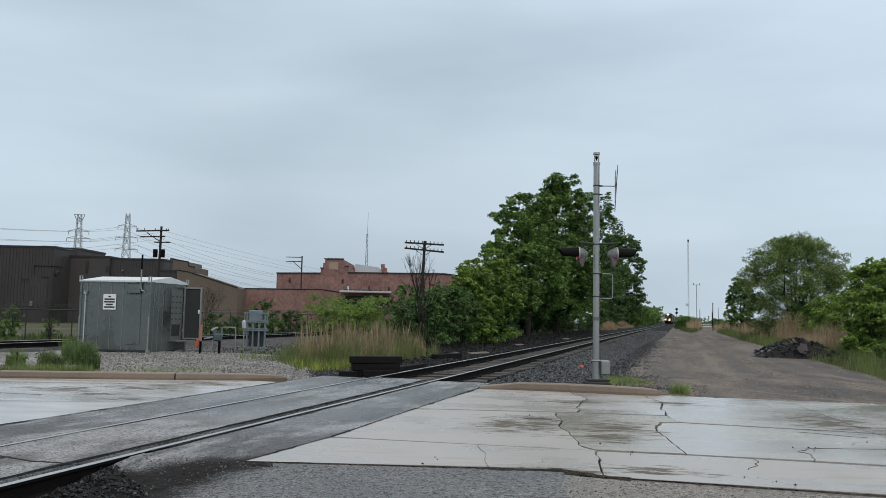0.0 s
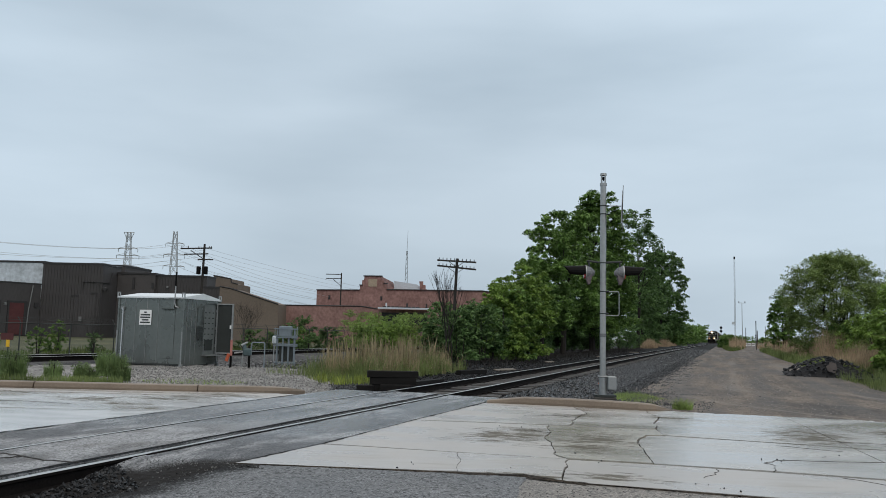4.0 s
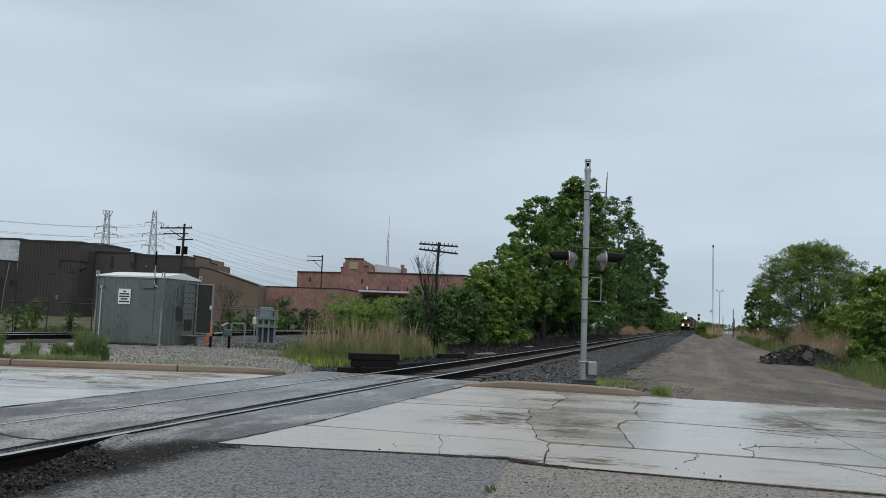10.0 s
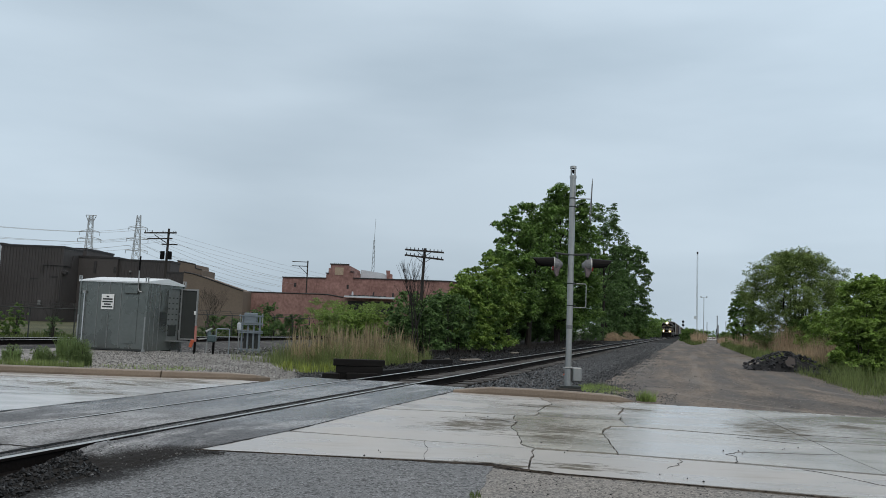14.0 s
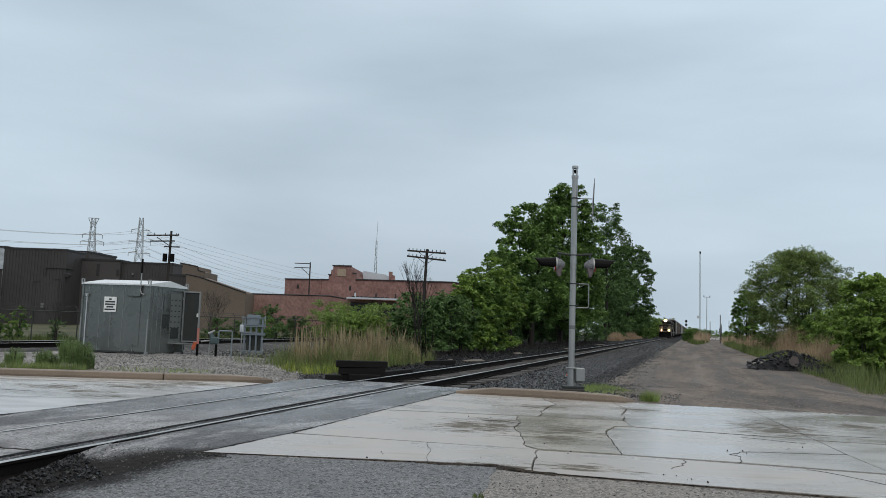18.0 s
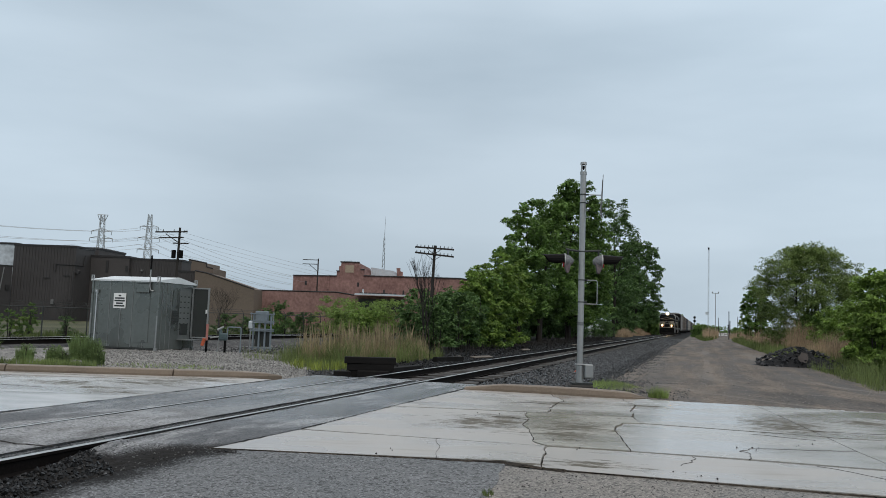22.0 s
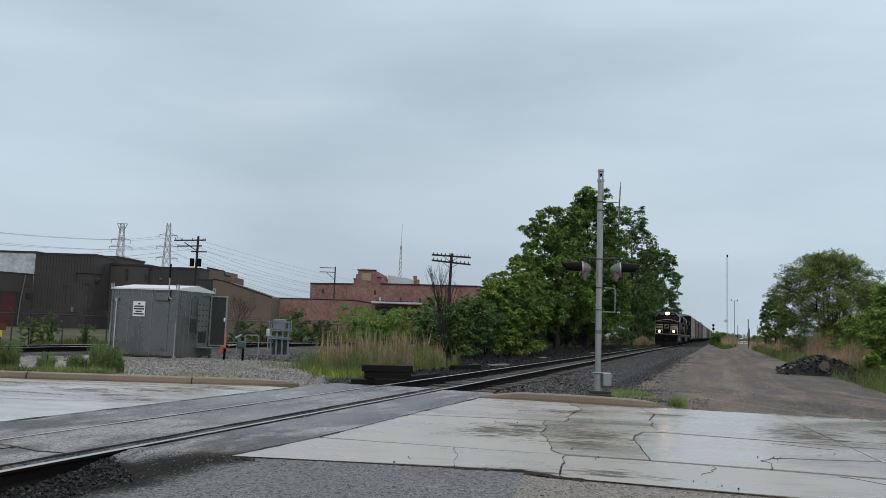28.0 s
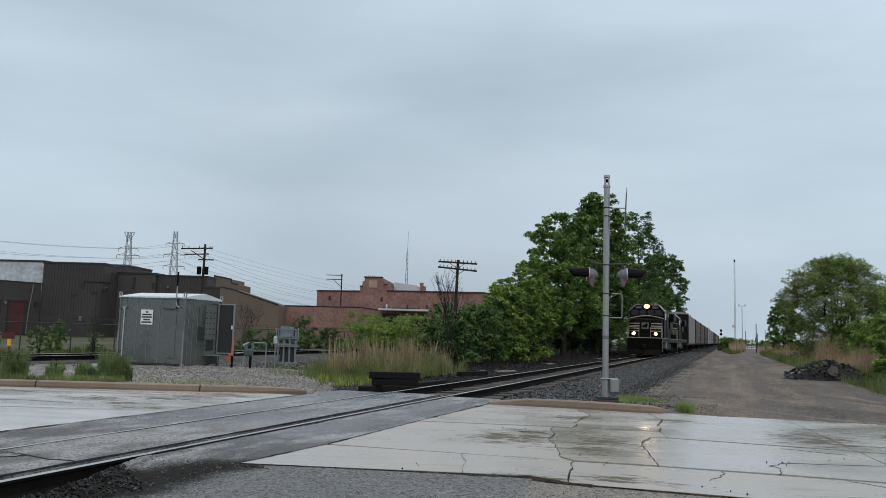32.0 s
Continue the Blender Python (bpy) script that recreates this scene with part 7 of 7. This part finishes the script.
# ---- trees along the track ----
for s, u, h, r, m, seed, n, lf, tr, lo, cl, text in (
        (86, -6.6, 17.1, 5.0, LEAF, 11, 50000, 0.2, 0.35, 0.14, 115, "tall dense dark green maple beside the railway"),
        (74, -7.4, 13.6, 4.3, LEAF, 12, 24000, 0.2, 0.28, 0.22, 60, "dense dark green maple beside the railway"),
        (129, -6.3, 22.0, 4.9, LEAF_DARK, 13, 12500, 0.25, 0.3, 0.16, 100, "tall thin-crowned tree with sky showing through"),
        (203, -8.4, 23.0, 7.2, LEAF_DARK, 14, 34000, 0.36, 0.4, 0.10, 110, "broad dark tree overhanging the track"),
        (149, -7.6, 14.0, 4.6, LEAF_DARK, 15, 15000, 0.3, 0.3, 0.06, 50, "dark bushy tree beside the railway"),
        (100, -7.8, 12.5, 4.2, LEAF_DARK, 26, 15000, 0.24, 0.25, 0.14, 50, "dark bushy tree under the tall maple"),
        (174, -8.2, 14.0, 5.0, LEAF_DARK, 27, 13000, 0.32, 0.25, 0.05, 46, "dark bushy tree farther along the railway"),
        (62, -6.8, 8.2, 3.1, LEAF, 16, 24000, 0.15, 0.2, 0.26, 55, "leafy green maple with low branches"),
        (53, -6.3, 6.6, 2.5, LEAF_BRIGHT, 17, 18750, 0.128, 0.15, 0.04, 50, "bright green young maple beside the track"),
        (48, -6.2, 4.9, 1.8, LEAF_BRIGHT, 18, 13750, 0.12, 0.12, 0.03, 40, "bright green sapling clump"),
        (50, -6.0, 4.6, 1.8, LEAF, 19, 12500, 0.12, 0.12, 0.02, 40, "green sapling clump beside the ballast"),
        (67, -8.6, 6.3, 2.6, LEAF_DARK, 20, 12500, 0.144, 0.12, 0.1, 40, "dark young tree under the maples"),
        (80, -8.8, 6.8, 2.7, LEAF_DARK, 21, 10000, 0.2, 0.15, 0.1, 40, "dark green young tree under the maples")):
    p = at(s, u)
    tree(p.x, p.y, -0.26, h, r, m, text, seed, n, lf, tr, lo, 1, cl)
for s, u, h, r, m, seed in ((43.5, -6.1, 3.4, 1.6, LEAF_DARK, 31), (39.5, -6.2, 2.9, 1.4, LEAF_DARK, 32), (41.0, -7.8, 2.8, 1.4, LEAF_DARK, 33), (45.5, -6.2, 3.0, 1.5, LEAF, 34),
                            (92, -6.7, 4.2, 2.2, LEAF_DARK, 35), (108, -6.6, 4.6, 2.6, LEAF_DARK, 36), (122, -6.9, 4.6, 2.8, LEAF_DARK, 37), (58, -8.6, 3.2, 1.8, LEAF_DARK, 38), (72, -9.0, 3.6, 2.0, LEAF_DARK, 39), (160, -7.2, 5.0, 3.0, LEAF_DARK, 40)):
    p = at(s, u)
    shrub(p.x, p.y, -0.26, h, r, m, "dense green undergrowth shrub beside the railway", seed, 7000, 0.112, 34)

# Filler shrubs, added to close the bright gaps below the crowns.
for s, u, h, r, seed in ((52, -9.6, 3.4, 2.0, 141), (57, -10.4, 3.8, 2.2, 142), (63, -10.2, 4.4, 2.4, 143), (69, -10.8, 4.8, 2.6, 144), (76, -11.0, 5.0, 2.8, 145), (84, -11.2, 5.4, 3.0, 146), (93, -11.0, 5.6, 3.0, 147), (103, -11.0, 5.8, 3.2, 148), (114, -11.0, 6.0, 3.2, 149), (60, -13.6, 4.2, 2.6, 150), (70, -14.2, 4.8, 3.0, 151), (82, -14.6, 5.2, 3.2, 152), (96, -14.8, 5.6, 3.4, 153), (112, -15.0, 6.0, 3.6, 154), (66, -9.4, 2.6, 1.8, 155), (78, -9.6, 3.0, 2.0, 156), (90, -9.4, 3.2, 2.2, 157), (101, -9.4, 3.2, 2.2, 158)):
    p = at(s, u)
    shrub(p.x, p.y, -0.26, h, r, LEAF_DARK, "undergrowth added to darken the hollow below the maples", seed, 4600, 0.17, 34)

# far woods on both sides of the line
for s, u, h, r, seed in ((215, -9, 8, 6, 41), (250, -9, 7.5, 6, 42), (300, -9, 7, 7, 43), (380, -12, 8, 8, 44), (480, -11, 10, 8, 45), (560, 30, 3.4, 7, 46), (620, -16, 9, 10, 47), (690, 16, 5, 9, 48)):
    p = at(s, u)
    tree(p.x, p.y, -0.26, h, r * 1.3, LEAF, "hazy green trees far along the line", seed, 5000, 0.5, 0.3, 0.0, 1, 26)
for s, u, h, r, seed in ((150, 6.6, 2.0, 1.3, 51), (160, 6.5, 2.4, 1.6, 52), (171, 6.8, 2.7, 1.8, 53), (184, 6.6, 3.1, 2.0, 54), (198, 7.4, 2.9, 2.2, 55)):
    p = at(s, u)
    shrub(p.x, p.y, -0.26, h, r, LEAF, "dark low scrub between track and lane", seed, 3000, 0.22, 14)

# trees and bushes right of the lane
tree(27.4, 66, -0.26, 8.7, 4.3, LEAF_WILLOW, "round-crowned willow with many stems beyond the reeds", 61, 68000, 0.115, 0.11, 0.1, 9, 150, squash=1.15, limbs=22, dome=True, slim=0.32)
tree(33.6, 95, -0.26, 7.0, 1.9, LEAF, "small dark tree beside the willow", 62, 13000, 0.16, 0.08, 0.12, 3, 80)
tree(35.9, 105, -0.26, 3.4, 1.5, LEAF_WILLOW, "thin wispy sapling in the reeds", 63, 1800, 0.16, 0.05, 0.2, 3, 20)
for x, y, h, r, m, seed in ((24.5, 53, 3.6, 2.3, LEAF_BRIGHT, 64), (17.8, 35, 4.5, 1.9, LEAF_BRIGHT, 65), (19.8, 37.5, 4.6, 2.2, LEAF_BRIGHT, 66), (27.3, 63, 3.1, 2.3, LEAF, 67), (16.7, 33.5, 2.6, 1.2, LEAF_BRIGHT, 68), (28.8, 58.5, 4.0, 2.8, LEAF_BRIGHT, 69), (23.3, 42, 4.4, 2.6, SCRUB, 70), (30.0, 68, 3.2, 2.4, LEAF_WILLOW, 71)):
    tree(x, y, -0.26, h, r, m, "leafy green roadside bush with drooping branches", seed, 12500, 0.112, 0.05, 0.08, 4, 44, "bush", "bush")

# bushes by the fence
for x, y, h, r, m, seed in ((-12.7, 75, 3.6, 2.7, SCRUB, 81), (-8.8, 68, 3.2, 2.6, LEAF_BRIGHT, 82), (-16.0, 66, 2.9, 1.5, LEAF_DARK, 83), (-10.6, 72, 3.0, 2.2, SCRUB, 84), (-6.7, 66, 3.2, 2.3, SCRUB, 85), (-14.4, 70, 2.0, 1.2, LEAF_DARK, 86), (-10.0, 64, 2.4, 2.0, SCRUB, 92), (-7.1, 54, 2.2, 1.6, LEAF_BRIGHT, 93), (-8.8, 56, 2.0, 1.6, SCRUB, 94),
                            (-18.5, 52, 1.6, 1.0, LEAF_DARK, 89), (-7.1, 60, 2.2, 1.6, LEAF_BRIGHT, 91)):
    shrub(x, y, -0.26, h, r, m, "green scrub bush along the chain-link fence", seed, 7500, 0.082, 34)


def bare(x, y, h, seed, label, stems=4, r0=0.034, depth=4, wide=0.38):
    """A leafless shrub: forking twigs."""
    t = thing("bare_shrub", x, y, -0.26, 0, label, "bare shrub")
    rg = random.Random(seed)
    bm = bmesh.new()

    def grow(p, way, length, r, depth):
        q = p + way * length
        tube(bm, p, q, r, r * 0.65, 5)
        if depth:
            for k in range(rg.choice((2, 3))):
                w = (way + Vector((rg.uniform(-wide, wide), rg.uniform(-wide, wide), rg.uniform(0.0, 0.4)))).normalized()
                grow(q, w, length * rg.uniform(0.6, 0.85), r * 0.62, depth - 1)

    for k in range(stems):
        grow(Vector((rg.uniform(-0.25, 0.25), rg.uniform(-0.25, 0.25), 0)), Vector((rg.uniform(-0.14, 0.14), rg.uniform(-0.14, 0.14), 1)).normalized(), h * 0.36, r0, depth)
    part("branchwork", bm, DEADWOOD, t)


for x, y, h, r, m, n, seed in ((-23.5, 42, 1.85, 0.62, LEAF, 1100, 87), (-24.8, 42.3, 1.45, 0.6, LEAF, 900, 88), (-24.1, 42.6, 1.1, 0.7, LEAF_BRIGHT, 700, 90), (-21.5, 42, 1.25, 0.6, LEAF_DARK, 350, 95), (-27.0, 41.5, 1.2, 0.6, LEAF, 600, 96)):
    shrub(x, y, -0.26, h, r, m, "thin straggling shrub along the chain-link fence", seed, n * 3, 0.055, 22)
for x, y, h, r, m, n, seed in ((-17.8, 58, 1.7, 1.1, LEAF_DARK, 1600, 97), (-16.2, 58.5, 1.5, 1.0, LEAF_DARK, 1300, 98), (-14.8, 59, 1.9, 1.1, LEAF, 1800, 99), (-13.4, 58, 1.4, 0.9, LEAF_DARK, 1200, 160), (-19.6, 57, 1.3, 1.0, LEAF_DARK, 900, 161)):
    shrub(x, y, -0.26, h, r, m, "dull green scrub at the foot of the tan shed", seed, n, 0.1, 22)
bare(-1.9, 34.5, 3.8, 1, "bare grey twiggy shrub beside the reeds")
bare(-21.5, 42, 1.9, 3, "bare twiggy shrub against the fence", 5, 0.016, 4, 0.5)
bare(-18.2, 58, 3.0, 4, "bare twiggy shrub against the tan shed", 6, 0.02, 5, 0.55)

# ---- reeds, grass and weeds ----


def strip(s0, s1, u0, u1, z=-0.24):
    def place(rg):
        p = at(rg.uniform(s0, s1), rg.uniform(u0, u1), z)
        return (p.x, p.y, p.z)
    return place


def thicket(s0, s1, u0, u1, z=-0.24, freq=0.35, least=-0.1, seed=0):
    """Points of a strip, in uneven drifts with a broken edge."""
    def place(rg):
        while True:
            s_, u_ = rg.uniform(s0, s1), rg.uniform(u0, u1)
            edge = min(s_ - s0, s1 - s_, 3 * (u_ - u0), 3 * (u1 - u_)) / (s1 - s0)
            over = noise.noise(Vector((s_ * freq, u_ * freq * 2, seed))) - least - 0.45 * max(0.0, 0.12 - edge) / 0.12
            if over > rg.uniform(-0.12, 0.12):
                p = at(s_, u_, z)
                return (p.x, p.y, max(p.z, pad_height(p.x, p.y) - 0.01) if p.x < -2.4 and 17.5 < p.y < 30.9 else p.z, min(1.1, max(0.3, 0.55 + 1.6 * over)))
    return place


def patch(x, y, rx, ry, z):
    def place(rg):
        a, q = rg.uniform(0, 6.283), math.sqrt(rg.random())
        return (x + rx * q * math.cos(a), y + ry * q * math.sin(a), z)
    return place


blades("reeds", 3400, thicket(24.4, 33.2, -7.0, -3.9, freq=1.1, least=-0.25, seed=1), (0.35, 1.4), 0.014, REED, "tall dry tan reeds beside the track", 1, "reeds", 0.32, patchy=0.3)
blades("reed_plumes", 420, thicket(25, 32.5, -7.0, -4.4, -0.24, freq=1.1, least=-0.3, seed=1), (0.9, 1.5), 0.05, REED, "pale feathery tips above the reeds", 24, "reeds", 0.2)
blades("reed_leaves", 5600, thicket(23.4, 33.6, -7.0, -3.7, freq=0.9, seed=2, least=-0.3), (0.2, 0.95), 0.016, GRASS_LIGHT, "green leaves among the dry reeds", 2, "reeds", 0.7, patchy=0.4)
blades("bank_grass", 2600, thicket(21.8, 30, -6.8, -3.4, freq=1.0, least=-0.2, seed=3), (0.1, 0.5), 0.014, GRASS_LIGHT, "fresh green grass at the edge of the gravel pad", 3, bend_by=0.9, patchy=0.5)
blades("brush", 2600, strip(33, 110, -7, -3.4), (0.1, 0.6), 0.02, DEADWOOD, "dead brown brush under the saplings", 21, "brush", 1.2)
blades("far_reeds", 9000, thicket(90, 215, -7.2, -4.4, freq=0.06, least=-0.12, seed=6), (0.5, 2.0), 0.03, REED_FAR, "tan reeds along the far ballast", 4, "reeds", patchy=0.55)
blades("lane_reeds", 12000, thicket(42, 120, 13.0, 19, freq=0.12, least=-0.2, seed=7), (0.9, 2.4), 0.026, REED_FAR, "tan reeds beyond the gravel lane", 5, "reeds", patchy=0.55)
blades("lane_reeds_far", 8000, strip(66, 165, 11.9, 19), (0.8, 2.3), 0.035, REED_FAR, "tan reeds along the far end of the lane", 23, "reeds", patchy=0.55)
blades("lane_reeds_front", 6000, strip(40, 64, 12.7, 15.2), (0.8, 1.9), 0.02, REED_FAR, "tan reeds beside the gravel lane", 22, "reeds", patchy=0.55)
blades("lane_grass", 12000, strip(38, 120, 11.0, 13.6, -0.2), (0.2, 0.85), 0.03, GRASS_LIGHT, "green grass along the gravel lane", 6)
blades("corner_grass", 15000, thicket(15, 46, 11.0, 18, -0.2, freq=0.55, least=-0.28, seed=16), (0.15, 0.95), 0.013, GRASS_LIGHT, "tall green grass beside the gravel lot", 7, bend_by=0.5, patchy=0.4)


def island(s0, s1, lo, hi):
    """The strip of rough growth between the track and the far lane, which bears away to the right."""
    def place(rg):
        q = s0 + (s1 - s0) * rg.random()
        wide = min(1, (q - s0) / 45) ** 0.5
        f = 0.5 + (rg.uniform(lo, hi) - 0.5) * wide
        p = at(q, 5.7 + (1.3 + 0.0185 * q) * f, -0.22)
        return (p.x, p.y, p.z)
    return place


blades("scrub_green", 4000, island(112, 190, 0.0, 1.0), (0.2, 0.9), 0.06, GRASS, "green grass between track and lane", 18)
blades("scrub_grass", 8000, island(116, 215, 0.35, 1.0), (0.5, 1.9), 0.035, REED_FAR, "tan grass between track and lane", 8, patchy=0.55)
blades("yard_grass", 5000, thicket(5, 60, -24, -20.6, -0.26, freq=0.3, least=0.0, seed=11), (0.06, 0.34), 0.03, GRASS, "rough grass before the fence", 9)
blades("meadow_grass", 8000, thicket(12, 95, -30, -24.3, -0.26, freq=0.25, least=-0.05, seed=12), (0.12, 0.55), 0.05, GRASS, "rough grass beyond the fence", 10)
blades("kerb_weeds", 2600, lambda rg: (lambda x: (x, 17.35 + (x + 8) * 0.08 + abs(rg.normal(0, 0.35)), 0.08))(-8.3 - abs(rg.normal(0, 3.2))), (0.04, 0.2), 0.014, GRASS_LIGHT, "low green weeds behind the kerb", 11)
for k, (x, y, r, n, h) in enumerate(((-10.35, 20.9, 0.3, 1500, 0.6), (-9.35, 19.5, 0.27, 1300, 0.56), (-9.1, 19.3, 0.2, 700, 0.36), (-10.5, 19.9, 0.26, 700, 0.34), (-10.15, 19.7, 0.2, 500, 0.24), (-11.1, 19.6, 0.27, 700, 0.36), (-12.1, 19.5, 0.42, 1200, 0.6), (-13.4, 18.6, 0.4, 900, 0.45), (-15.3, 18.4, 0.5, 900, 0.5))):
    shrub(x, y, 0.06, h * 1.15, r * 1.05, WEED, "feathery grey-green weed behind the kerb", 130 + k, int(n * 1.2), 0.02, 20, "weed_clump")
    blades("weed_blades", int(n * 0.8), patch(x, y, r * 0.8, r * 0.6, 0.04), (h * 0.3, h * 1.15), 0.011, WEED, "thin blades in the weed clump", 30 + k, "weed", 0.4)
blades("pad_moss", 420, patch(-7.5, 19.6, 1.4, 0.9, 0.02), (0.02, 0.07), 0.012, FRESH, "sparse low grass on the gravel pad", 12)
blades("yellow_weeds", 420, thicket(21.2, 23.6, -5.2, -3.5, -0.2, freq=1.6, least=-0.1, seed=15), (0.1, 0.36), 0.022, FLOWER, "yellow-green flowering weeds", 13, "weed", 0.6)
blades("mast_grass", 2600, patch(3.6, 19.3, 0.6, 1.5, -0.08), (0.02, 0.13), 0.009, FRESH, "short grass beside the signal mast", 14, bend_by=0.9, patchy=0.7)
blades("kerb_end_weed", 420, patch(3.95, 16.6, 0.2, 0.25, -0.05), (0.06, 0.27), 0.009, FRESH, "grass tuft at the end of the kerb", 15, "weed", 1.0)
blades("pavement_tuft", 60, patch(0.2, 6.5, 0.05, 0.12, -0.02), (0.02, 0.06), 0.008, GRASS, "tiny grass tuft in the pavement joint", 16)

# ---- loose stones ----


def on_bed(s0, s1, u0, u1, z):
    def place(rg):
        p = at(rg.uniform(s0, s1), rg.uniform(u0, u1), z)
        return (p.x, p.y, p.z)
    return place


stones("ballast_stones", 15000, on_bed(17.2, 62, 1.62, 4.9, -0.155), (0.05, 0.13), STONE, "dark grey crushed ballast stones", 1)
stones("far_ballast_stones", 6000, on_bed(60, 125, 1.5, 4.8, -0.14), (0.1, 0.22), STONE, "dark ballast stones farther along", 9)
# Blacker than the shoulder ballast, so the gaps between ties read dark.
stones("crib_stones", 8000, on_bed(17.6, 45, -2.8, 1.6, -0.205), (0.04, 0.08), FRONT_STONE, "dark ballast stones between the ties", 2)
stones("far_crib_stones", 3600, on_bed(45, 110, -2.6, 1.5, -0.2), (0.06, 0.12), FRONT_STONE, "dark ballast stones between far ties", 15)
# The black stone colour here carries the shade of the hollow.
stones("verge_stones", 4200, on_bed(24, 105, -5.6, -1.7, -0.2), (0.05, 0.16), FRONT_STONE, "stones and debris beside the far rail, blackened for the shaded hollow", 16)
def on_shoulder(rg):
    u = 0.86 + 2.0 * rg.random() ** 1.3
    s = 6.7 - 0.75 * (u - 0.83) - 4.5 * rg.random()
    p = at(s, u, (shoulder_z(s, u) if s > 3 else -0.17) + 0.006)
    return (p.x, p.y, p.z)


stones("front_stones", 6000, on_shoulder, (0.02, 0.06), FRONT_STONE, "dark ballast stones beside the near rail", 3)
stones("front_stones_pale", 600, on_shoulder, (0.02, 0.06), STONE, "wet grey ballast stones beside the near rail", 13)
stones("second_bed_stones", 7000, on_bed(12, 50, -15.2, -8.6, -0.15), (0.06, 0.15), mat("grey_ballast_stone", (0.1, 0.098, 0.097), 0.6, var=0.7, scale=9, fine=60, island=1.6), "grey ballast stones of the second track", 6)


def on_pad(rg):
    f = rg.random() ** 1.4
    y = 17.9 + 10.5 * f
    x = rg.uniform(-12, -3.6 - 2.4 * f)
    return (x, y, pad_height(x, y) + 0.008)


stones("pad_stones", 9000, on_pad, (0.022, 0.058), PADSTONE, "pale crushed limestone chips", 4)
stones("stack_gravel", 2000, on_bed(17.4, 24.5, -5.4, -2.7, -0.215), (0.03, 0.08), STONE, "dark gravel round the timber stack", 11)
stones("asphalt_crumbs", 4200, lambda rg: (lambda s, u: tuple(at(s, u, shoulder_z(s, u) + 0.003)))(rg.uniform(4.0, 7.05), 3.1 - abs(rg.normal(0, 0.8))), (0.008, 0.03), CRUMB, "crumbs broken from the asphalt edge", 12)
stones("kerb_gravel", 1800, on_bed(13.2, 22, 4.5, 6.6, -0.04), (0.02, 0.06), STONE, "loose grey gravel at the edge of the lot", 10)
stones("verge_gravel", 3600, on_bed(19, 60, 3.9, 5.5, -0.06), (0.03, 0.08), STONE, "ballast stones spilt onto the gravel lane", 14)
stones("lot_pebbles", 140, on_bed(14.5, 32, 4.4, 11, -0.035), (0.015, 0.05), STONE, "scattered dark pebbles on the gravel lot", 5)
stones("lane_gravel", 3200, on_bed(13.6, 36, 4.9, 11, -0.03), (0.01, 0.03), LANESTONE, "small brown-grey stones on the gravel lane", 21)
stones("pale_grit", 700, lambda rg: (rg.uniform(-2.8, 3.2), rg.uniform(4.6, 7.9), -0.01), (0.008, 0.022), PADSTONE, "pale grit on the pavement", 8)
stones("asphalt_grit", 1500, lambda rg: (rg.uniform(-2.8, 3.2), rg.uniform(4.6, 8.0), -0.012), (0.007, 0.02), FRONT_STONE, "loose grit on the pavement", 7)
CHIPS = [(-0.75, 8.35), (0.25, 12.2), (0.35, 8.4), (2.1, 7.8), (2.25, 7.75), (3.4, 9.6), (1.2, 9.5), (4.2, 10.4)]
stones("road_chips", 24, lambda rg: (lambda c: (c[0] + rg.normal(0, 0.12), c[1] + rg.normal(0, 0.2), 0.006))(CHIPS[rg.integers(len(CHIPS))]), (0.012, 0.035), FRONT_STONE, "dark stone chips lying on the concrete", 17)

# ---- ties of the main track ----
track_ties = thing("track_ties", label="dark weathered wooden railway ties", category="railway ties", kind="structure")
tie = None
rg = random.Random(2)
for k in range(150):
    s = 17.75 + 0.5 * k
    p = at(s, 0.06 * rg.uniform(-1, 1), -0.158)
    m = pose(p.x, p.y, p.z + rg.uniform(-0.022, 0.004), 0, rg.uniform(-0.4, 0.4), -ANGLE + rg.uniform(-1.8, 1.8))
    if tie is None:
        tie = part("tie", boxed(0, 0, -0.08, 2.7, 0.2, 0.18, None, 0.014), TIE, track_ties)
        tie.matrix_basis = m
    else:
        again(tie, m)
plate = None
for k in range(90):
    for u in (-0.7525, 0.7525):
        p = at(17.75 + 0.5 * k, u, -0.165)
        m = pose(p.x, p.y, p.z, 0, 0, -ANGLE)
        if plate is None:
            plate = part("tie_plate", boxed(0, 0, 0.012, 0.34, 0.19, 0.025), STEEL, track_ties)
            plate.matrix_basis = m
        else:
            again(plate, m)
bm = bmesh.new()
vs, fs = [], []
cube = [(-1.3, -0.115), (1.3, -0.115), (1.3, 0.115), (-1.3, 0.115)]
for k in range(260):
    c = at(92.75 + 0.5 * k, 0, -0.15)
    n = len(vs)
    vs += [tuple(c + R * x + D * y) for x, y in cube] + [tuple(c + R * x + D * y - Vector((0, 0, 0.12))) for x, y in cube]
    fs += [(n, n + 1, n + 2, n + 3), (n, n + 4, n + 5, n + 1), (n + 1, n + 5, n + 6, n + 2), (n + 3, n + 2, n + 6, n + 7), (n, n + 3, n + 7, n + 4)]
bm.free()
tagged(raw("far_ties", vs, fs, TIE, track_ties), "ties farther along the line", "", "", "stuff")
motions()
